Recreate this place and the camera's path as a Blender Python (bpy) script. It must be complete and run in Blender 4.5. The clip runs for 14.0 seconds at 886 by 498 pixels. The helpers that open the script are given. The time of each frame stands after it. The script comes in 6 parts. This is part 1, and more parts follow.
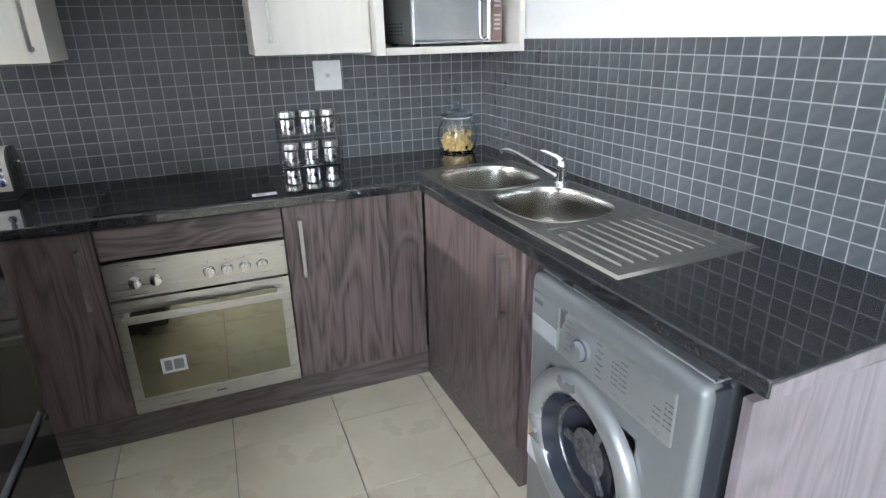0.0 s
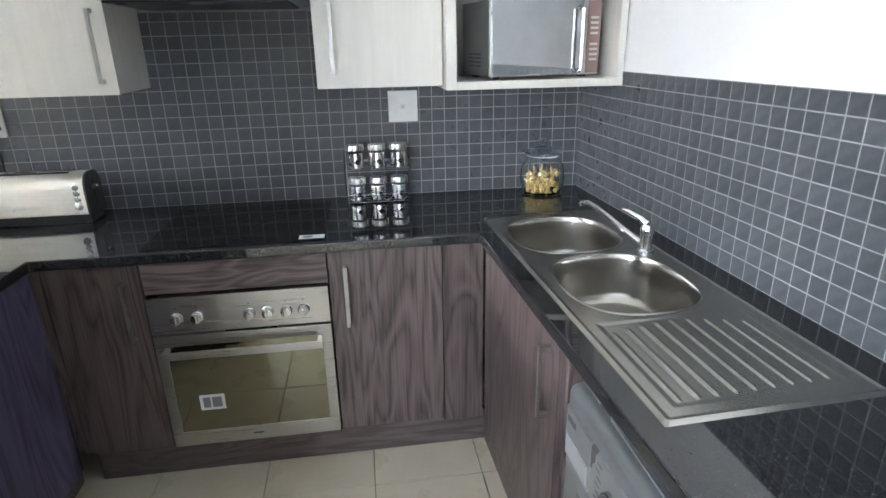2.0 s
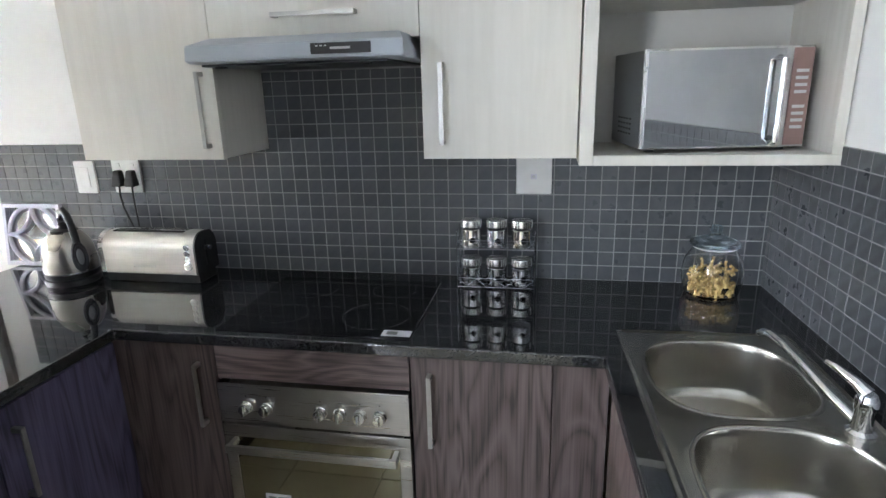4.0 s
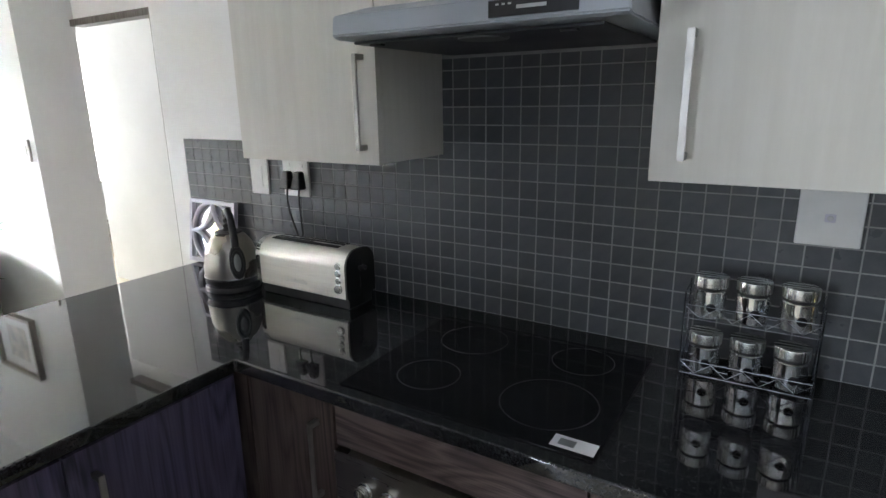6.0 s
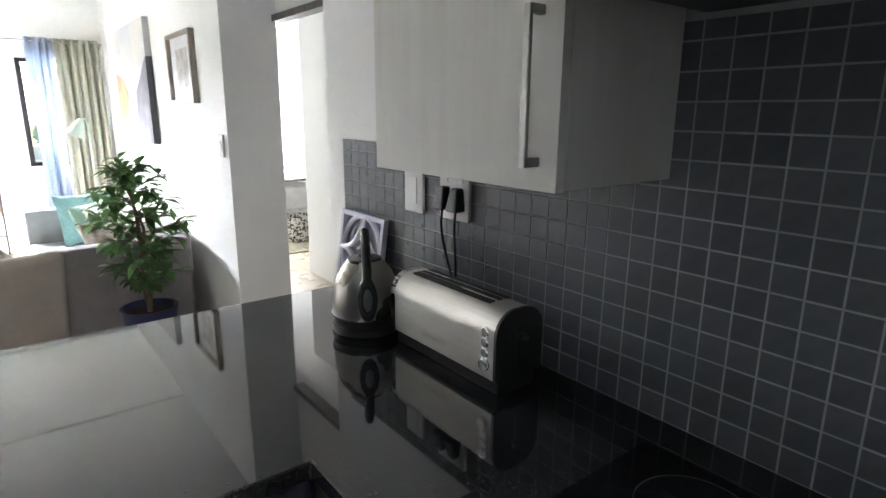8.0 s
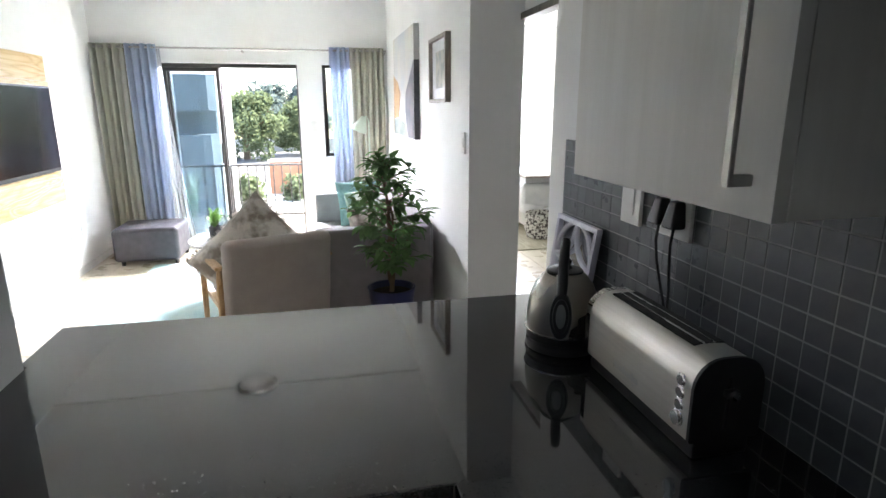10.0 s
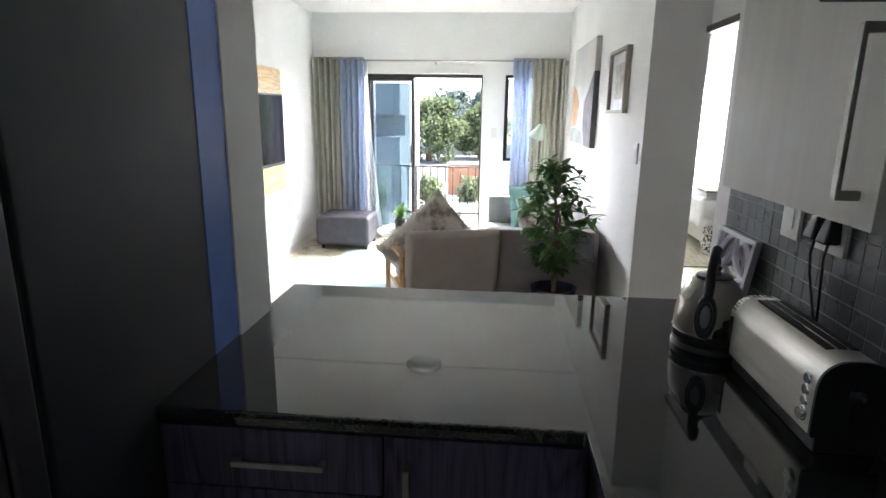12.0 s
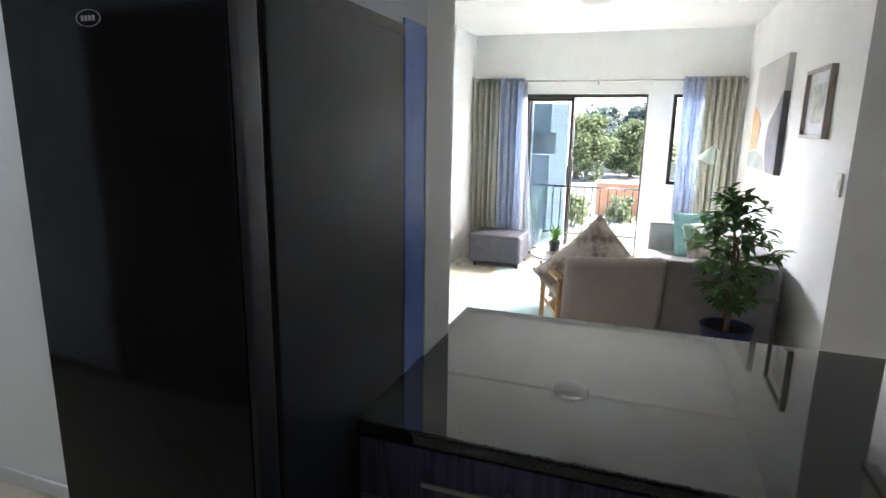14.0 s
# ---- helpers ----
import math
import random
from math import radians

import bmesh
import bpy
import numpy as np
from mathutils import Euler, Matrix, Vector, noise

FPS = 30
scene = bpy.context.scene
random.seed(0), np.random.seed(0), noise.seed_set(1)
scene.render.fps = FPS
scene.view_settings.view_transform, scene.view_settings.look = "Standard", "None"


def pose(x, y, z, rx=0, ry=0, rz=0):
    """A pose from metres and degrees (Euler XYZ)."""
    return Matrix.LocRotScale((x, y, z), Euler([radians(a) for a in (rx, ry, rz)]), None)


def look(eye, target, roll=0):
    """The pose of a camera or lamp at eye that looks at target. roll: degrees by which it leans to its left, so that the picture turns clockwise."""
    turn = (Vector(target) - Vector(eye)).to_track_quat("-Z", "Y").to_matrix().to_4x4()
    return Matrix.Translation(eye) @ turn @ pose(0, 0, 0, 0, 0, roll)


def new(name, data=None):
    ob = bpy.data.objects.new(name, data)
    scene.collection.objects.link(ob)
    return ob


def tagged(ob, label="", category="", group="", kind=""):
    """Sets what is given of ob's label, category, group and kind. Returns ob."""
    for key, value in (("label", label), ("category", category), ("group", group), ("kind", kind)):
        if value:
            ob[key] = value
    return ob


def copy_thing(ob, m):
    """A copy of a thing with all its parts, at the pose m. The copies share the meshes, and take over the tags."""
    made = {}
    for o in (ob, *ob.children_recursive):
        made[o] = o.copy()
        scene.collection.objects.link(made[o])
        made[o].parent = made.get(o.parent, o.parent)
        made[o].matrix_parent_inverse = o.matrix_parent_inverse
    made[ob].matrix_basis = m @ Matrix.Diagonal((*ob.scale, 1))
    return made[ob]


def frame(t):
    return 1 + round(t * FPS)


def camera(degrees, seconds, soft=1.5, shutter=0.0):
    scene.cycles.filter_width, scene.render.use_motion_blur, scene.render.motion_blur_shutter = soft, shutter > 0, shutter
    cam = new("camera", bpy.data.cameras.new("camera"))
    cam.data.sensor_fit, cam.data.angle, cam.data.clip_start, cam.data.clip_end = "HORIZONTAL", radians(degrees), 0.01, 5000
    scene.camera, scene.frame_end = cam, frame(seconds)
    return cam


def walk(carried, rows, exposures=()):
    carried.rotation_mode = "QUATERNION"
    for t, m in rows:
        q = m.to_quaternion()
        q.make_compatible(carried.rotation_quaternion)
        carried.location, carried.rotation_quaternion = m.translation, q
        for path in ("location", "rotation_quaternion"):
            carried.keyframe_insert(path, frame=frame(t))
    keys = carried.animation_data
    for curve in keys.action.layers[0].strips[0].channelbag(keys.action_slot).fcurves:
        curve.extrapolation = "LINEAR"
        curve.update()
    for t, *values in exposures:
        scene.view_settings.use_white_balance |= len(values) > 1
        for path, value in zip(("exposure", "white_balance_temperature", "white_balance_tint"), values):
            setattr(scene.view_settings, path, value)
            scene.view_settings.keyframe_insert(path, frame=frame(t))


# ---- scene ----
cam = camera(75.8, 14.0)
PATH = [
    (0, (-1.325, -2.665, 1.431), (-0.644, -0.921, 0.728), -1.4),
    (0.5, (-1.302, -2.606, 1.447), (-0.658, -0.847, 0.745), -1.0),
    (1, (-1.225, -2.552, 1.468), (-0.681, -0.761, 0.763), -0.8),
    (1.5, (-1.118, -2.496, 1.492), (-0.719, -0.666, 0.792), -0.8),
    (2, (-1.002, -2.449, 1.518), (-0.744, -0.585, 0.839), -1.1),
    (4.5, (-0.771, -1.862, 1.587), (-1.292, -0.002, 1.068), -1.3),
    (5, (-0.816, -1.724, 1.559), (-1.5, 0.089, 1.063), -1.0),
    (5.5, (-0.866, -1.604, 1.569), (-1.7, 0.138, 1.05), -1.1),
    (6, (-0.905, -1.476, 1.532), (-1.92, 0.172, 1.027), -0.9),
    (6.5, (-0.984, -1.338, 1.516), (-2.137, 0.22, 1.024), -0.6),
    (7, (-1.063, -1.202, 1.507), (-2.338, 0.264, 1.031), -0.3),
    (7.5, (-1.14, -1.088, 1.506), (-2.537, 0.261, 1.03), -0.1),
    (8, (-1.233, -0.98, 1.494), (-2.764, 0.217, 1.024), 0.4),
    (8.5, (-1.314, -0.88, 1.491), (-2.988, 0.11, 1.025), 1.0),
    (9, (-1.354, -0.842, 1.49), (-3.13, -0.058, 1.012), 0.4),
    (11.5, (-1.043, -0.801, 1.527), (-2.986, -0.843, 1.054), 0.7),
    (12, (-1.012, -0.825, 1.524), (-2.949, -0.992, 1.055), 0.8),
    (12.5, (-1.009, -0.869, 1.529), (-2.932, -1.16, 1.061), 1.0),
    (13, (-0.998, -0.899, 1.537), (-2.896, -1.325, 1.074), 0.9),
    (13.5, (-1.0, -0.927, 1.546), (-2.871, -1.471, 1.096), 1.0),
    (14, (-0.99, -0.952, 1.569), (-2.835, -1.597, 1.145), 1.0),
]

cam.data.dof.use_dof = False
EXPOSURES = [(0.0, 4.88), (2.2, 4.75), (4.3, 4.3), (5.0, 4.0), (6.5, 3.78), (9.0, 3.08), (11.5, 2.57), (14.0, 2.7)]
walk(cam, [(t, look(eye, target, roll)) for t, eye, target, roll in PATH], EXPOSURES)

# ---- world, sun, daylight ----
world = bpy.data.worlds.new("sky")
scene.world = world
world.use_nodes = True
wn = world.node_tree
wn.nodes.clear()
sky = wn.nodes.new("ShaderNodeTexSky")
sky.sky_type = "NISHITA"
sky.sun_disc = False
sky.sun_elevation = radians(52)
sky.sun_rotation = radians(215)
bg = wn.nodes.new("ShaderNodeBackground")
bg.inputs["Strength"].default_value = 0.15
wout = wn.nodes.new("ShaderNodeOutputWorld")
wn.links.new(sky.outputs[0], bg.inputs["Color"])
wn.links.new(bg.outputs[0], wout.inputs["Surface"])

sun_data = bpy.data.lights.new("sun", "SUN")
sun_data.energy = 5.0
sun_data.angle = radians(0.5)
sun_data.color = (1.0, 0.95, 0.87)
sun = new("sun", sun_data)
sun.matrix_world = look((-20, -20, 30), (-20 + math.cos(radians(235)) * -1, -20 - math.sin(radians(235)) * -1, 30 - 1.28))


def area_light(name, eye, target, w, h, watts, color):
    d = bpy.data.lights.new(name, "AREA")
    d.shape, d.size, d.size_y, d.energy, d.color = "RECTANGLE", w, h, watts, color
    ob = new(name, d)
    ob.matrix_world = look(eye, target)
    return ob


area_light("daylight_balcony", (-8.95, -1.5, 2.45), (-3.0, -1.4, 1.3), 2.4, 1.0, 500, (0.905, 0.905, 1.0))
area_light("daylight_bedroom", (-9.56, 1.775, 1.385), (-8.0, 1.775, 1.3), 1.15, 0.98, 30, (0.95, 0.96, 1.0))
# fill lamp added out of view to brighten the sink side, no known source
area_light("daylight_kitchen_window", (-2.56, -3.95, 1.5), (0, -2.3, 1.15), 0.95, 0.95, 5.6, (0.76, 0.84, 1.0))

# ---- mesh helpers ----
ORIGIN = {}


def thing(name, loc, label, category, group="", rz=0.0):
    ob = new(name)
    ob.location = loc
    ob.rotation_euler = (0, 0, radians(rz))
    ob.empty_display_size = 0.05
    ORIGIN[name_key(ob)] = Vector(loc)
    return tagged(ob, label, category, group)


def name_key(ob):
    return ob.name


def finish(bm, name, material, smooth=False):
    me = bpy.data.meshes.new(name)
    bm.normal_update()
    bm.to_mesh(me)
    bm.free()
    if isinstance(material, (list, tuple)):
        for m in material:
            me.materials.append(m)
    else:
        me.materials.append(material)
    if smooth:
        for p in me.polygons:
            p.use_smooth = True
        me.set_sharp_from_angle(angle=radians(40))
    return me


def part(name, bm, material, parent, label="", smooth=True, kind="", local=False):
    """Links bm as one mesh under parent. bm is in world metres, or in the parent's own frame when local."""
    if not local:
        bmesh.ops.translate(bm, verts=bm.verts, vec=-ORIGIN[parent.name])
    ob = new(name, finish(bm, name, material, smooth))
    if smooth:
        ob.modifiers.new("even_normals", "WEIGHTED_NORMAL").keep_sharp = True
    ob.parent = parent
    ORIGIN[ob.name] = ORIGIN[parent.name].copy()
    return tagged(ob, label, kind=kind)


def solid(name, bm, material, label="", kind="structure", category="", smooth=False, group=""):
    ob = new(name, finish(bm, name, material, smooth))
    ORIGIN[ob.name] = Vector((0, 0, 0))
    return tagged(ob, label, category, group, kind)


def box(x0, x1, y0, y1, z0, z1, bevel=0.0, seg=2, bm=None):
    b = bmesh.new()
    bmesh.ops.create_cube(b, size=1)
    bmesh.ops.scale(b, vec=(abs(x1 - x0), abs(y1 - y0), abs(z1 - z0)), verts=b.verts)
    bmesh.ops.translate(b, vec=((x0 + x1) / 2, (y0 + y1) / 2, (z0 + z1) / 2), verts=b.verts)
    if bevel:
        bmesh.ops.bevel(b, geom=b.edges[:], offset=bevel, segments=seg, profile=0.5, affect="EDGES")
    return merge(bm, b)


def merge(bm, b):
    if bm is None:
        return b
    me = bpy.data.meshes.new("tmp")
    b.to_mesh(me)
    b.free()
    bm.from_mesh(me)
    bpy.data.meshes.remove(me)
    return bm


def turned(b, m, bm=None):
    bmesh.ops.transform(b, matrix=m, verts=b.verts)
    return merge(bm, b)


def lathe(profile, seg=32, center=(0, 0, 0), axis="Z", bm=None):
    """Turns (radius, height) pairs round an axis through center."""
    b = bmesh.new()
    rings = []
    for r, h in profile:
        if r < 1e-5:
            rings.append([b.verts.new((0, 0, h))])
        else:
            rings.append([b.verts.new((r * math.cos(2 * math.pi * i / seg), r * math.sin(2 * math.pi * i / seg), h)) for i in range(seg)])
    for p, q in zip(rings, rings[1:]):
        for i in range(seg):
            j = (i + 1) % seg
            if len(p) == 1 and len(q) > 1:
                b.faces.new((p[0], q[i], q[j]))
            elif len(q) == 1 and len(p) > 1:
                b.faces.new((p[i], p[j], q[0]))
            elif len(p) > 1:
                b.faces.new((p[i], p[j], q[j], q[i]))
    bmesh.ops.recalc_face_normals(b, faces=b.faces)
    if axis == "X":
        bmesh.ops.rotate(b, matrix=Matrix.Rotation(radians(90), 3, "Y"), verts=b.verts)
    elif axis == "-X":
        bmesh.ops.rotate(b, matrix=Matrix.Rotation(radians(-90), 3, "Y"), verts=b.verts)
    elif axis == "-Y":
        bmesh.ops.rotate(b, matrix=Matrix.Rotation(radians(90), 3, "X"), verts=b.verts)
    bmesh.ops.translate(b, vec=center, verts=b.verts)
    return merge(bm, b)


def tube(points, r, seg=8, bm=None, closed=False):
    b = bmesh.new()
    pts = [Vector(p) for p in points]
    n = len(pts)
    rings = []
    up = Vector((0, 0, 1))
    for i, p in enumerate(pts):
        if closed:
            d = pts[(i + 1) % n] - pts[i - 1]
        else:
            d = pts[min(i + 1, n - 1)] - pts[max(i - 1, 0)]
        d.normalize()
        ref = up if abs(d.dot(up)) < 0.95 else Vector((1, 0, 0))
        u = d.cross(ref).normalized()
        v = d.cross(u).normalized()
        rr = r[i] if isinstance(r, (list, tuple)) else r
        rings.append([b.verts.new(p + rr * (math.cos(2 * math.pi * k / seg) * u + math.sin(2 * math.pi * k / seg) * v)) for k in range(seg)])
    for i in range(n if closed else n - 1):
        p, q = rings[i], rings[(i + 1) % n]
        for k in range(seg):
            b.faces.new((p[k], p[(k + 1) % seg], q[(k + 1) % seg], q[k]))
    if not closed:
        b.faces.new(rings[0][::-1])
        b.faces.new(rings[-1])
    bmesh.ops.recalc_face_normals(b, faces=b.faces)
    return merge(bm, b)


def cells(xs, ys, z0, z1, keep, bevel=0.0):
    """A slab made of the grid cells for which keep(x, y) holds at their middle."""
    b = bmesh.new()
    top, bot = {}, {}

    def v(d, i, j, z):
        if (i, j) not in d:
            d[i, j] = b.verts.new((xs[i], ys[j], z))
        return d[i, j]
    on = {(i, j) for i in range(len(xs) - 1) for j in range(len(ys) - 1) if keep((xs[i] + xs[i + 1]) / 2, (ys[j] + ys[j + 1]) / 2)}
    for i, j in on:
        b.faces.new([v(top, *c, z1) for c in ((i, j), (i + 1, j), (i + 1, j + 1), (i, j + 1))])
        b.faces.new([v(bot, *c, z0) for c in ((i, j), (i, j + 1), (i + 1, j + 1), (i + 1, j))])
        for (a, c, di, dj) in (((i, j), (i + 1, j), 0, -1), ((i + 1, j), (i + 1, j + 1), 1, 0), ((i + 1, j + 1), (i, j + 1), 0, 1), ((i, j + 1), (i, j), -1, 0)):
            if (i + di, j + dj) not in on:
                b.faces.new((v(bot, *a, z0), v(bot, *c, z0), v(top, *c, z1), v(top, *a, z1)))
    bmesh.ops.dissolve_limit(b, angle_limit=0.01, verts=b.verts, edges=b.edges)
    if bevel:
        es = [e for e in b.edges if len(e.link_faces) == 2 and e.calc_face_angle() > 0.5]
        bmesh.ops.bevel(b, geom=es, offset=bevel, segments=3, profile=0.5, affect="EDGES")
    bmesh.ops.recalc_face_normals(b, faces=b.faces)
    return b


# ---- materials ----
def material(name, color, color2=None, rough=0.5, rough2=None, metal=0.0, scale=8.0, detail=4.0, stretch=(1, 1, 1), bump=0.0,
             bump_scale=60.0, coat=0.0, spec=0.5, island=0.0, fine=0.0, transmission=0.0, ior=1.45, sheen=0.0, contrast=(0.35, 0.65), bump_distance=0.002):
    m = bpy.data.materials.new(name)
    m.use_nodes = True
    nt = m.node_tree
    p = nt.nodes["Principled BSDF"]
    p.inputs["Metallic"].default_value = metal
    p.inputs["Coat Weight"].default_value = coat
    p.inputs["Specular IOR Level"].default_value = spec
    p.inputs["Transmission Weight"].default_value = transmission
    p.inputs["IOR"].default_value = ior
    p.inputs["Sheen Weight"].default_value = sheen
    tc = nt.nodes.new("ShaderNodeTexCoord")
    mp = nt.nodes.new("ShaderNodeMapping")
    mp.inputs["Scale"].default_value = stretch
    nt.links.new(tc.outputs["Object"], mp.inputs["Vector"])
    no = nt.nodes.new("ShaderNodeTexNoise")
    no.inputs["Scale"].default_value = scale
    no.inputs["Detail"].default_value = detail
    nt.links.new(mp.outputs[0], no.inputs["Vector"])
    rm = nt.nodes.new("ShaderNodeMapRange")
    rm.inputs["From Min"].default_value, rm.inputs["From Max"].default_value = contrast
    nt.links.new(no.outputs["Fac"], rm.inputs["Value"])
    c2 = color2 if color2 else tuple(c * 0.88 for c in color)
    mix = nt.nodes.new("ShaderNodeMix")
    mix.data_type = "RGBA"
    mix.inputs["A"].default_value = (*color, 1)
    mix.inputs["B"].default_value = (*c2, 1)
    nt.links.new(rm.outputs[0], mix.inputs["Factor"])
    col = mix.outputs["Result"]
    if fine or island:
        fn = nt.nodes.new("ShaderNodeTexNoise")
        fn.inputs["Scale"].default_value = scale * 14
        fn.inputs["Detail"].default_value = 3
        nt.links.new(mp.outputs[0], fn.inputs["Vector"])
        ma = nt.nodes.new("ShaderNodeMath")
        ma.operation = "MULTIPLY_ADD"
        nt.links.new(fn.outputs["Fac"], ma.inputs[0])
        ma.inputs[1].default_value = fine
        ma.inputs[2].default_value = 1 - fine / 2
        val = ma.outputs[0]
        if island:
            ob_info = nt.nodes.new("ShaderNodeObjectInfo")
            geo = nt.nodes.new("ShaderNodeNewGeometry")
            ad = nt.nodes.new("ShaderNodeMath")
            ad.operation = "ADD"
            nt.links.new(ob_info.outputs["Random"], ad.inputs[0])
            nt.links.new(geo.outputs["Random Per Island"], ad.inputs[1])
            fr = nt.nodes.new("ShaderNodeMath")
            fr.operation = "FRACT"
            nt.links.new(ad.outputs[0], fr.inputs[0])
            mb = nt.nodes.new("ShaderNodeMath")
            mb.operation = "MULTIPLY_ADD"
            nt.links.new(fr.outputs[0], mb.inputs[0])
            mb.inputs[1].default_value = island
            mb.inputs[2].default_value = 1 - island / 2
            mu = nt.nodes.new("ShaderNodeMath")
            mu.operation = "MULTIPLY"
            nt.links.new(val, mu.inputs[0])
            nt.links.new(mb.outputs[0], mu.inputs[1])
            val = mu.outputs[0]
        sc = nt.nodes.new("ShaderNodeVectorMath")
        sc.operation = "SCALE"
        nt.links.new(col, sc.inputs[0])
        nt.links.new(val, sc.inputs["Scale"])
        col = sc.outputs[0]
    nt.links.new(col, p.inputs["Base Color"])
    rr = nt.nodes.new("ShaderNodeMapRange")
    rr.inputs["To Min"].default_value = rough
    rr.inputs["To Max"].default_value = rough if rough2 is None else rough2
    nt.links.new(rm.outputs[0], rr.inputs["Value"])
    nt.links.new(rr.outputs[0], p.inputs["Roughness"])
    if bump:
        bn = nt.nodes.new("ShaderNodeTexNoise")
        bn.inputs["Scale"].default_value = bump_scale
        bn.inputs["Detail"].default_value = 5
        nt.links.new(mp.outputs[0], bn.inputs["Vector"])
        bu = nt.nodes.new("ShaderNodeBump")
        bu.inputs["Strength"].default_value = bump
        bu.inputs["Distance"].default_value = bump_distance
        nt.links.new(bn.outputs["Fac"], bu.inputs["Height"])
        nt.links.new(bu.outputs[0], p.inputs["Normal"])
    return m


def wood_material(name, dark, mid, light, scale=5.0, along="Z", rough=0.42, bump=0.25):
    m = bpy.data.materials.new(name)
    m.use_nodes = True
    nt = m.node_tree
    p = nt.nodes["Principled BSDF"]
    tc = nt.nodes.new("ShaderNodeTexCoord")
    info = nt.nodes.new("ShaderNodeObjectInfo")
    off = nt.nodes.new("ShaderNodeVectorMath")
    off.operation = "MULTIPLY_ADD"
    comb = nt.nodes.new("ShaderNodeCombineXYZ")
    for i in range(3):
        nt.links.new(info.outputs["Random"], comb.inputs[i])
    nt.links.new(comb.outputs[0], off.inputs[0])
    off.inputs[1].default_value = (7.3, 5.1, 3.7)
    nt.links.new(tc.outputs["Object"], off.inputs[2])
    mp = nt.nodes.new("ShaderNodeMapping")
    mp.inputs["Scale"].default_value = {"Z": (7, 7, 1.0), "X": (1.0, 7, 7), "Y": (7, 1.0, 7)}[along]
    nt.links.new(off.outputs[0], mp.inputs["Vector"])
    warp = nt.nodes.new("ShaderNodeTexNoise")
    warp.inputs["Scale"].default_value = scale * 0.35
    warp.inputs["Detail"].default_value = 2
    warp.inputs["Distortion"].default_value = 0.8
    nt.links.new(mp.outputs[0], warp.inputs["Vector"])
    rings = nt.nodes.new("ShaderNodeMath")
    rings.operation = "MULTIPLY"
    nt.links.new(warp.outputs["Fac"], rings.inputs[0])
    rings.inputs[1].default_value = 9.0
    fr = nt.nodes.new("ShaderNodeMath")
    fr.operation = "PINGPONG"
    fr.inputs[1].default_value = 0.5
    nt.links.new(rings.outputs[0], fr.inputs[0])
    grain = nt.nodes.new("ShaderNodeTexNoise")
    grain.inputs["Scale"].default_value = scale * 4
    grain.inputs["Detail"].default_value = 6
    fine = nt.nodes.new("ShaderNodeMapping")
    fine.inputs["Scale"].default_value = {"Z": (2.6, 2.6, 0.35), "X": (0.35, 2.6, 2.6), "Y": (2.6, 0.35, 2.6)}[along]
    nt.links.new(mp.outputs[0], fine.inputs["Vector"])
    nt.links.new(fine.outputs[0], grain.inputs["Vector"])
    add = nt.nodes.new("ShaderNodeMath")
    add.operation = "MULTIPLY_ADD"
    nt.links.new(fr.outputs[0], add.inputs[0])
    add.inputs[1].default_value = 0.9
    nt.links.new(grain.outputs["Fac"], add.inputs[2])
    ramp = nt.nodes.new("ShaderNodeValToRGB")
    e = ramp.color_ramp.elements
    e[0].position, e[0].color = 0.42, (*dark, 1)
    e[1].position, e[1].color = 0.98, (*light, 1)
    mid_e = e.new(0.66)
    mid_e.color = (*mid, 1)
    nt.links.new(add.outputs[0], ramp.inputs["Fac"])
    nt.links.new(ramp.outputs[0], p.inputs["Base Color"])
    p.inputs["Roughness"].default_value = rough
    bu = nt.nodes.new("ShaderNodeBump")
    bu.inputs["Strength"].default_value = bump
    bu.inputs["Distance"].default_value = 0.0006
    nt.links.new(add.outputs[0], bu.inputs["Height"])
    nt.links.new(bu.outputs[0], p.inputs["Normal"])
    return m


def granite_material():
    m = bpy.data.materials.new("black_granite")
    m.use_nodes = True
    nt = m.node_tree
    p = nt.nodes["Principled BSDF"]
    tc = nt.nodes.new("ShaderNodeTexCoord")
    vo = nt.nodes.new("ShaderNodeTexVoronoi")
    vo.inputs["Scale"].default_value = 400
    nt.links.new(tc.outputs["Object"], vo.inputs["Vector"])
    no = nt.nodes.new("ShaderNodeTexNoise")
    no.inputs["Scale"].default_value = 160
    no.inputs["Detail"].default_value = 5
    nt.links.new(tc.outputs["Object"], no.inputs["Vector"])
    mul = nt.nodes.new("ShaderNodeMath")
    mul.operation = "MULTIPLY"
    nt.links.new(vo.outputs["Color"], mul.inputs[0])
    nt.links.new(no.outputs["Fac"], mul.inputs[1])
    ramp = nt.nodes.new("ShaderNodeValToRGB")
    e = ramp.color_ramp.elements
    e[0].position, e[0].color = 0.12, (0.008, 0.008, 0.009, 1)
    e[1].position, e[1].color = 0.55, (0.040, 0.041, 0.044, 1)
    nt.links.new(mul.outputs[0], ramp.inputs["Fac"])
    nt.links.new(ramp.outputs[0], p.inputs["Base Color"])
    big = nt.nodes.new("ShaderNodeTexNoise")
    big.inputs["Scale"].default_value = 3.5
    big.inputs["Detail"].default_value = 4
    nt.links.new(tc.outputs["Object"], big.inputs["Vector"])
    rr = nt.nodes.new("ShaderNodeMapRange")
    rr.inputs["From Min"].default_value, rr.inputs["From Max"].default_value = 0.35, 0.7
    rr.inputs["To Min"].default_value, rr.inputs["To Max"].default_value = 0.028, 0.042
    nt.links.new(big.outputs["Fac"], rr.inputs["Value"])
    nt.links.new(rr.outputs[0], p.inputs["Roughness"])
    p.inputs["IOR"].default_value = 1.70
    return m


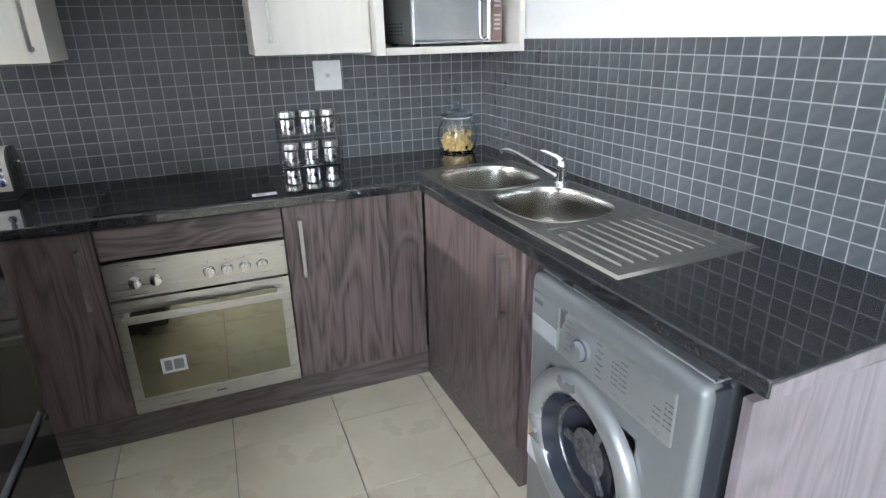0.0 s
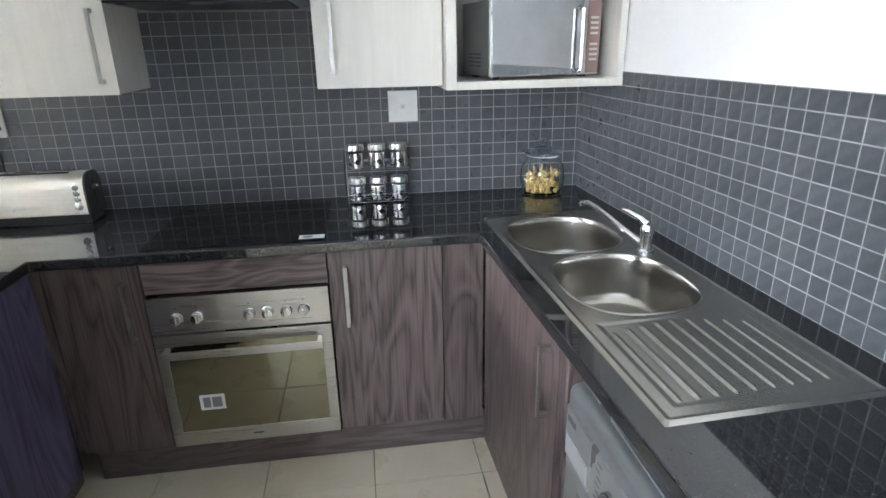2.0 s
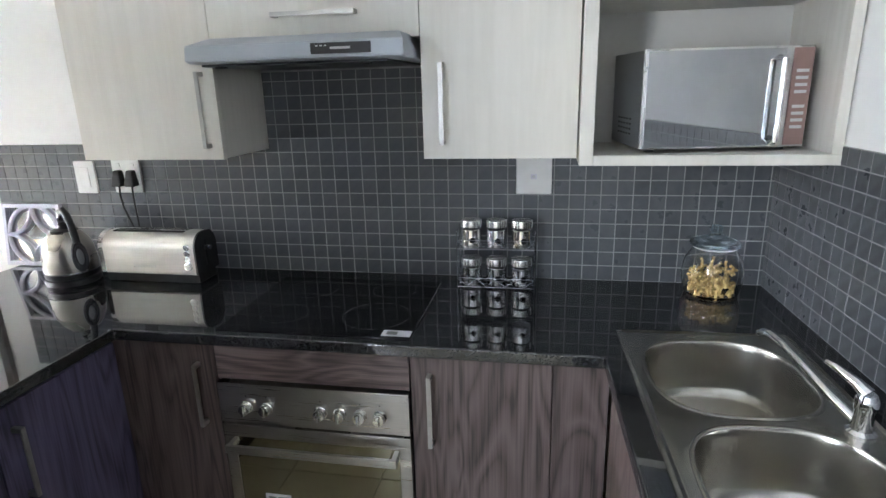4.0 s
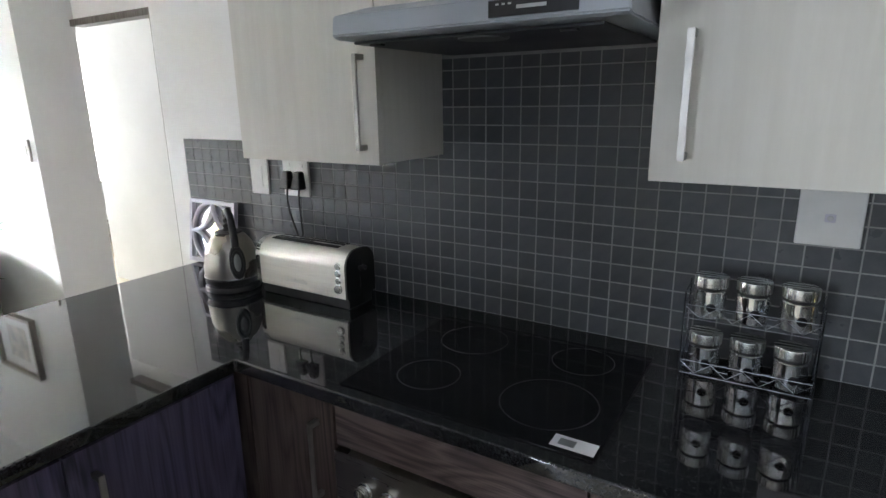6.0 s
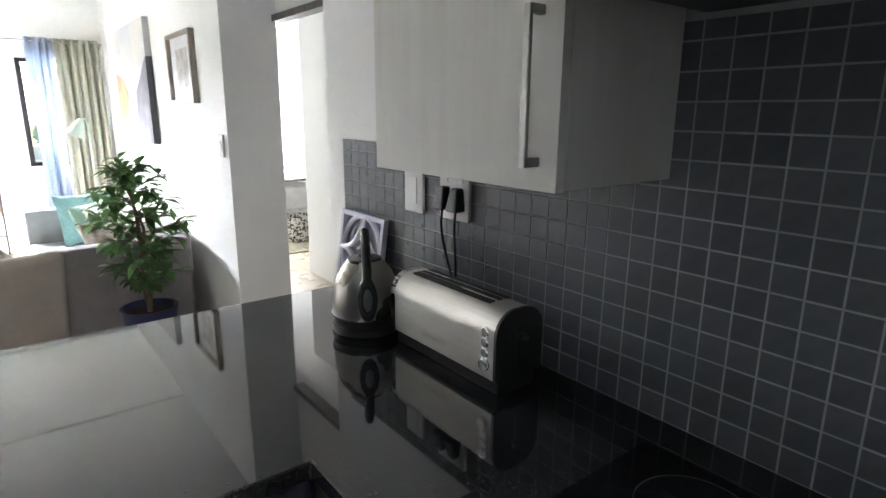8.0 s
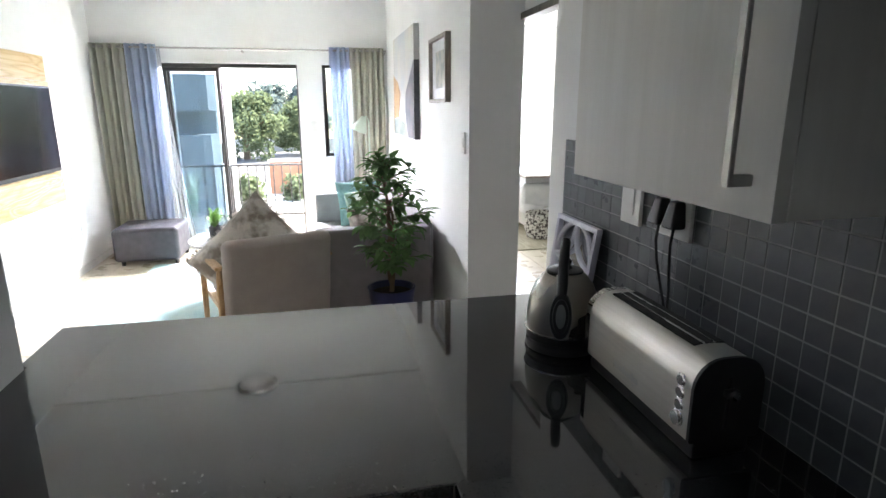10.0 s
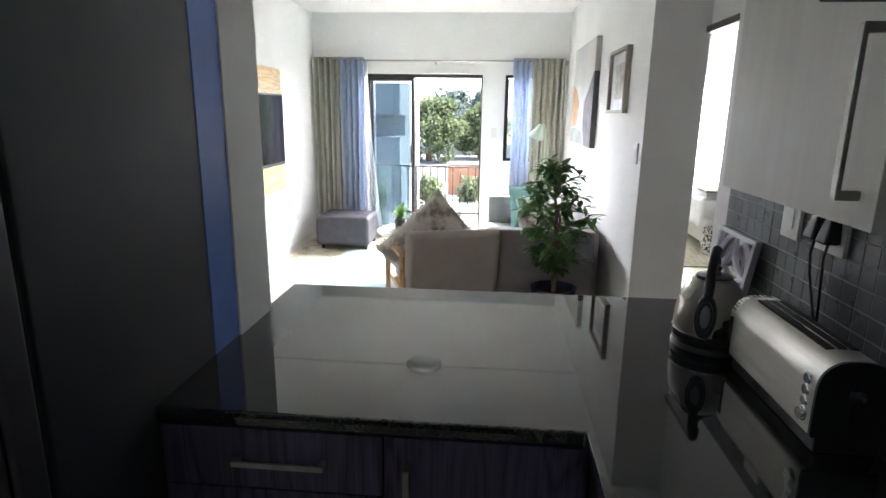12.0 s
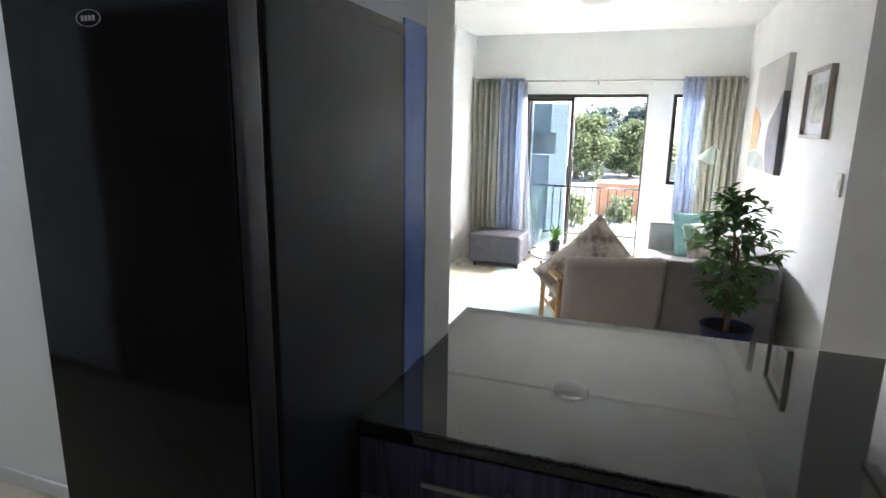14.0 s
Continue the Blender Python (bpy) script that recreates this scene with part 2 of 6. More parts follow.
def glass_material(name, tint, rough=0.0, amount=1.0):
    m = bpy.data.materials.new(name)
    m.use_nodes = True
    p = m.node_tree.nodes["Principled BSDF"]
    p.inputs["Base Color"].default_value = (*tint, 1)
    p.inputs["Roughness"].default_value = rough
    p.inputs["Transmission Weight"].default_value = amount
    p.inputs["IOR"].default_value = 1.45
    return m


def brushed(name, color, rough=0.28, stretch=(2, 2, 90), bump=0.05):
    return material(name, color, tuple(c * 0.94 for c in color), rough=rough, rough2=rough + 0.06, metal=1.0, scale=3.0, stretch=stretch, fine=0.06)


M_WALL = material("white_wall_paint", (0.83, 0.83, 0.815), (0.79, 0.79, 0.775), rough=0.62, rough2=0.75, scale=2.2, bump=0.25, bump_scale=90, fine=0.03, bump_distance=0.001)
M_CEIL = material("white_ceiling_paint", (0.82, 0.82, 0.80), (0.77, 0.77, 0.755), rough=0.8, scale=1.6, bump=0.12, bump_scale=60)
M_TILE = material("charcoal_mosaic_tile", (0.086, 0.093, 0.100), (0.065, 0.071, 0.077), rough=0.27, rough2=0.42, scale=22, fine=0.25, island=0.32, bump=0.15, bump_scale=50, bump_distance=0.0008)
M_GROUT = material("grey_tile_grout", (0.33, 0.33, 0.33), (0.26, 0.26, 0.26), rough=0.85, scale=14, bump=0.3, bump_scale=220, fine=0.1)
M_FLOORTILE = material("cream_floor_tile", (0.56, 0.50, 0.385), (0.50, 0.445, 0.34), rough=0.24, rough2=0.38, scale=4.0, fine=0.08, island=0.05, bump=0.06, bump_scale=18)
M_FLOORGROUT = material("floor_grout", (0.27, 0.24, 0.19), (0.2, 0.18, 0.15), rough=0.9, scale=20, bump=0.2, bump_scale=200)
M_GRANITE = granite_material()
M_WOOD = wood_material("dark_walnut_laminate", (0.034, 0.024, 0.023), (0.085, 0.061, 0.056), (0.128, 0.096, 0.089), scale=2.6)
# the same walnut with the blue cast of the light painted into it
M_WOODB = wood_material("blue_cast_walnut_laminate", (0.026, 0.022, 0.040), (0.064, 0.055, 0.098), (0.098, 0.086, 0.145), scale=2.6)
M_WOODH = wood_material("dark_walnut_laminate_across", (0.04, 0.028, 0.028), (0.09, 0.066, 0.063), (0.16, 0.12, 0.115), scale=4.2, along="X")
M_WOODP = wood_material("pale_grey_wood_panel", (0.112, 0.090, 0.092), (0.145, 0.119, 0.121), (0.18, 0.150, 0.152), scale=2.0)
M_PLINTH = wood_material("dark_plinth_board", (0.05, 0.038, 0.034), (0.085, 0.066, 0.06), (0.12, 0.095, 0.088), along="X", scale=3)
M_CREAM = material("cream_textured_laminate", (0.64, 0.62, 0.565), (0.605, 0.585, 0.53), rough=0.38, rough2=0.48, scale=5, stretch=(10, 10, 0.7), bump=0.14, bump_scale=26, fine=0.05, bump_distance=0.0008)
M_CARCASS = material("pale_board_carcass", (0.55, 0.54, 0.50), (0.5, 0.49, 0.455), rough=0.5, scale=5, fine=0.05)
M_STEEL = brushed("brushed_stainless", (0.60, 0.60, 0.58), 0.24, (2, 90, 2))
M_STEELX = brushed("brushed_steel_panel", (0.48, 0.465, 0.435), 0.27, (2, 2, 90))
M_SINK = material("sink_stainless", (0.46, 0.445, 0.41), (0.42, 0.405, 0.37), rough=0.2, rough2=0.27, metal=1.0, scale=9, fine=0.05, bump=0.05, bump_scale=110)
M_CHROME = material("chrome", (0.86, 0.87, 0.88), (0.8, 0.81, 0.82), rough=0.06, rough2=0.12, metal=1.0, scale=20)
M_NICKEL = material("satin_nickel_handle", (0.44, 0.43, 0.41), (0.38, 0.37, 0.35), rough=0.34, rough2=0.4, metal=1.0, scale=40)
M_BLACKGLASS = material("black_ceramic_glass", (0.006, 0.006, 0.007), (0.009, 0.009, 0.010), rough=0.05, rough2=0.08, scale=4, spec=0.14)
M_OVENGLASS = material("dark_mirror_oven_glass", (0.30, 0.285, 0.205), (0.27, 0.26, 0.19), rough=0.02, rough2=0.035, metal=0.95, scale=3)
M_BLACKPL = material("black_plastic", (0.014, 0.014, 0.015), (0.024, 0.024, 0.025), rough=0.32, rough2=0.5, scale=30, bump=0.1, bump_scale=300)
M_DARK = material("dark_recess", (0.012, 0.012, 0.012), (0.02, 0.02, 0.02), rough=0.8, scale=9)
M_WHITEPL = material("white_plastic", (0.74, 0.74, 0.72), (0.68, 0.68, 0.66), rough=0.3, rough2=0.42, scale=16)
M_SILVERPL = material("silver_grey_plastic", (0.20, 0.208, 0.205), (0.187, 0.195, 0.192), rough=0.33, rough2=0.37, metal=0.45, scale=5, fine=0.02)
M_SILVERLT = material("light_silver_plastic", (0.30, 0.305, 0.30), (0.28, 0.285, 0.28), rough=0.27, rough2=0.30, metal=0.6, scale=5)
M_HOOD = material("grey_enamel_hood", (0.42, 0.45, 0.49), (0.37, 0.40, 0.44), rough=0.35, rough2=0.45, scale=7, metal=0.2)
M_FRIDGESIDE = material("dark_grey_fridge_side", (0.048, 0.053, 0.060), (0.040, 0.044, 0.050), rough=0.36, rough2=0.42, metal=0.3, scale=3, bump=0.15, bump_scale=260)
M_FRIDGEEDGE = material("silver_fridge_door_edge", (0.12, 0.12, 0.13), (0.10, 0.10, 0.11), rough=0.35, rough2=0.4, metal=0.7, scale=8)
M_BLUESTRIP = material("blue_strip", (0.12, 0.24, 0.68), (0.09, 0.19, 0.58), rough=0.35, scale=5)
M_GLASS = glass_material("clear_glass", (0.96, 0.98, 0.97))
M_TINTGLASS = glass_material("tinted_door_glass", (0.38, 0.45, 0.50))
M_PASTA = material("dry_pasta", (0.50, 0.36, 0.14), (0.36, 0.23, 0.08), rough=0.55, scale=60, island=0.5, fine=0.2)
M_LABEL = material("white_sticker", (0.7, 0.7, 0.72), (0.62, 0.62, 0.64), rough=0.4, scale=12)
M_PRINT = material("dark_print", (0.05, 0.05, 0.06), (0.08, 0.08, 0.09), rough=0.5, scale=30)
M_LIGHTPRINT = material("light_print", (0.55, 0.55, 0.55), (0.48, 0.48, 0.48), rough=0.5, scale=30)
M_GREYPRINT = material("grey_print", (0.13, 0.13, 0.135), (0.10, 0.10, 0.105), rough=0.5, scale=30)
M_ALU = material("bronze_aluminium_frame", (0.035, 0.033, 0.032), (0.05, 0.048, 0.046), rough=0.4, rough2=0.5, metal=0.4, scale=12)
M_FRAMEWOOD = wood_material("brown_door_frame", (0.085, 0.07, 0.058), (0.13, 0.11, 0.09), (0.18, 0.15, 0.125), scale=4)
M_DOORPAINT = material("cream_door_paint", (0.70, 0.69, 0.64), (0.64, 0.63, 0.585), rough=0.42, rough2=0.52, scale=3, bump=0.1, bump_scale=60)
M_OAK = wood_material("oak", (0.30, 0.17, 0.07), (0.45, 0.28, 0.13), (0.58, 0.38, 0.19), scale=5)
M_PINE = wood_material("pine_board", (0.52, 0.33, 0.13), (0.66, 0.47, 0.22), (0.75, 0.58, 0.32), scale=3, along="X")
M_GREYFAB = material("grey_sofa_fabric", (0.25, 0.23, 0.23), (0.215, 0.20, 0.20), rough=0.9, scale=9, bump=0.5, bump_scale=420, fine=0.15, sheen=0.3)
M_TAUPEFAB = material("taupe_chair_fabric", (0.42, 0.37, 0.33), (0.385, 0.335, 0.30), rough=0.9, scale=9, bump=0.5, bump_scale=420, fine=0.15, sheen=0.3)
M_OTTO = material("dark_grey_leatherette", (0.065, 0.06, 0.07), (0.052, 0.048, 0.056), rough=0.5, rough2=0.62, scale=14, bump=0.5, bump_scale=160)
M_TEAL = material("teal_cushion_fabric", (0.20, 0.36, 0.35), (0.16, 0.30, 0.295), rough=0.9, scale=50, bump=0.5, bump_scale=400, fine=0.3)
M_WHITEFAB = material("white_cotton", (0.78, 0.78, 0.78), (0.68, 0.68, 0.69), rough=0.9, scale=7, bump=0.5, bump_scale=14, fine=0.1, bump_distance=0.02)
M_THROW = material("floral_plush_cushion", (0.55, 0.51, 0.45), (0.20, 0.165, 0.13), rough=0.95, scale=9, bump=0.9, bump_scale=240, fine=0.4, sheen=0.4, contrast=(0.45, 0.62))
M_RUG = material("pale_blue_rug", (0.36, 0.56, 0.58), (0.50, 0.64, 0.62), rough=0.95, scale=5, bump=1.0, bump_scale=500, fine=0.35, sheen=0.3)
M_BEDRUG = material("beige_striped_rug", (0.42, 0.38, 0.28), (0.24, 0.22, 0.16), rough=0.95, scale=6, stretch=(1, 9, 1), bump=1.0, bump_scale=300, fine=0.4)
M_LEAF = material("ficus_leaf", (0.09, 0.17, 0.06), (0.12, 0.22, 0.08), rough=0.5, rough2=0.6, spec=0.3, scale=30, island=0.7, fine=0.2)
M_LEAFY = material("bright_leaf", (0.16, 0.30, 0.07), (0.10, 0.22, 0.05), rough=0.45, scale=30, island=0.4, fine=0.2)
M_TREELEAF = material("tree_foliage", (0.13, 0.16, 0.085), (0.16, 0.195, 0.11), rough=0.7, scale=3, island=0.7, fine=0.3)
# leaf colour for the far trees, paler and bluer with haze mixed in
M_TREELEAF2 = material("haze_tinted_foliage", (0.14, 0.175, 0.165), (0.17, 0.21, 0.20), rough=0.7, scale=3, island=0.7, fine=0.3)


def translucent(m, share):
    nt = m.node_tree
    p = nt.nodes["Principled BSDF"]
    out = nt.nodes["Material Output"]
    tr = nt.nodes.new("ShaderNodeBsdfTranslucent")
    nt.links.new(p.inputs["Base Color"].links[0].from_socket, tr.inputs["Color"])
    mx = nt.nodes.new("ShaderNodeMixShader")
    mx.inputs[0].default_value = share
    nt.links.new(p.outputs[0], mx.inputs[1])
    nt.links.new(tr.outputs[0], mx.inputs[2])
    nt.links.new(mx.outputs[0], out.inputs["Surface"])


for leafy in (M_LEAF, M_LEAFY, M_TREELEAF, M_TREELEAF2):
    translucent(leafy, 0.5)
M_BARK = material("bark", (0.17, 0.12, 0.08), (0.11, 0.08, 0.05), rough=0.9, scale=18, bump=0.6, bump_scale=60, fine=0.3)
M_NAVY = material("navy_pot_glaze", (0.018, 0.022, 0.09), (0.014, 0.017, 0.07), rough=0.3, rough2=0.45, scale=10)
M_SOIL = material("potting_soil", (0.035, 0.025, 0.018), (0.06, 0.045, 0.032), rough=0.95, scale=60, bump=1, bump_scale=120)
M_CURTG = material("sage_beige_curtain", (0.46, 0.455, 0.375), (0.40, 0.395, 0.325), rough=0.9, scale=30, bump=0.4, bump_scale=500, fine=0.2)
M_CURTB = material("blue_grey_curtain", (0.36, 0.41, 0.50), (0.31, 0.36, 0.45), rough=0.9, scale=30, bump=0.4, bump_scale=500, fine=0.2)
M_BRICK = material("orange_brick", (0.40, 0.20, 0.12), (0.32, 0.15, 0.09), rough=0.85, scale=2, fine=0.3, bump=0.5, bump_scale=30)
M_CONC = material("pale_concrete", (0.50, 0.49, 0.46), (0.42, 0.41, 0.385), rough=0.85, scale=1.5, bump=0.3, bump_scale=40, fine=0.15)
M_GRASS = material("dry_grass_ground", (0.20, 0.17, 0.09), (0.12, 0.13, 0.05), rough=0.95, scale=0.25, fine=0.5)
M_ASPHALT = material("asphalt_road", (0.16, 0.155, 0.15), (0.12, 0.118, 0.115), rough=0.9, scale=0.7, fine=0.3)
M_SHADEGREEN = material("sage_lamp_enamel", (0.50, 0.58, 0.50), (0.46, 0.54, 0.46), rough=0.35, scale=9)
M_FRAMEART = wood_material("grey_brown_picture_frame", (0.20, 0.165, 0.135), (0.28, 0.24, 0.20), (0.36, 0.31, 0.26), scale=4)
M_STONE = material("pale_marble_top", (0.62, 0.59, 0.55), (0.48, 0.45, 0.42), rough=0.2, rough2=0.3, scale=5, contrast=(0.45, 0.6))
M_LILAC = material("lilac_grey_lattice_paint", (0.62, 0.61, 0.68), (0.55, 0.54, 0.61), rough=0.45, scale=10)
M_MIRROR = material("mirror_glass", (0.85, 0.86, 0.86), (0.83, 0.84, 0.84), rough=0.015, metal=1.0, scale=3)
M_COPPER = material("rose_copper_panel", (0.30, 0.20, 0.18), (0.26, 0.17, 0.155), rough=0.35, metal=0.5, scale=10)
M_TVGLASS = material("tv_screen_glass", (0.012, 0.008, 0.007), (0.016, 0.010, 0.009), rough=0.08, rough2=0.13, scale=3)


def sheer_material(name, color, alpha):
    m = bpy.data.materials.new(name)
    m.use_nodes = True
    nt = m.node_tree
    nt.nodes.clear()
    d = nt.nodes.new("ShaderNodeBsdfDiffuse")
    t = nt.nodes.new("ShaderNodeBsdfTranslucent")
    tr = nt.nodes.new("ShaderNodeBsdfTransparent")
    d.inputs["Color"].default_value = t.inputs["Color"].default_value = (*color, 1)
    a = nt.nodes.new("ShaderNodeMixShader")
    b = nt.nodes.new("ShaderNodeMixShader")
    o = nt.nodes.new("ShaderNodeOutputMaterial")
    tc = nt.nodes.new("ShaderNodeTexCoord")
    wv = nt.nodes.new("ShaderNodeTexNoise")
    wv.inputs["Scale"].default_value = 120
    nt.links.new(tc.outputs["Object"], wv.inputs["Vector"])
    mr = nt.nodes.new("ShaderNodeMapRange")
    mr.inputs["To Min"].default_value, mr.inputs["To Max"].default_value = alpha - 0.1, alpha + 0.1
    nt.links.new(wv.outputs["Fac"], mr.inputs["Value"])
    a.inputs[0].default_value = 0.55
    nt.links.new(d.outputs[0], a.inputs[1])
    nt.links.new(t.outputs[0], a.inputs[2])
    nt.links.new(mr.outputs[0], b.inputs[0])
    nt.links.new(tr.outputs[0], b.inputs[1])
    nt.links.new(a.outputs[0], b.inputs[2])
    nt.links.new(b.outputs[0], o.inputs["Surface"])
    return m


M_SHEER = sheer_material("white_sheer_voile", (0.85, 0.86, 0.88), 0.6)
M_CURTB2 = sheer_material("blue_grey_light_curtain", (0.50, 0.57, 0.70), 0.97)
M_CURTG2 = sheer_material("sage_light_curtain", (0.55, 0.54, 0.46), 1.0)

# ---- structure ----
H = 2.63
FAR = -7.95
LEFT = -3.0


def wall_with_holes(name, axis, at, thick, a0, a1, z0, z1, holes, mat=None, label="white painted plaster wall"):
    """A wall in the plane axis = at, thick to the side of its sign, from a0 to a1, with holes (b0, b1, c0, c1)."""
    us = sorted({a0, a1, *[h for k in holes for h in k[:2]]})
    zs = sorted({z0, z1, *[h for k in holes for h in k[2:]]})

    def keep(u, z):
        return not any(k[0] < u < k[1] and k[2] < z < k[3] for k in holes)
    b = cells(us, zs, 0, abs(thick), keep)
    if axis == "x":
        m = Matrix(((0, 0, math.copysign(1, thick), at), (1, 0, 0, 0), (0, 1, 0, 0), (0, 0, 0, 1)))
    else:
        m = Matrix(((1, 0, 0, 0), (0, 0, math.copysign(1, thick), at), (0, 1, 0, 0), (0, 0, 0, 1)))
    bmesh.ops.transform(b, matrix=m, verts=b.verts)
    bmesh.ops.recalc_face_normals(b, faces=b.faces)
    return solid(name, b, mat or M_WALL, label)


KBACK = -4.9
# the sink side of the kitchen stands a little off square, turned about the inner corner of the worktop
PIVOT = Matrix.Translation((-0.6, -0.6, 0))
WING = PIVOT @ Matrix.Rotation(radians(2.2), 4, "Z") @ PIVOT.inverted()
WING_WALL = Matrix.Translation((-0.02, 0, 0)) @ WING


def in_wing(ob, m=WING):
    """Turns a thing or a piece of the setting with the sink side."""
    ob.matrix_basis = m @ Matrix.Translation(ob.location)
    return ob


solid("floor", box(-9.9, 0.4, -5.2, 4.2, -0.25, -0.006), M_FLOORGROUT, "grey-brown grout bed under the floor tiles")
ceil_b = box(-9.9, 0.4, -5.2, 0.3, H, H + 0.2)
solid("ceiling", ceil_b, M_CEIL, "white painted board ceiling with joint lines")
solid("ceiling_hall", box(-9.9, 0.4, 0.3001, 4.2, H, H + 0.2), M_CEIL, "white painted bedroom ceiling")
for i, xx in enumerate((-5.985, -4.0)):
    tagged(solid("ceiling_joint", box(xx - 0.012, xx + 0.012, LEFT, 0, H - 0.006, H - 0.0005), M_CARCASS, "thin cover strip over a ceiling board joint"), "")
wall_with_holes("wall_back", "y", 0.0, 0.12, -3.18, 0.12, 0, H, [])
in_wing(wall_with_holes("wall_right", "x", 0.0, 0.12, KBACK - 0.12, -0.0005, 0, H, []), WING_WALL)
wall_with_holes("wall_kitchen_end", "y", KBACK, -0.12, -2.6, 0.35, 0, H, [])
wall_with_holes("wall_nib", "x", -2.477, -0.223, -3.12, -1.525, 0, H, [])
# hole added in this wall for the unseen fill lamp
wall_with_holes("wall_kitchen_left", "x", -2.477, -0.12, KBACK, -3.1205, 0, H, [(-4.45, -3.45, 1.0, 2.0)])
wall_with_holes("wall_living_left", "y", LEFT, -0.12, FAR, -2.7005, 0, H, [])
wall_with_holes("wall_far", "x", FAR, -0.22, LEFT - 0.12, 0.2995, 0, H, [(-2.42, -0.985, 0.0, 1.955), (-0.72, -0.16, 0.95, 1.955)])
wall_with_holes("wall_living_right", "y", 0.0, 0.2995, FAR + 0.0005, -4.33, 0, H, [])
wall_with_holes("wall_bedroom_door", "y", 0.30, 0.12, -9.5, -2.9, 0, H, [(-4.75, -3.56, 0.0, 1.985)])
wall_with_holes("wall_hall_side", "x", -3.0105, 0.1, 0.1205, 0.2995, 0, H, [])
wall_with_holes("wall_bedroom_far", "x", -9.5, -0.2, 0.4205, 4.1, 0, H, [(1.15, 2.4, 0.85, 1.92)])
wall_with_holes("wall_bedroom_end", "y", 3.9, 0.12, -9.5, -2.9, 0, H, [])
wall_with_holes("wall_bedroom_side", "x", -2.9, 0.12, 0.4205, 4.0, 0, H, [])

wall_with_holes("wall_passage", "y", 1.235, 0.12, -6.11, -2.9005, 0, H, [])

# skirting boards
def skirt(x0, x1, y0, y1):
    b = box(x0, x1, y0, y1, 0.0, 0.07, 0.004)
    solid("baseboard", b, M_WHITEPL, "white painted skirting board")


skirt(FAR + 0.001, -2.702, LEFT + 0.0005, LEFT + 0.014)
skirt(FAR + 0.0005, FAR + 0.014, LEFT + 0.015, -2.43)
skirt(FAR + 0.001, -4.331, -0.0135, -0.0005)
skirt(-4.3295, -4.316, 0.0, 0.274)
skirt(-2.4765, -2.463, KBACK, -2.2)

# bedroom door frame and open leaf
fr = thing("door_frame", (-3.86, 0.3, 0), "brown-stained timber door frame round the bedroom passage", "door frame")
fr["kind"] = "structure"
part("jamb", box(-4.748, -4.71, 0.3015, 0.415, 0, 1.948, 0.003), M_FRAMEWOOD, fr)
part("jamb", box(-3.61, -3.562, 0.275, 0.415, 0, 1.948, 0.003), M_FRAMEWOOD, fr)
part("head", box(-4.3285, -3.562, 0.275, 0.345, 1.949, 1.984, 0.003), M_FRAMEWOOD, fr)
ps = thing("light_switch", (-5.06, 1.234, 1.25), "white light switch plate on the passage wall", "light switch")
part("plate", box(-5.095, -5.025, 1.2245, 1.2345, 1.25, 1.37, 0.003), M_WHITEPL, ps)
part("rocker", box(-5.07, -5.05, 1.2205, 1.2243, 1.295, 1.325, 0.001), M_WHITEPL, ps)

# entrance door on the right-hand kitchen wall, beyond the worktop
ent = in_wing(thing("entrance_door", (-0.02, -3.5, 0), "dark brown timber entrance door in its frame", "door"), WING_WALL)
ent["kind"] = "structure"
part("frame", box(-0.06, -0.001, -3.98, -3.92, 0, 2.08, 0.003), M_FRAMEWOOD, ent)
part("frame", box(-0.06, -0.001, -3.10, -3.04, 0, 2.08, 0.003), M_FRAMEWOOD, ent)
part("frame", box(-0.06, -0.001, -3.98, -3.04, 2.081, 2.14, 0.003), M_FRAMEWOOD, ent)
part("door_leaf", box(-0.045, -0.001, -3.919, -3.101, 0.01, 2.075, 0.003), M_FRAMEWOOD, ent)
part("handle", tube([(-0.046, -3.2, 1.05), (-0.10, -3.2, 1.05), (-0.10, -3.32, 1.05)], 0.009), M_NICKEL, ent)

# dark aluminium frame, added out of view round the fill lamp's opening
kw = thing("window_kitchen", (-2.52, -3.95, 1.0), "added unseen window frame round the kitchen fill lamp", "window")
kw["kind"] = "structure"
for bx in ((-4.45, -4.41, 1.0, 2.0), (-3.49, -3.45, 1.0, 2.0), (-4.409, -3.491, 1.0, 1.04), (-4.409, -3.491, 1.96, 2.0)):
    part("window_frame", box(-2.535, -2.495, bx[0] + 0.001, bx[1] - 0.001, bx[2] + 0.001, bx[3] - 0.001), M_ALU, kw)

# ---- outdoors ----
solid("ground", box(-260, 60, -160, 160, -3.0, -2.8), M_GRASS, "dry grass and bare earth reaching the horizon", "structure")
solid("road", box(-60, -36, -120, 120, -2.799, -2.76), M_ASPHALT, "pale sunlit road")
solid("pavement", box(-35.9, -14, -60, 60, -2.799, -2.74), M_CONC, "pale concrete parking court")
solid("balcony_slab", box(-9.45, FAR - 0.221, -3.4, 0.2, -0.3, -0.02), M_CONC, "pale screeded balcony floor")
solid("balcony_side", box(-9.4, FAR - 0.221, 0.21, 0.36, -2.7, 1.0), M_WALL, "plastered balcony side wall")
solid("building_below", box(-9.4, FAR - 0.23, -3.4, 0.2, -2.79, -0.301), M_WALL, "plastered wall below the balcony")

rail = thing("balcony_rail", (-9.3, -1.5, -0.02), "dark painted steel balcony railing with upright bars", "railing")
part("top_rail", box(-9.32, -9.28, -3.3, 0.2, 0.735, 0.76, 0.004), M_ALU, rail)
part("bottom_rail", box(-9.315, -9.285, -3.3, 0.2, 0.06, 0.085, 0.003), M_ALU, rail)
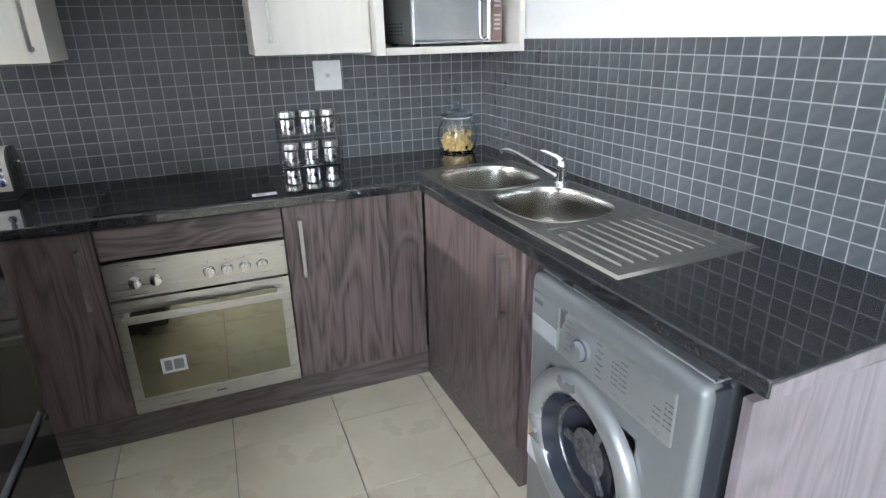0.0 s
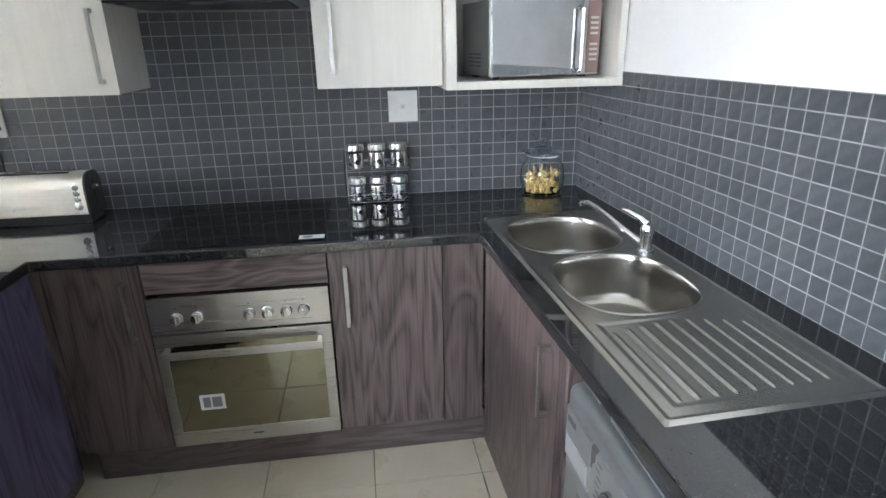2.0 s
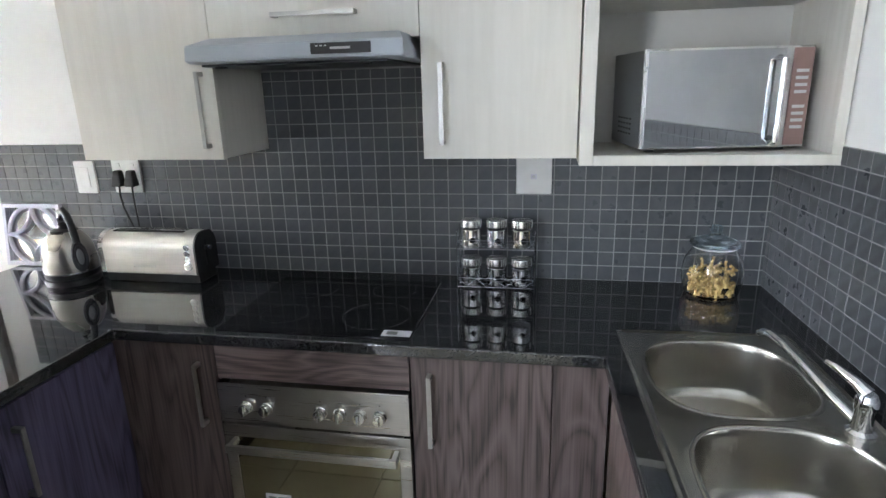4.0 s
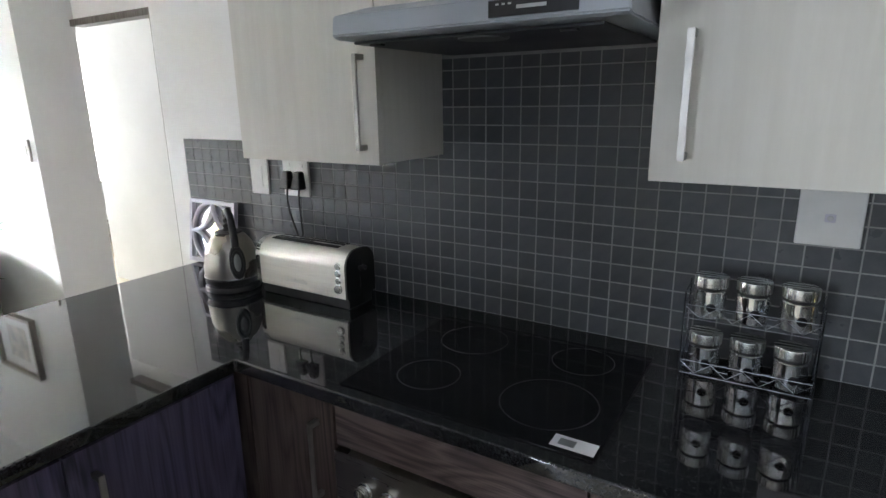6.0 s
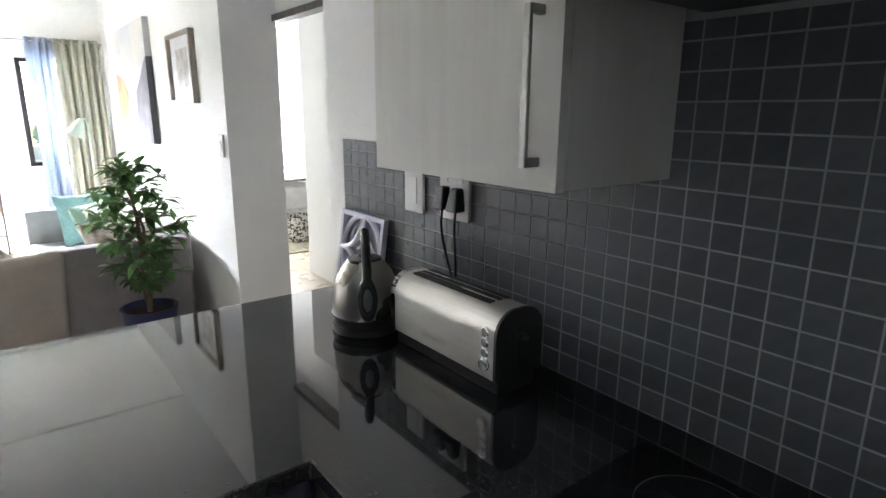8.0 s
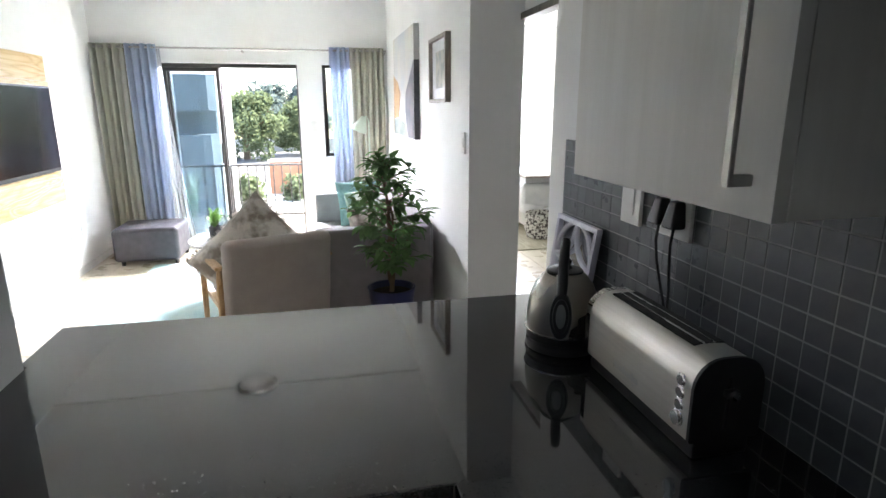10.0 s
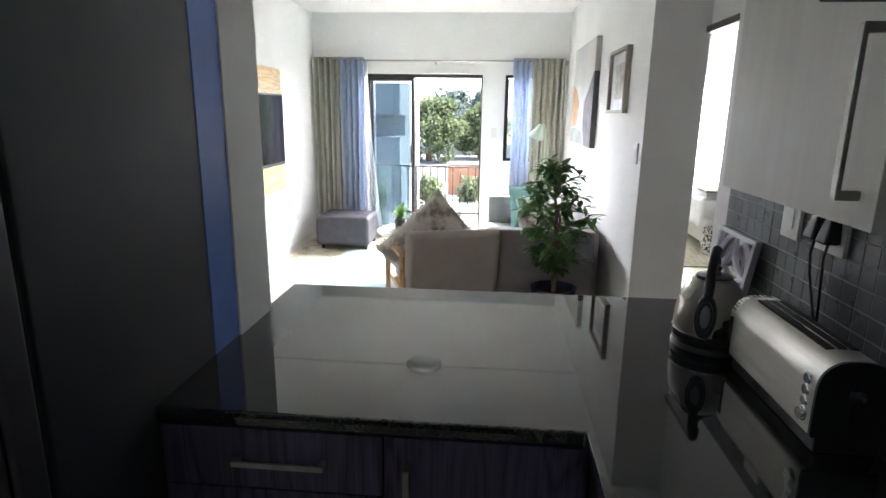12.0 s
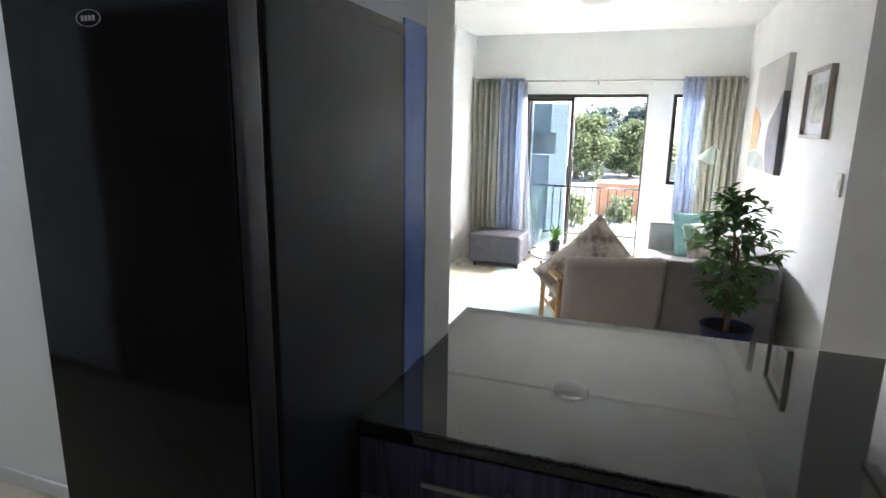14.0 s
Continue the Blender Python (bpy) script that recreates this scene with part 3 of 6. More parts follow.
for i in range(32):
    y = -3.28 + i * 0.11
    part("baluster", box(-9.308, -9.292, y - 0.007, y + 0.007, 0.0855, 0.7345), M_ALU, rail)
for y in (-3.2, -1.95, -0.97, 0.1):
    part("post", box(-9.318, -9.282, y - 0.018, y + 0.018, -0.019, 0.7348), M_ALU, rail)


def sansevieria(name, x, y, z, label):
    t = thing(name, (x, y, z), label, "potted plant")
    part("pot", lathe([(0.0, 0.0), (0.09, 0.0), (0.12, 0.24), (0.11, 0.24), (0.1, 0.2), (0, 0.2)], 24, (x, y, z)), M_WHITEPL, t)
    b = bmesh.new()
    rnd = random.Random(5)
    for k in range(11):
        a = k * 2.4
        lean = 0.05 + 0.12 * rnd.random()
        hh = 0.35 + 0.3 * rnd.random()
        prev = None
        for s in range(7):
            f = s / 6
            w = 0.028 * math.sin(math.pi * (0.25 + 0.75 * f)) + 0.002
            c = Vector((x + math.cos(a) * (0.03 + lean * f * f), y + math.sin(a) * (0.03 + lean * f * f), z + 0.2 + hh * f))
            side = Vector((-math.sin(a), math.cos(a), 0)) * w
            cur = (b.verts.new(c - side), b.verts.new(c + side))
            if prev:
                b.faces.new((prev[0], prev[1], cur[1], cur[0]))
            prev = cur
    part("leaves", b, material("pale_variegated_leaf", (0.34, 0.40, 0.32), (0.24, 0.31, 0.23), rough=0.5, scale=14), t, "pale green sword-shaped leaves")


sansevieria("snake_plant", -8.55, -2.31, -0.02, "snake plant with pale sword leaves in a white balcony pot")


def tree(name, x, y, h, r, mat, seed, label, base=-2.8, leaf=0.22, n=2600):
    rnd = random.Random(seed)
    t = thing(name, (x, y, base), label, "tree")
    tb = tube([(x, y, base), (x + 0.1, y, base + h * 0.2), (x, y + 0.1, base + h * 0.45), (x + 0.1, y, base + h * 0.7)], [r * 0.09, r * 0.075, r * 0.05, r * 0.02], 8)
    for k in range(7):
        a = k * 2.4
        z0 = base + h * (0.22 + 0.05 * k)
        tube([(x, y, z0), (x + math.cos(a) * r * 0.4, y + math.sin(a) * r * 0.4, z0 + h * 0.14), (x + math.cos(a) * r * 0.75, y + math.sin(a) * r * 0.75, z0 + h * 0.22)], [r * 0.04, r * 0.025, r * 0.008], 6, bm=tb)
    part("trunk", tb, M_BARK, t)
    blobs = []
    for k in range(26):
        a, f = rnd.random() * 6.28, rnd.random()
        rad = r * (0.25 + 0.62 * rnd.random()) * (1.0 if f < 0.7 else 0.6)
        blobs.append((x + math.cos(a) * rad, y + math.sin(a) * rad, base + h * (0.13 + 0.77 * f), r * (0.22 + 0.2 * rnd.random())))
    verts, faces = [], []
    for k in range(n):
        bx, by, bz, br = blobs[rnd.randrange(len(blobs))]
        d = Vector((rnd.gauss(0, 1), rnd.gauss(0, 1), rnd.gauss(0, 0.8))).normalized() * br * (0.7 + 0.35 * rnd.random())
        c = Vector((bx, by, bz)) + d
        u = Vector((rnd.gauss(0, 1), rnd.gauss(0, 1), rnd.gauss(0, 1))).normalized()
        v = u.orthogonal().normalized()
        s = leaf * (0.6 + 0.8 * rnd.random())
        i = len(verts)
        verts += [c - u * s, c + v * s * 0.6, c + u * s, c - v * s * 0.6]
        faces.append((i, i + 1, i + 2, i + 3))
    me = bpy.data.meshes.new("crown")
    me.from_pydata([p - Vector((x, y, base)) for p in verts], [], faces)
    me.materials.append(mat)
    ob = new("crown", me)
    ob.parent = t
    ORIGIN[ob.name] = Vector((x, y, base))


nb = thing("neighbouring_building", (-21, -7, -2.8), "pale plastered neighbouring block with shaded balconies across the court", "building")
M_PLASTER = material("pale_grey_plaster", (0.55, 0.56, 0.56), (0.47, 0.48, 0.48), rough=0.85, scale=1.5, fine=0.1, bump=0.2, bump_scale=40)
part("wall", box(-25, -20, -13, -3.95, -2.8, 0.68), M_PLASTER, nb)
part("wall", box(-25, -20, -13, -3.95, 1.4, 3.6), M_PLASTER, nb)
part("wall", box(-25, -21.2, -13, -3.95, 0.6805, 1.3995), M_PLASTER, nb, "recessed shaded wall behind the balcony")
part("roof", box(-25.3, -19.7, -13.3, -3.65, 3.601, 3.8, 0.02), M_CONC, nb)
for k in range(3):
    part("window", box(-20.02, -19.985, -12.2 + k * 2.8, -10.9 + k * 2.8, 1.75, 2.9, 0.004), M_ALU, nb, "dark framed window")
tree("tree", -52, -6.6, 5.6, 3.3, M_TREELEAF, 1, "broad sunlit green tree across the road", n=6500, leaf=0.17)
tree("tree", -56, -2.2, 5.2, 2.3, M_TREELEAF, 2, "rounded green tree beside the road", n=4500, leaf=0.17)
tree("tree", -53, -10.6, 4.4, 2.4, M_TREELEAF, 3, "green tree across the road")
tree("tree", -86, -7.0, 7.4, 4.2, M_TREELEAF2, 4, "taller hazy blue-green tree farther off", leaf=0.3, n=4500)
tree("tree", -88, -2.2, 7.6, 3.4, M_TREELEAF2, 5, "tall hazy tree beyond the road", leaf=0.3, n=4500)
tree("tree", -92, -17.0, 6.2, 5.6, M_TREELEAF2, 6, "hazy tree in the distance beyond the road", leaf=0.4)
tree("tree", -58, 4.5, 6.2, 3.4, M_TREELEAF, 7, "green tree beside the wall")
tree("shrub", -27, -3.9, 1.5, 0.9, M_TREELEAF, 8, "low green shrub by the parking court", leaf=0.12, n=900)
tree("shrub", -29, -1.9, 1.2, 0.8, M_TREELEAF, 9, "small green shrub before the brick wall", leaf=0.12, n=900)

bw = thing("boundary_wall", (-31, -0.2, -2.74), "orange face-brick boundary wall with a pale coping", "wall")
part("brickwork", box(-31.15, -30.9, -3.2, 16, -2.74, -1.15), M_BRICK, bw)
part("coping", box(-31.2, -30.85, -3.25, 16.05, -1.149, -1.07), M_CONC, bw)
bw2 = thing("boundary_wall", (-44, -20, -2.76), "low white boundary wall along the far kerb", "wall")
part("wall_panel", box(-61.2, -61.0, -60, 40, -2.79, -1.6), M_CONC, bw2)
pole = thing("street_pole", (-26, -4.55, -2.74), "slim white street lamp pole", "street lamp")
part("pole", tube([(-26, -4.45, -2.74), (-26, -4.45, 2.1)], [0.05, 0.035], 10), M_WHITEPL, pole)
part("lamp_head", box(-26.1, -25.9, -4.75, -4.42, 2.1, 2.16, 0.02), M_WHITEPL, pole)

# ---- kitchen ----
ZC, TC = 0.9, 0.036
PX = -2.062


def counter_keep(x, y):
    if x > -0.62 and y > -2.137:
        return not (-0.545 < x < -0.13 and -1.36 < y < -0.495)
    if y > -0.62 and x > -2.97:
        return True
    return -2.97 < x < PX and y > -1.545 and not (-2.705 < x < -2.47 and y < -1.524)


wt = thing("worktop", (-1.3, -0.3, ZC - TC), "polished black granite worktop running round the kitchen and over the peninsula", "worktop")
slab_bm = cells([-2.97, -2.702, -2.475, PX, -0.62, -0.545, -0.13, -0.003], [-2.136, -1.545, -1.524, -1.36, -0.62, -0.495, -0.003], ZC - TC, ZC, counter_keep, 0.005)
for v in slab_bm.verts:
    if v.co.x > -0.63 and v.co.y < -0.49:
        v.co = WING @ v.co
part("slab", slab_bm, M_GRANITE, wt)


def bar_handle(parent, p0, p1, out, r=0.0055, name="handle", label="satin nickel bar handle", w=0.013):
    """A flat bar between p0 and p1, held off along out by two square posts."""
    p0, p1, o = Vector(p0), Vector(p1), Vector(out)
    d = (p1 - p0).normalized()
    s = d.cross(o.normalized())
    b = bmesh.new()

    def slab(c, a, hx, hy, hz):
        m = Matrix((( *(d * hx), 0), (*(o.normalized() * hy), 0), (*(s * hz), 0), (0, 0, 0, 1))).transposed()
        q = bmesh.new()
        bmesh.ops.create_cube(q, size=2)
        bmesh.ops.transform(q, matrix=Matrix.Translation(c) @ m, verts=q.verts)
        bmesh.ops.recalc_face_normals(q, faces=q.faces)
        bmesh.ops.bevel(q, geom=q.edges[:], offset=0.0012, segments=2, affect="EDGES")
        merge(b, q)
    mid = (p0 + p1) / 2 + o
    slab(mid, d, (p1 - p0).length / 2, 0.0035, w / 2)
    for e, sg in ((p0, 1), (p1, -1)):
        slab(e + d * sg * 0.007 + o / 2, d, 0.007, o.length / 2, w / 2)
    return part(name, b, M_NICKEL, parent, label)


def cabinet_unit(name, x0, x1, y0, y1, z0, z1, label, category="kitchen cabinet"):
    return thing(name, ((x0 + x1) / 2, (y0 + y1) / 2, z0), label, category, "fitted kitchen cabinets")


part("end_strip", turned(box(-0.618, -0.004, -2.1405, -2.1362, ZC - TC + 0.002, ZC - 0.004, 0.0008), WING), M_WOODP, wt, "pale edging strip on the open end")

# base units, back run
b1 = cabinet_unit("base_cabinet", -2.05, -1.752, -0.58, -0.02, 0.1, ZC - TC, "dark walnut-effect base cabinet with one door beside the oven")
part("carcass", box(-2.05, -1.753, -0.575, -0.02, 0.144, ZC - TC - 0.002), M_WOOD, b1)
part("door", box(-2.045, -1.755, -0.6, -0.58, 0.145, 0.858, 0.0015), M_WOOD, b1, "dark walnut-grained door")
part("filler", box(-2.108, -2.052, -0.597, -0.58, 0.145, 0.862, 0.001), M_WOOD, b1, "walnut-grained corner filler")
bar_handle(b1, (-1.805, -0.6, 0.80), (-1.805, -0.6, 0.59), (0, -0.028, 0))
b2 = cabinet_unit("oven_housing", -1.75, -1.15, -0.58, -0.02, 0.1, ZC - TC, "dark walnut-effect oven housing with a plain fascia above the oven")
hs = box(-1.7515, -1.7495, -0.58, -0.02, 0.12, ZC - TC - 0.002)
hs = box(-1.149, -1.1465, -0.58, -0.02, 0.12, ZC - TC - 0.002, bm=hs)
hs = box(-1.749, -1.1495, -0.57, -0.02, 0.746, 0.75, bm=hs)
part("carcass", hs, M_WOOD, b2)
part("fascia", box(-1.748, -1.149, -0.6, -0.58, 0.749, 0.858, 0.0015), M_WOODH, b2, "dark walnut-grained strip")
b3 = cabinet_unit("base_cabinet", -1.146, -0.62, -0.58, -0.02, 0.1, ZC - TC, "dark walnut-effect corner base cabinet with one door and a corner filler")
part("carcass", box(-1.145, -0.64, -0.575, -0.02, 0.144, ZC - TC - 0.002), M_WOOD, b3)
part("door", box(-1.144, -0.752, -0.6, -0.58, 0.145, 0.858, 0.0015), M_WOOD, b3, "dark walnut-grained door")
part("filler", box(-0.749, -0.601, -0.594, -0.576, 0.13, 0.862, 0.001), M_WOOD, b3, "walnut-grained corner filler")
bar_handle(b3, (-1.088, -0.6, 0.81), (-1.088, -0.6, 0.585), (0, -0.028, 0))
# sink unit
b4 = in_wing(cabinet_unit("sink_cabinet", -0.6, -0.02, -1.34, -0.6, 0.1, ZC - TC, "dark walnut-effect sink cabinet with a single door"))
part("carcass", box(-0.575, -0.56, -1.33, -0.602, 0.144, ZC - TC - 0.002), M_WOOD, b4)
part("door", box(-0.6, -0.58, -1.318, -0.64, 0.145, 0.858, 0.0015), M_WOOD, b4, "dark walnut-grained door")
part("side_panel", box(-0.585, -0.02, -1.345, -1.328, 0.0, ZC - TC - 0.002, 0.001), M_WOOD, b4, "dark side panel beside the washing machine")
part("filler", box(-0.594, -0.576, -0.637, -0.6005, 0.13, 0.862, 0.001), M_WOOD, b4)
bar_handle(b4, (-0.6, -1.262, 0.815), (-0.6, -1.262, 0.61), (-0.028, 0, 0))
ep = thing("end_panel", (-0.3, -2.12, 0), "pale greyish wood-grained end panel under the worktop end", "panel")
part("panel", box(-0.582, -0.003, -2.128, -2.108, 0.0, ZC - TC - 0.002, 0.001), M_WOODP, ep)
# plinths
pl = thing("plinth", (-1.3, -0.55, 0), "dark brown plinth board under the cabinets", "plinth")
part("plinth_back", box(-2.04, -0.545, -0.562, -0.545, 0.001, 0.143), M_PLINTH, pl)
part("plinth_right", turned(box(-0.585, -0.57, -1.3275, -0.563, 0.001, 0.143), WING), M_PLINTH, pl)
part("plinth_peninsula", box(-2.125, -2.11, -1.49, -0.563, 0.001, 0.1), M_PLINTH, pl)

# peninsula units
p1 = cabinet_unit("drawer_cabinet", -2.64, PX, -1.53, -1.04, 0.1, ZC - TC, "dark walnut-effect peninsula drawer cabinet with bluish light painted in")
part("carcass", box(-2.46, PX - 0.025, -1.528, -1.037, 0.1, ZC - TC - 0.002), M_WOODB, p1)
part("drawer_front", box(PX - 0.024, PX - 0.004, -1.527, -1.039, 0.715, 0.858, 0.0015), M_WOODB, p1)
part("drawer_front", box(PX - 0.024, PX - 0.004, -1.527, -1.039, 0.415, 0.711, 0.0015), M_WOODB, p1)
part("drawer_front", box(PX - 0.024, PX - 0.004, -1.527, -1.039, 0.105, 0.411, 0.0015), M_WOODB, p1)
for z in (0.79, 0.63, 0.33):
    bar_handle(p1, (PX - 0.004, -1.36, z), (PX - 0.004, -1.16, z), (0.028, 0, 0))
p2 = cabinet_unit("base_cabinet", -2.64, PX, -1.035, -0.62, 0.1, ZC - TC, "dark walnut-effect peninsula cabinet, one door, bluish light painted in")
part("carcass", box(-2.46, PX - 0.025, -1.034, -0.61, 0.1, ZC - TC - 0.002), M_WOODB, p2)
part("door", box(PX - 0.024, PX - 0.004, -1.035, -0.625, 0.105, 0.858, 0.0015), M_WOODB, p2)
bar_handle(p2, (PX - 0.004, -0.985, 0.80), (PX - 0.004, -0.985, 0.60), (0.028, 0, 0))
pb = thing("peninsula_panel", (-2.66, -0.6, 0), "dark walnut-grained back panel of the peninsula", "panel")
part("panel", box(-2.69, -2.665, -1.48, -0.003, 0, ZC - TC - 0.002), M_WOOD, pb)


# wall cabinets
def wall_unit(x0, x1, z0, z1, label):
    t = cabinet_unit("wall_cabinet", x0, x1, -0.3, 0, z0, z1, label)
    part("carcass", box(x0, x1, -0.30, -0.003, z0, z1, 0.001), M_CREAM, t)
    return t


ZU0, ZU1 = 1.376, 2.09
w1 = wall_unit(-2.312, -1.802, ZU0, ZU1, "cream textured wall cabinet with one door beside the extractor hood")
part("door", box(-2.313, -1.801, -0.322, -0.3015, ZU0 - 0.002, ZU1, 0.0015), M_CREAM, w1)
bar_handle(w1, (-1.842, -0.322, 1.645), (-1.842, -0.322, 1.412), (0, -0.03, 0))
w2 = wall_unit(-1.8, -1.145, 1.722, ZU1, "cream textured wall cabinet above the extractor hood with a lift-up door")
part("door", box(-1.799, -1.146, -0.322, -0.3015, 1.722, ZU1, 0.0015), M_CREAM, w2)
bar_handle(w2, (-1.58, -0.322, 1.795), (-1.325, -0.322, 1.795), (0, -0.03, 0))
w3 = wall_unit(-1.143, -0.697, ZU0, ZU1, "cream textured wall cabinet with one door next to the microwave shelf")
part("door", box(-1.144, -0.696, -0.322, -0.3015, ZU0 - 0.002, ZU1, 0.0015), M_CREAM, w3)
bar_handle(w3, (-1.083, -0.322, 1.648), (-1.083, -0.322, 1.418), (0, -0.03, 0))
w4 = cabinet_unit("open_shelf_unit", -0.692, -0.03, -0.385, 0, 1.36, ZU1, "cream open shelf unit holding the microwave")
part("side_panel", box(-0.692, -0.655, -0.383, -0.003, 1.361, ZU1, 0.0015), M_CREAM, w4)
part("side_panel", box(-0.062, -0.035, -0.383, -0.003, 1.3895, ZU1, 0.0015), M_CREAM, w4)
part("shelf_board", box(-0.6545, -0.035, -0.385, -0.003, 1.361, 1.389, 0.0015), M_CREAM, w4)
part("shelf_board", box(-0.6545, -0.0625, -0.378, -0.003, 1.79, 1.815, 0.0015), M_CREAM, w4)
part("back_panel", box(-0.6545, -0.0625, -0.012, -0.003, 1.3895, 1.7895), M_CARCASS, w4)
part("top_panel", box(-0.6545, -0.0625, -0.383, -0.003, 2.06, ZU1), M_CREAM, w4)

# extractor hood
hd = thing("extractor_hood", (-1.477, -0.25, 1.64), "grey enamelled slimline extractor hood with a black control strip", "extractor hood")
b = bmesh.new()
prof = [(-0.003, 1.66), (-0.003, 1.721), (-0.42, 1.731), (-0.50, 1.706), (-0.505, 1.666), (-0.49, 1.660)]
hx0, hx1 = -1.772, -1.150
va = [b.verts.new((hx0 + (0.03 if k == 2 else 0.0), p[0], p[1])) for k, p in enumerate(prof)]
vb = [b.verts.new((hx1 - (0.03 if k == 2 else 0.0), p[0], p[1])) for k, p in enumerate(prof)]
b.faces.new(va)
b.faces.new(vb[::-1])
for k in range(6):
    n = (k + 1) % 6
    b.faces.new((va[k], vb[k], vb[n], va[n]))
bmesh.ops.recalc_face_normals(b, faces=b.faces)
bmesh.ops.bevel(b, geom=b.edges[:], offset=0.003, segments=2, affect="EDGES")
part("body", b, M_HOOD, hd)
part("control_strip", box(-1.40, -1.235, -0.5075, -0.502, 1.673, 1.701, 0.001), M_BLACKPL, hd, "glossy black control strip")
sb = box(-1.345, -1.29, -0.5085, -0.5077, 1.684, 1.69)
for k in range(3):
    sb = box(-1.385 + k * 0.012, -1.379 + k * 0.012, -0.5085, -0.5077, 1.692, 1.695, bm=sb)
part("badge", sb, M_LIGHTPRINT, hd, "small illegible silver mark")
part("filter_panel", box(-1.75, -1.205, -0.46, -0.04, 1.652, 1.6585, 0.002), M_FRIDGESIDE, hd, "dark grease filter underside")
part("lamp_cover", lathe([(0, 0), (0.052, 0), (0.050, -0.003), (0, -0.003)], 32, (-1.462, -0.405, 1.6515)), M_SILVERPL, hd, "round lamp cover")
for x in (-1.699, -1.27):
    part("clip", box(x - 0.015, x + 0.015, -0.452, -0.435, 1.647, 1.6515, 0.001), M_BLACKPL, hd)

# oven
ov = thing("oven", (-1.45, -0.35, 0.146), "built-in stainless steel oven with six knobs and mirrored glass door", "oven")
part("casing", box(-1.735, -1.162, -0.585, -0.04, 0.15, 0.738), M_DARK, ov)
part("control_panel", box(-1.7475, -1.1505, -0.612, -0.586, 0.606, 0.741, 0.002), M_STEELX, ov, "brushed stainless control panel")
part("door_frame", cells([-1.7475, -1.712, -1.186, -1.1505], [0.146, 0.205, 0.555, 0.597], 0, 0.024, lambda u, v: not (-1.712 < u < -1.186 and 0.205 < v < 0.555), 0.0015), M_STEELX, ov, "brushed stainless oven door frame")
o = ov.children[-1]
for v in o.data.vertices:
    w = v.co + ORIGIN[ov.name]
    v.co = Vector((w.x, -0.586 - w.z, w.y)) - ORIGIN[ov.name]
o.data.flip_normals()
part("door_glass", box(-1.714, -1.184, -0.606, -0.59, 0.203, 0.557), M_OVENGLASS, ov, "dark mirrored oven glass")
part("handle", box(-1.715, -1.182, -0.666, -0.654, 0.532, 0.558, 0.002), M_STEELX, ov, "flat stainless bar handle")
for x in (-1.705, -1.192):
    part("handle_bracket", box(x - 0.008, x + 0.008, -0.654, -0.611, 0.536, 0.556, 0.002), M_STEELX, ov)
for x in (-1.657, -1.592, -1.420, -1.360, -1.298, -1.238):
    kn = part("knob", lathe([(0, 0), (0.021, 0), (0.021, 0.004), (0.0175, 0.007), (0.0165, 0.024), (0.0, 0.026)], 24, (x, -0.612, 0.664), "-Y"), M_STEEL, ov, "round steel-effect knob")
    part("grip", box(x - 0.0035, x + 0.0035, -0.645, -0.637, 0.648, 0.68, 0.001), M_STEEL, kn)
    part("mark", lathe([(0, 0), (0.0025, 0), (0.0, 0.0006)], 10, (x, -0.612, 0.70), "-Y"), M_PRINT, ov)
part("badge", box(-1.468, -1.432, -0.6108, -0.6102, 0.172, 0.178), M_PRINT, ov, "small illegible dark mark")
st = part("sticker", box(-1.636, -1.55, -0.6072, -0.6062, 0.29, 0.352), M_LABEL, ov, "white energy sticker on the glass")
part("print_block", box(-1.625, -1.60, -0.6079, -0.6073, 0.30, 0.342), M_SILVERPL, st)
part("print_block", box(-1.594, -1.56, -0.6079, -0.6073, 0.30, 0.342), M_SILVERPL, st)

# hob
hob = thing("hob", (-1.43, -0.33, ZC), "black ceramic glass hob with four ring markings set in the worktop", "hob")
part("glass", box(-1.742, -1.146, -0.585, -0.10, ZC + 0.0003, ZC + 0.0035, 0.001), M_BLACKGLASS, hob)
M_RING = material("hob_ring_print", (0.05, 0.05, 0.052), (0.035, 0.035, 0.037), rough=0.25, scale=30)
for x, y, r in ((-1.585, -0.445, 0.075), (-1.585, -0.215, 0.09), (-1.29, -0.43, 0.105), (-1.29, -0.2, 0.075)):
    part("cooking_ring", lathe([(r - 0.0012, 0), (r + 0.0012, 0), (r + 0.0012, 0.0004), (r - 0.0012, 0.0004), (r - 0.0012, 0)], 64, (x, y, ZC + 0.0036)), M_RING, hob)
stk = part("sticker", box(-1.235, -1.15, -0.572, -0.532, ZC + 0.0037, ZC + 0.0043), M_LABEL, hob, "white printed sticker")
part("print_block", box(-1.222, -1.19, -0.563, -0.542, ZC + 0.0044, ZC + 0.0048), M_SILVERPL, stk)

# sink
SX0, SX1, SY0, SY1 = -0.568, -0.108, -1.708, -0.445
BOWLS = ((-0.350, -0.695, 0.178, 0.185), (-0.345, -1.115, 0.172, 0.20))


def bowl_d(x, y, bowl):
    cx, cy, rx, ry = bowl
    return ((abs(x - cx) / rx) ** 2.8 + (abs(y - cy) / ry) ** 2.8) ** (1 / 2.8)


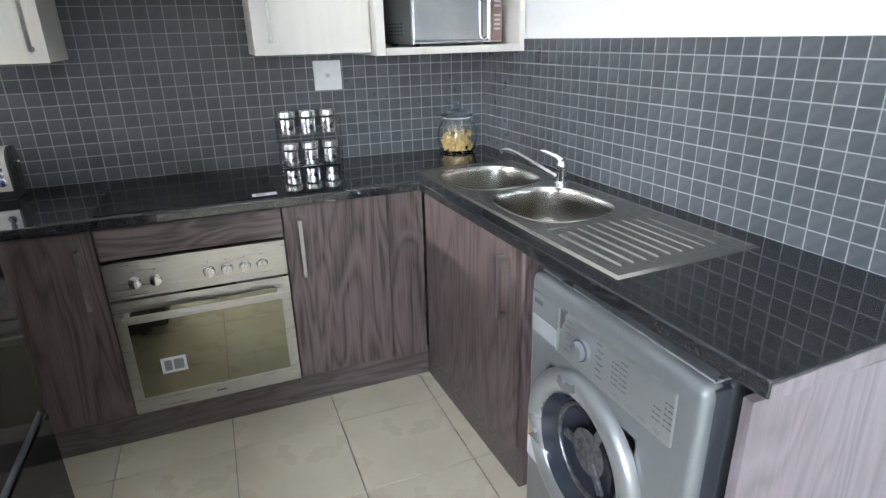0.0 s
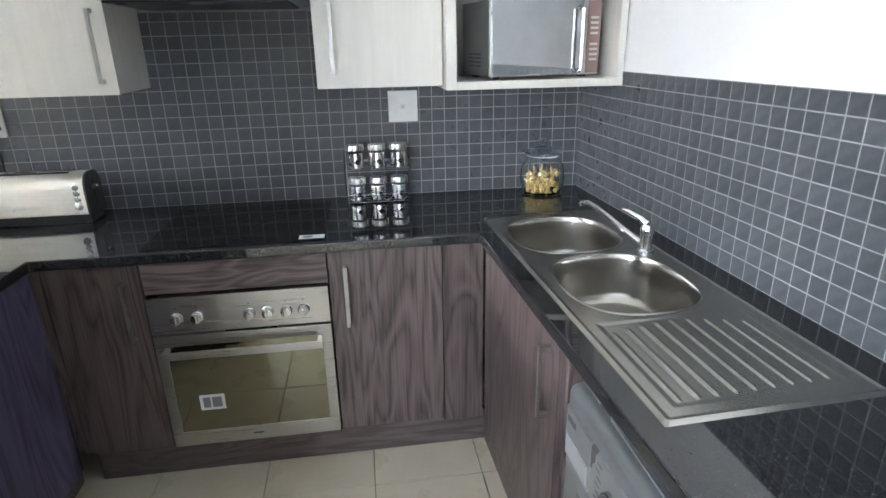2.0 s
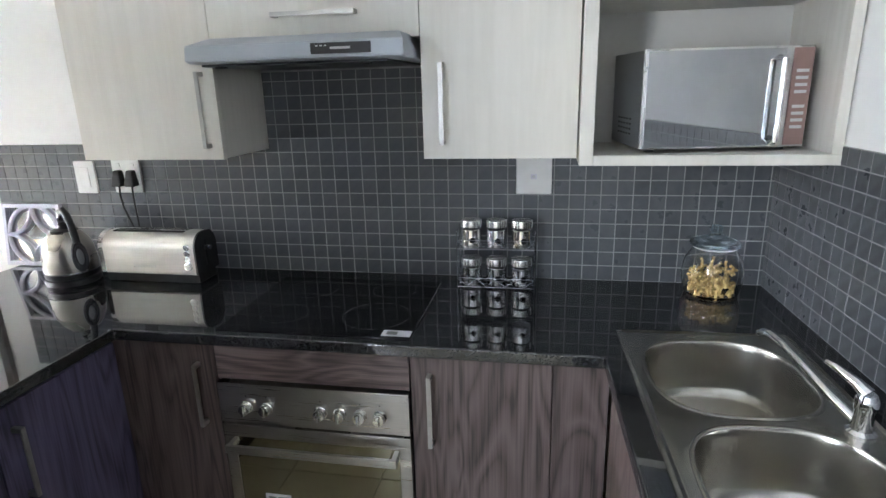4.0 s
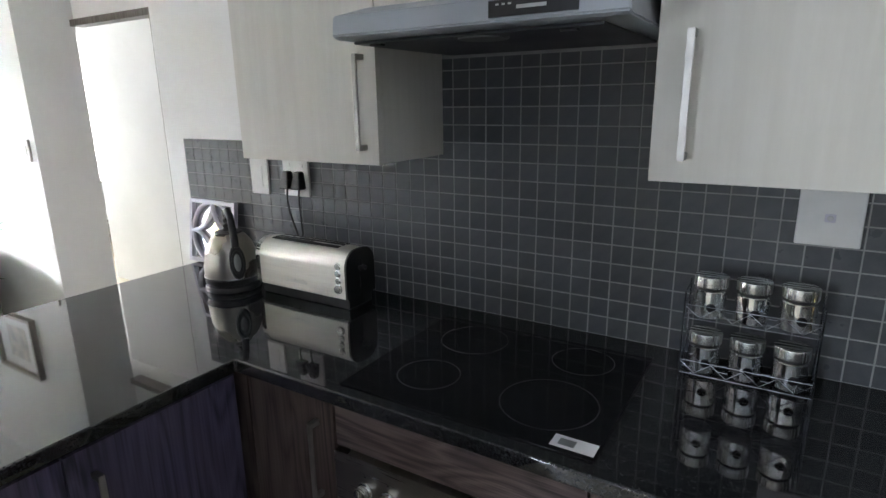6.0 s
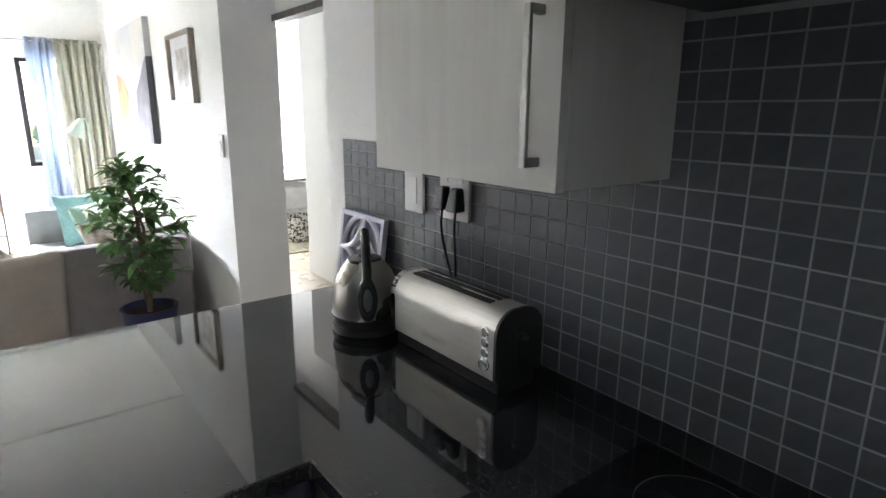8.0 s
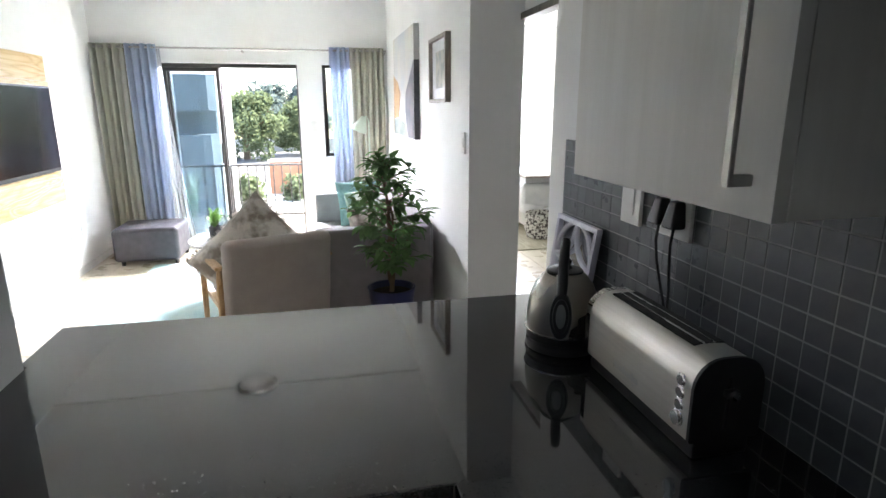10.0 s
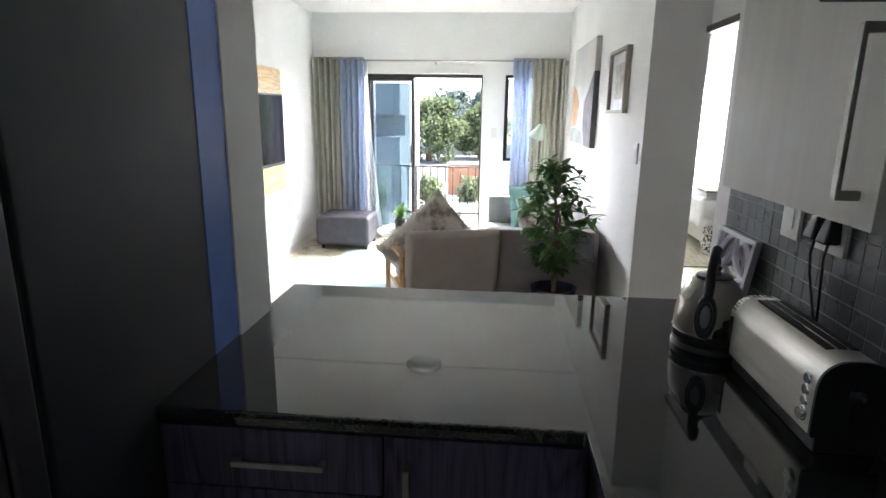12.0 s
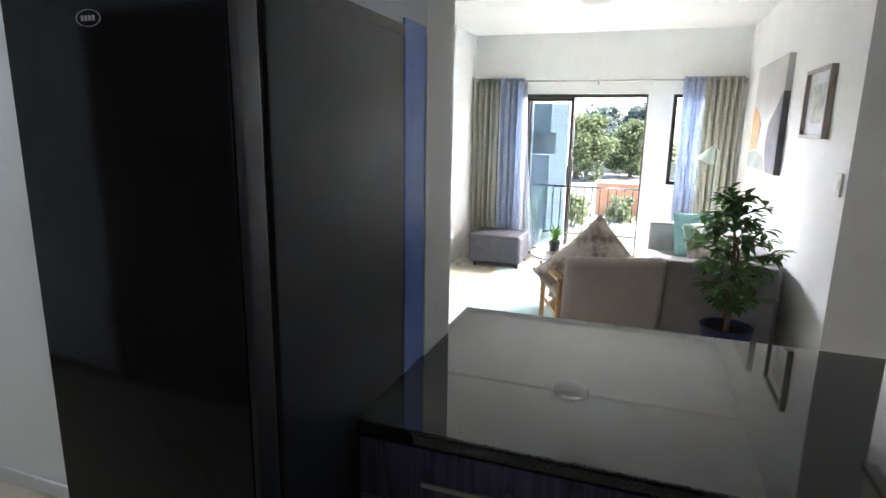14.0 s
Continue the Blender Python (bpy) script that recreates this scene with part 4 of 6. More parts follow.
def sink_height(x, y):
    # rounded outer corners
    qx = max(0.0, 0.014 - min(x - SX0, SX1 - x))
    qy = max(0.0, 0.014 - min(y - SY0, SY1 - y))
    e = min(0.014 - math.hypot(qx, qy), x - SX0, SX1 - x, y - SY0, SY1 - y) if qx and qy else min(x - SX0, SX1 - x, y - SY0, SY1 - y)
    z = 0.0035 * max(0.0, 1 - abs(e - 0.009) / 0.009) + (0.0012 if e > 0.009 else 0.0)
    # fluted drainer: thin raised ribs of staggered length on a sunken plate
    inx = min(x - (SX0 + 0.045), (SX1 - 0.045) - x)
    iny = min(y - (SY0 + 0.045), -1.335 - y)
    if inx > 0 and iny > 0:
        z -= 0.0022 * min(1.0, inx / 0.01, iny / 0.01)
        k = (x - SX0 - 0.045) / 0.0400
        reach = -1.345 - 0.004 * abs(int(k) - 4) ** 1.6
        if SY0 + 0.06 < y < reach:
            ends = min(1.0, (y - SY0 - 0.06) / 0.012, (reach - y) / 0.012)
            z += 0.0034 * math.exp(-(((k % 1) - 0.5) / 0.085) ** 2) * ends
    return z if e > 0.0004 else -0.0014


b = bmesh.new()
NX, NY = 150, 400
grid = []
for i in range(NX + 1):
    x0 = SX0 + (SX1 - SX0) * i / NX
    col = []
    for j in range(NY + 1):
        x, y = x0, SY0 + (SY1 - SY0) * j / NY
        inner = min(bowl_d(x, y, q) for q in BOWLS)
        for q in BOWLS:
            d = bowl_d(x, y, q)
            if 0.955 < d < 1.0:
                x, y = q[0] + (x - q[0]) / d, q[1] + (y - q[1]) / d
        v = b.verts.new((x, y, ZC + 0.0015 + sink_height(x, y)))
        col.append((v, inner))
    grid.append(col)
for i in range(NX):
    for j in range(NY):
        quad = (grid[i][j], grid[i + 1][j], grid[i + 1][j + 1], grid[i][j + 1])
        if min(q[1] for q in quad) > 0.955:
            b.faces.new([q[0] for q in quad])
bmesh.ops.delete(b, geom=[v for v in b.verts if not v.link_faces], context="VERTS")


def bowl_shell(bowl):
    cx, cy, rx, ry = bowl
    m = bmesh.new()
    rings = []
    for d, z in ((1.045, 0.0008), (1.03, 0.0030), (1.01, 0.0036), (0.99, 0.0022), (0.975, -0.004), (0.965, -0.018), (0.955, -0.05), (0.94, -0.09), (0.915, -0.118),
                 (0.87, -0.137), (0.80, -0.147), (0.68, -0.151), (0.5, -0.153), (0.3, -0.1545), (0.12, -0.156)):
        ring = []
        for k in range(96):
            a = 2 * math.pi * k / 96
            c, n = math.cos(a), math.sin(a)
            p = 2.8 if d > 0.6 else 2.0 + 0.8 * d / 0.6
            r = (abs(c) ** p + abs(n) ** p) ** (-1 / p)
            ring.append(m.verts.new((cx + rx * d * r * c, cy + ry * d * r * n, ZC + 0.0027 + z)))
        rings.append(ring)
    for p, q in zip(rings, rings[1:]):
        for k in range(96):
            m.faces.new((p[k], p[(k + 1) % 96], q[(k + 1) % 96], q[k]))
    m.faces.new(rings[-1])
    return m


sk = in_wing(thing("sink", (-0.34, -1.1, ZC), "inset stainless steel double bowl sink with a ribbed drainer", "sink"))
part("drainer_plate", b, M_SINK, sk, "stainless top plate with a ribbed drainer")
for q in BOWLS:
    part("bowl", bowl_shell(q), M_SINK, sk, "deep pressed stainless bowl")
for cx, cy, rx, ry in BOWLS:
    part("strainer", lathe([(0, 0.001), (0.012, 0.001), (0.014, 0.004), (0.036, 0.004), (0.042, 0.0), (0.042, -0.003)], 28, (cx, cy, ZC - 0.1515)), M_CHROME, sk, "round chrome strainer")

tap = in_wing(thing("sink_tap", (-0.19, -0.93, ZC + 0.002), "chrome single-lever mixer tap with a long swivel spout behind the bowls", "tap"))
TX, TY = -0.168, -0.915
part("body", lathe([(0, 0), (0.027, 0), (0.027, 0.005), (0.019, 0.010), (0.018, 0.052), (0.021, 0.058), (0.021, 0.074), (0.016, 0.086), (0, 0.09)], 28, (TX, TY, ZC + 0.003)), M_CHROME, tap)
part("spout", tube([(TX - 0.01, TY + 0.01, ZC + 0.028), (TX - 0.03, TY + 0.06, ZC + 0.046), (TX - 0.05, TY + 0.14, ZC + 0.07), (TX - 0.068, TY + 0.22, ZC + 0.09), (TX - 0.077, TY + 0.26, ZC + 0.094), (TX - 0.083, TY + 0.285, ZC + 0.09), (TX - 0.087, TY + 0.298, ZC + 0.08)], [0.011, 0.010, 0.009, 0.0085, 0.0085, 0.009, 0.009], 14), M_CHROME, tap, "long chrome swivel spout")
part("lever", tube([(TX, TY, ZC + 0.088), (TX - 0.012, TY + 0.02, ZC + 0.102), (TX - 0.034, TY + 0.06, ZC + 0.116), (TX - 0.042, TY + 0.08, ZC + 0.117)], [0.015, 0.011, 0.007, 0.005], 12), M_CHROME, tap, "chrome lever handle")

# washing machine
M_PORTHOLE = material("porthole_glass", (0.022, 0.026, 0.036), (0.016, 0.019, 0.027), rough=0.06, rough2=0.1, spec=0.4)
M_DRUM = material("dim_drum_steel", (0.16, 0.165, 0.175), (0.09, 0.095, 0.10), rough=0.35, metal=0.7, scale=60, contrast=(0.45, 0.55))
WY0, WY1, WX, WZ = -2.055, -1.455, -0.602, 0.846
wm = thing("washing_machine", (-0.32, -1.75, 0), "silver front-loading washing machine under the worktop with a round glass door", "washing machine")
WDY, WDZ = -1.722, 0.447
wf = cells([WY0, WDY - 0.163, WDY + 0.163, WY1], [0.02, WDZ - 0.163, WDZ + 0.163, WZ - 0.002], 0, 0.06, lambda u, v: not (abs(u - WDY) < 0.16 and abs(v - WDZ) < 0.16), 0.022)
for v in wf.verts:
    v.co = Vector((WX + v.co.z, v.co.x, v.co.y))
bmesh.ops.recalc_face_normals(wf, faces=wf.faces)
part("front", wf, M_SILVERPL, wm, "silver front panel with rounded edges")

# case sides set darker than the silver front
part("side_board", box(WX + 0.022, -0.5405, WY0 - 0.0015, WY0 + 0.02, 0.03, WZ - 0.010, 0.004), material("dark_case_side", (0.045, 0.047, 0.052), rough=0.35), wm, "dark grey side of the case")
part("top_panel", box(WX + 0.03, -0.05, WY0 + 0.012, WY1 - 0.012, WZ - 0.004, WZ + 0.002, 0.002), M_SILVERLT, wm, "light silver top panel")
part("side_shell", box(-0.5415, -0.05, WY0 + 0.002, WY1 - 0.002, 0.03, WZ - 0.006, 0.012, 3), material("dark_grey_case", (0.05, 0.052, 0.056), rough=0.35), wm, "dark grey metal case")
part("control_panel", box(WX - 0.006, WX + 0.01, WY0 + 0.06, WY1 - 0.150, 0.676, 0.80, 0.004), M_SILVERLT, wm, "light silver control panel")
part("detergent_drawer", box(WX - 0.007, WX + 0.01, WY1 - 0.146, WY1 - 0.02, 0.676, 0.80, 0.004), M_SILVERPL, wm, "detergent drawer front")
dr = wm.children[-1]
part("drawer_grip", box(WX - 0.009, WX - 0.004, WY1 - 0.142, WY1 - 0.03, 0.686, 0.735, 0.002), material("pale_grip", (0.36, 0.37, 0.37), rough=0.35, metal=0.2), dr, "scooped pale grip")
part("badge", box(WX - 0.0085, WX - 0.0072, WY1 - 0.075, WY1 - 0.035, 0.770, 0.783, 0.0005), M_PRINT, dr, "small illegible oval badge")
DY, DZ = -1.705, 0.738
dial = part("dial", lathe([(0, 0), (0.029, 0), (0.028, 0.005), (0.0235, 0.007), (0.022, 0.020), (0.019, 0.022), (0, 0.022)], 32, (WX - 0.006, DY, DZ), "-X"), M_SILVERPL, wm, "silver programme dial")
part("dial_ring", lathe([(0.0235, 0), (0.027, 0), (0.027, 0.003), (0.0235, 0.003)], 32, (WX - 0.013, DY, DZ), "-X"), M_PRINT, dial)
part("pointer", box(WX - 0.0292, WX - 0.028, DY - 0.001, DY + 0.001, DZ + 0.006, DZ + 0.02), M_PRINT, dial)
bars = bmesh.new()
for side in (-1, 1):
    for k in range(6):
        z = DZ + 0.045 - k * 0.016
        y = DY + side * (0.058 + 0.006 * (k % 2))
        merge(bars, box(WX - 0.0068, WX - 0.0061, y - 0.012, y + 0.008, z - 0.0015, z + 0.0015))
part("programme_marks", bars, M_GREYPRINT, wm, "rows of illegible programme marks", kind="stuff")
dots = bmesh.new()
for y, n in ((-1.815, 5), (-1.842, 6), (-1.945, 3), (-1.975, 5)):
    for k in range(n):
        merge(dots, box(WX - 0.0069, WX - 0.0061, y - 0.002, y + 0.002, 0.715 + k * 0.013, 0.718 + k * 0.013))
        merge(dots, box(WX - 0.0067, WX - 0.0061, y - 0.019, y - 0.006, 0.7155 + k * 0.013, 0.7175 + k * 0.013))
part("indicator_marks", dots, M_PRINT, wm, "rows of small dark indicator lights", kind="stuff")
for y in (-1.835, -1.875, -1.915, -1.96):
    part("button", box(WX - 0.009, WX - 0.004, y - 0.011, y + 0.011, 0.684, 0.694, 0.002), M_SILVERLT, wm)
door = part("door", lathe([(0.155, 0.0), (0.222, 0.0), (0.222, 0.012), (0.214, 0.026), (0.197, 0.034), (0.175, 0.030), (0.160, 0.018), (0.155, 0.0)], 56, (WX - 0.001, WDY, WDZ), "-X"), M_SILVERLT, wm, "round silver door ring")
part("door_glass", lathe([(0.158, 0.018), (0.150, 0.006), (0.120, -0.035), (0.07, -0.052), (0, -0.058)], 48, (WX - 0.001, WDY, WDZ), "-X"), M_PORTHOLE, door, "dark curved porthole glass")
part("drum_rim", lathe([(0.118, -0.028), (0.126, -0.026), (0.130, -0.02), (0.122, -0.018)], 48, (WX - 0.006, WDY, WDZ), "-X"), M_DRUM, door, "steel drum rim seen through the glass")
part("drum_back", lathe([(0.0, -0.040), (0.06, -0.036), (0.062, -0.0335), (0.0, -0.037)], 40, (WX - 0.014, WDY, WDZ), "-X"), M_DRUM, door, "grey perforated drum back")
fins = bmesh.new()
for k in range(3):
    q = box(-0.006, 0.006, -0.012, 0.012, 0.025, 0.105, 0.005)
    turned(q, Matrix.Translation((WX + 0.022, WDY, WDZ)) @ Matrix.Rotation(radians(120 * k + 25), 4, "X"), fins)
part("drum_paddle", fins, M_DRUM, door, "raised drum paddles")
part("door_catch", box(WX - 0.034, WX - 0.02, WDY - 0.2, WDY - 0.178, WDZ - 0.05, WDZ + 0.05, 0.004), M_SILVERPL, door)
es = part("energy_label", box(WX - 0.0008, WX, WY1 - 0.075, WY1 - 0.012, 0.26, 0.43), M_LABEL, wm, "white energy rating label")
es.location.x -= 0.0008
part("label_header", box(WX - 0.0026, WX - 0.0018, WY1 - 0.07, WY1 - 0.018, 0.395, 0.42), material("label_blue", (0.03, 0.10, 0.32), rough=0.5), es)
for k, c in enumerate(((0.03, 0.30, 0.06), (0.25, 0.5, 0.05), (0.75, 0.65, 0.03), (0.75, 0.3, 0.03), (0.6, 0.03, 0.03))):
    part("rating_bar", box(WX - 0.0026, WX - 0.0018, WY1 - 0.03 - 0.006 * k, WY1 - 0.018, 0.378 - k * 0.012, 0.386 - k * 0.012), material("label_bar", c, rough=0.5), es)
part("letter_mark", box(WX - 0.0026, WX - 0.0018, WY1 - 0.068, WY1 - 0.056, 0.335, 0.35), M_PRINT, es)

# wall plates
def wall_plate(name, x0, x1, z0, z1, label):
    t = thing(name, ((x0 + x1) / 2, -0.011, z0), label, "wall plate")
    part("plate", box(x0, x1, -0.022, -0.0105, z0, z1, 0.003), M_WHITEPL, t)
    return t


iso = wall_plate("isolator_switch", -0.884, -0.762, 1.213, 1.339, "white square isolator switch plate on the tiles")
part("rocker", box(-0.833, -0.813, -0.0262, -0.0222, 1.266, 1.284, 0.002), M_LILAC, iso)
part("indicator", lathe([(0, 0), (0.006, 0), (0.005, 0.002), (0, 0.002)], 14, (-0.823, -0.0262, 1.275), "-Y"), M_LIGHTPRINT, iso)
sw = wall_plate("wall_switch", -2.648, -2.557, 1.203, 1.333, "white narrow switch plate on the tiles")
part("rocker", box(-2.622, -2.582, -0.0255, -0.0222, 1.23, 1.308, 0.002), M_WHITEPL, sw)
so = wall_plate("double_socket", -2.475, -2.352, 1.207, 1.337, "white double socket plate with two black plugs in it")
for x in (-2.445, -2.382):
    part("switch", box(x - 0.009, x + 0.009, -0.0262, -0.0222, 1.308, 1.324, 0.002), M_WHITEPL, so)
for k, x in enumerate((-2.44, -2.383)):
    pg = thing("plug", (x, -0.022, 1.225), "black three-pin plug with a cord hanging down to the worktop", "plug")
    pbm = box(x - 0.023, x + 0.023, -0.062, -0.0225, 1.236, 1.298, 0.007, 3)
    for v in pbm.verts:
        u = (v.co.z - 1.236) / 0.062
        v.co.x = x + (v.co.x - x) * (1.0 - 0.45 * u)
        v.co.y = -0.0225 + (v.co.y + 0.0225) * (1.0 - 0.35 * u)
    part("plug_body", pbm, M_BLACKPL, pg)
    dx = 0.05 if k == 0 else -0.005
    part("cord", tube([(x, -0.04, 1.235), (x, -0.045, 1.20), (x + dx * 0.1, -0.042, 1.15), (x + dx * 0.5, -0.036, 1.08), (x + dx, -0.033, 1.02), (x + dx, -0.033, 0.93), (x + dx, -0.05, 0.904)], 0.0034, 8), M_BLACKPL, pg, "thin black power cord")

# microwave
mw = thing("microwave", (-0.335, -0.168, 1.389), "silver microwave with mirrored door and chrome handle on the shelf", "microwave oven", rz=9)
W2, D2, HH = 0.222, 0.15, 0.272
part("casing", box(-W2, W2, -D2 + 0.012, D2 - 0.01, 0.012, HH, 0.004), M_SILVERPL, mw, local=True)
part("front_frame", box(-W2, W2, -D2, -D2 + 0.0118, 0.010, HH + 0.002, 0.003), M_STEEL, mw, local=True)
part("door_mirror", box(-W2 + 0.008, 0.145, -D2 - 0.005, -D2 - 0.0003, 0.016, HH - 0.004, 0.001), material("dark_mirror_door", (0.36, 0.37, 0.38), rough=0.04, metal=1.0), mw, "mirrored microwave door", local=True)
part("control_panel", box(0.165, W2 - 0.004, -D2 - 0.005, -D2 - 0.0003, 0.016, HH - 0.004, 0.001), M_COPPER, mw, "coppery control panel", local=True)
cp = mw.children[-1]
for k in range(8):
    z = 0.06 + k * 0.018 + (0.02 if k > 3 else 0)
    part("key", box(0.176, 0.208, -D2 - 0.0068, -D2 - 0.0051, z, z + 0.008, 0.0006), M_LIGHTPRINT, cp, local=True)
part("handle", tube([(0.128, -D2 - 0.005, 0.025), (0.128, -D2 - 0.034, 0.03), (0.128, -D2 - 0.036, 0.13), (0.128, -D2 - 0.034, 0.24), (0.128, -D2 - 0.005, 0.245)], 0.0075, 12), M_CHROME, mw, "chrome bar handle", local=True)
vb2 = bmesh.new()
for i in range(5):
    for k in range(4):
        merge(vb2, box(-W2 - 0.0008, -W2 + 0.001, -0.06 + i * 0.028, -0.045 + i * 0.028, 0.045 + k * 0.014, 0.05 + k * 0.014))
part("vent_slots", vb2, M_DARK, mw, "dark vent slots", local=True, kind="stuff")
for sx in (-1, 1):
    for sy in (-1, 1):
        part("foot", box(sx * 0.18 - 0.012, sx * 0.18 + 0.012, sy * 0.10 - 0.012, sy * 0.10 + 0.012, 0.0005, 0.0118), M_BLACKPL, mw, local=True)

M_RACK = material("dark_chrome_wire", (0.36, 0.38, 0.42), rough=0.15, metal=1.0, scale=20)
# spice rack with six jars
rk = thing("spice_rack", (-0.945, -0.11, ZC), "chrome wire two-tier spice rack", "spice rack")
RX0, RX1, RY0, RY1 = -1.078, -0.812, -0.145, -0.068
for x in (RX0, RX1):
    rb = bmesh.new()
    for y in (RY0, RY1):
        tube([(x, y, ZC + 0.0025), (x, y, ZC + (0.205 if y == RY0 else 0.215))], 0.0022, 8, bm=rb)
    for z in (0.006, 0.04, 0.142, 0.174, 0.205):
        tube([(x, RY0, ZC + z), (x, RY1, ZC + z)], 0.0016, 6, bm=rb)
    part("side_frame", rb, M_RACK, rk)
rb = bmesh.new()
for z in (0.006, 0.142):
    for y in (RY0, RY1, (RY0 + RY1) / 2):
        tube([(RX0, y, ZC + z), (RX1, y, ZC + z)], 0.0012, 6, bm=rb)
    tube([(RX0, RY0, ZC + z + 0.032), (RX1, RY0, ZC + z + 0.032)], 0.0012, 6, bm=rb)
    n = 8
    tube([(RX0 + (RX1 - RX0) * k / n, RY0, ZC + z + (0.003 if k % 2 else 0.03)) for k in range(n + 1)], 0.0012, 6, bm=rb)
part("wire_shelf", rb, M_RACK, rk, "chrome wire shelves with zigzag fronts", kind="stuff")


def spice_jar(loc):
    t = thing("spice_jar", loc, "shiny steel spice jar with a small window, on the wire rack", "spice jar", "spice jars in the rack")
    x, y, z = loc
    part("body", lathe([(0, 0), (0.033, 0), (0.0355, 0.003), (0.0355, 0.062), (0.032, 0.065), (0, 0.065)], 32, loc), M_CHROME, t, "polished steel jar body")
    part("band", lathe([(0.0322, 0.065), (0.0335, 0.066), (0.0335, 0.070), (0.0322, 0.071)], 32, loc), M_BLACKPL, t)
    part("lid", lathe([(0, 0.0715), (0.0355, 0.0715), (0.036, 0.074), (0.036, 0.093), (0.0345, 0.095), (0, 0.095)], 32, loc), M_STEEL, t, "brushed steel lid")
    part("window", lathe([(0, 0), (0.010, 0), (0.010, 0.002), (0, 0.003)], 16, (x + 0.008, y - 0.034, z + 0.028), "-Y"), M_BLACKGLASS, t, "small round window")
    return t


j0 = spice_jar((-1.032, -0.106, ZC + 0.0085))
for cz in (0.0085, 0.1445):
    for cx in (-1.032, -0.945, -0.858):
        if cx == -1.032 and cz < 0.02:
            continue
        copy_thing(j0, Matrix.Translation((cx, -0.106, ZC + cz)))

# pasta jar
JX, JY = -0.238, -0.106
pj = thing("pasta_jar", (JX, JY, ZC), "round lidded glass jar half full of dry pasta", "storage jar")
part("jar", lathe([(0, 0.0), (0.072, 0.0), (0.085, 0.01), (0.094, 0.05), (0.095, 0.08), (0.088, 0.12), (0.068, 0.15), (0.062, 0.158), (0.066, 0.165), (0.062, 0.165), (0.059, 0.157), (0.065, 0.149), (0.084, 0.118), (0.091, 0.08), (0.090, 0.05), (0.081, 0.013), (0.070, 0.006), (0, 0.006)], 48, (JX, JY, ZC + 0.0005)), M_GLASS, pj, "clear glass body")
pj.children[-1].visible_shadow = False
lid = part("lid", lathe([(0, 0.166), (0.074, 0.166), (0.078, 0.172), (0.074, 0.180), (0.045, 0.192), (0.018, 0.198), (0.012, 0.205), (0.02, 0.216), (0.021, 0.224), (0.013, 0.233), (0, 0.235)], 48, (JX, JY, ZC + 0.0005)), glass_material("blue_tinged_glass", (0.75, 0.86, 0.92)), pj, "domed glass lid with a knob")
lid.visible_shadow = False
part("seal", lathe([(0.060, 0.1655), (0.066, 0.1655), (0.066, 0.1595), (0.062, 0.159)], 40, (JX, JY, ZC + 0.0008)), M_WHITEPL, pj, "clear rubber seal")
pb3 = bmesh.new()
rnd = random.Random(3)
for k in range(150):
    a, rr, zz = rnd.random() * 6.28, math.sqrt(rnd.random()) * 0.072, 0.016 + rnd.random() * (0.062 + 0.02 * math.sin(k))
    m = Matrix.Translation((JX + rr * math.cos(a), JY + rr * math.sin(a), ZC + zz)) @ Euler((rnd.random() * 3, rnd.random() * 3, rnd.random() * 6)).to_matrix().to_4x4()
    q = tube([(-0.014, 0, 0), (-0.006, 0.003, 0.002), (0.003, -0.002, -0.002), (0.014, 0.001, 0)], [0.0055, 0.004, 0.0055, 0.004], 6)
    turned(q, m, pb3)
part("pasta", pb3, M_PASTA, pj, "dry yellow pasta", kind="stuff")

# kettle
KX, KY = -2.562, -0.215
kt = thing("kettle", (KX, KY, ZC), "dome-shaped brushed steel kettle with black handle and base", "kettle")
part("power_base", lathe([(0, 0), (0.0921, 0), (0.0949, 0.006), (0.0921, 0.018), (0.0799, 0.024), (0, 0.024)], 40, (KX, KY, ZC + 0.0005)), M_BLACKPL, kt, "black power base")
part("base_ring", lathe([(0.0827, 0.0245), (0.0912, 0.027), (0.0931, 0.045), (0.0000, 0.045)], 40, (KX, KY, ZC + 0.0005)), M_BLACKPL, kt)
part("body", lathe([(0.0902, 0.0455), (0.0926, 0.065), (0.0912, 0.095), (0.0846, 0.135), (0.0743, 0.163), (0.0573, 0.186), (0.0414, 0.197), (0, 0.197)], 48, (KX, KY, ZC + 0.0005)), material("kettle_steel", (0.40, 0.38, 0.34), (0.37, 0.35, 0.315), rough=0.26, rough2=0.30, metal=1.0, scale=4), kt, "brushed steel dome")
part("lid", lathe([(0.047, 0.1975), (0.045, 0.202), (0.02, 0.206), (0.014, 0.214), (0.018, 0.224), (0.010, 0.23), (0, 0.231)], 32, (KX, KY, ZC + 0.0005)), M_BLACKPL, kt, "black lid with a knob")
HA = radians(-27)


def kp(r, z):
    return (KX + r * math.cos(HA), KY + r * math.sin(HA), ZC + z)


hb = tube([kp(-0.015, 0.205), kp(-0.022, 0.24), kp(-0.008, 0.268), kp(0.025, 0.278), kp(0.055, 0.262), kp(0.076, 0.226), kp(0.088, 0.19), kp(0.096, 0.162)], [0.009, 0.0105, 0.0115, 0.012, 0.012, 0.0125, 0.013, 0.012], 14)
part("handle", hb, M_BLACKPL, kt, "arched black handle")
tilt = Matrix.Translation(kp(0.096, 0.110)) @ Matrix.Rotation(HA, 4, "Z") @ Matrix.Rotation(radians(81), 4, "Y")
gp = lathe([(0, -0.004), (0.055, -0.004), (0.06, 0.003), (0.055, 0.012), (0.044, 0.013), (0.040, 0.008), (0, 0.008)], 32)
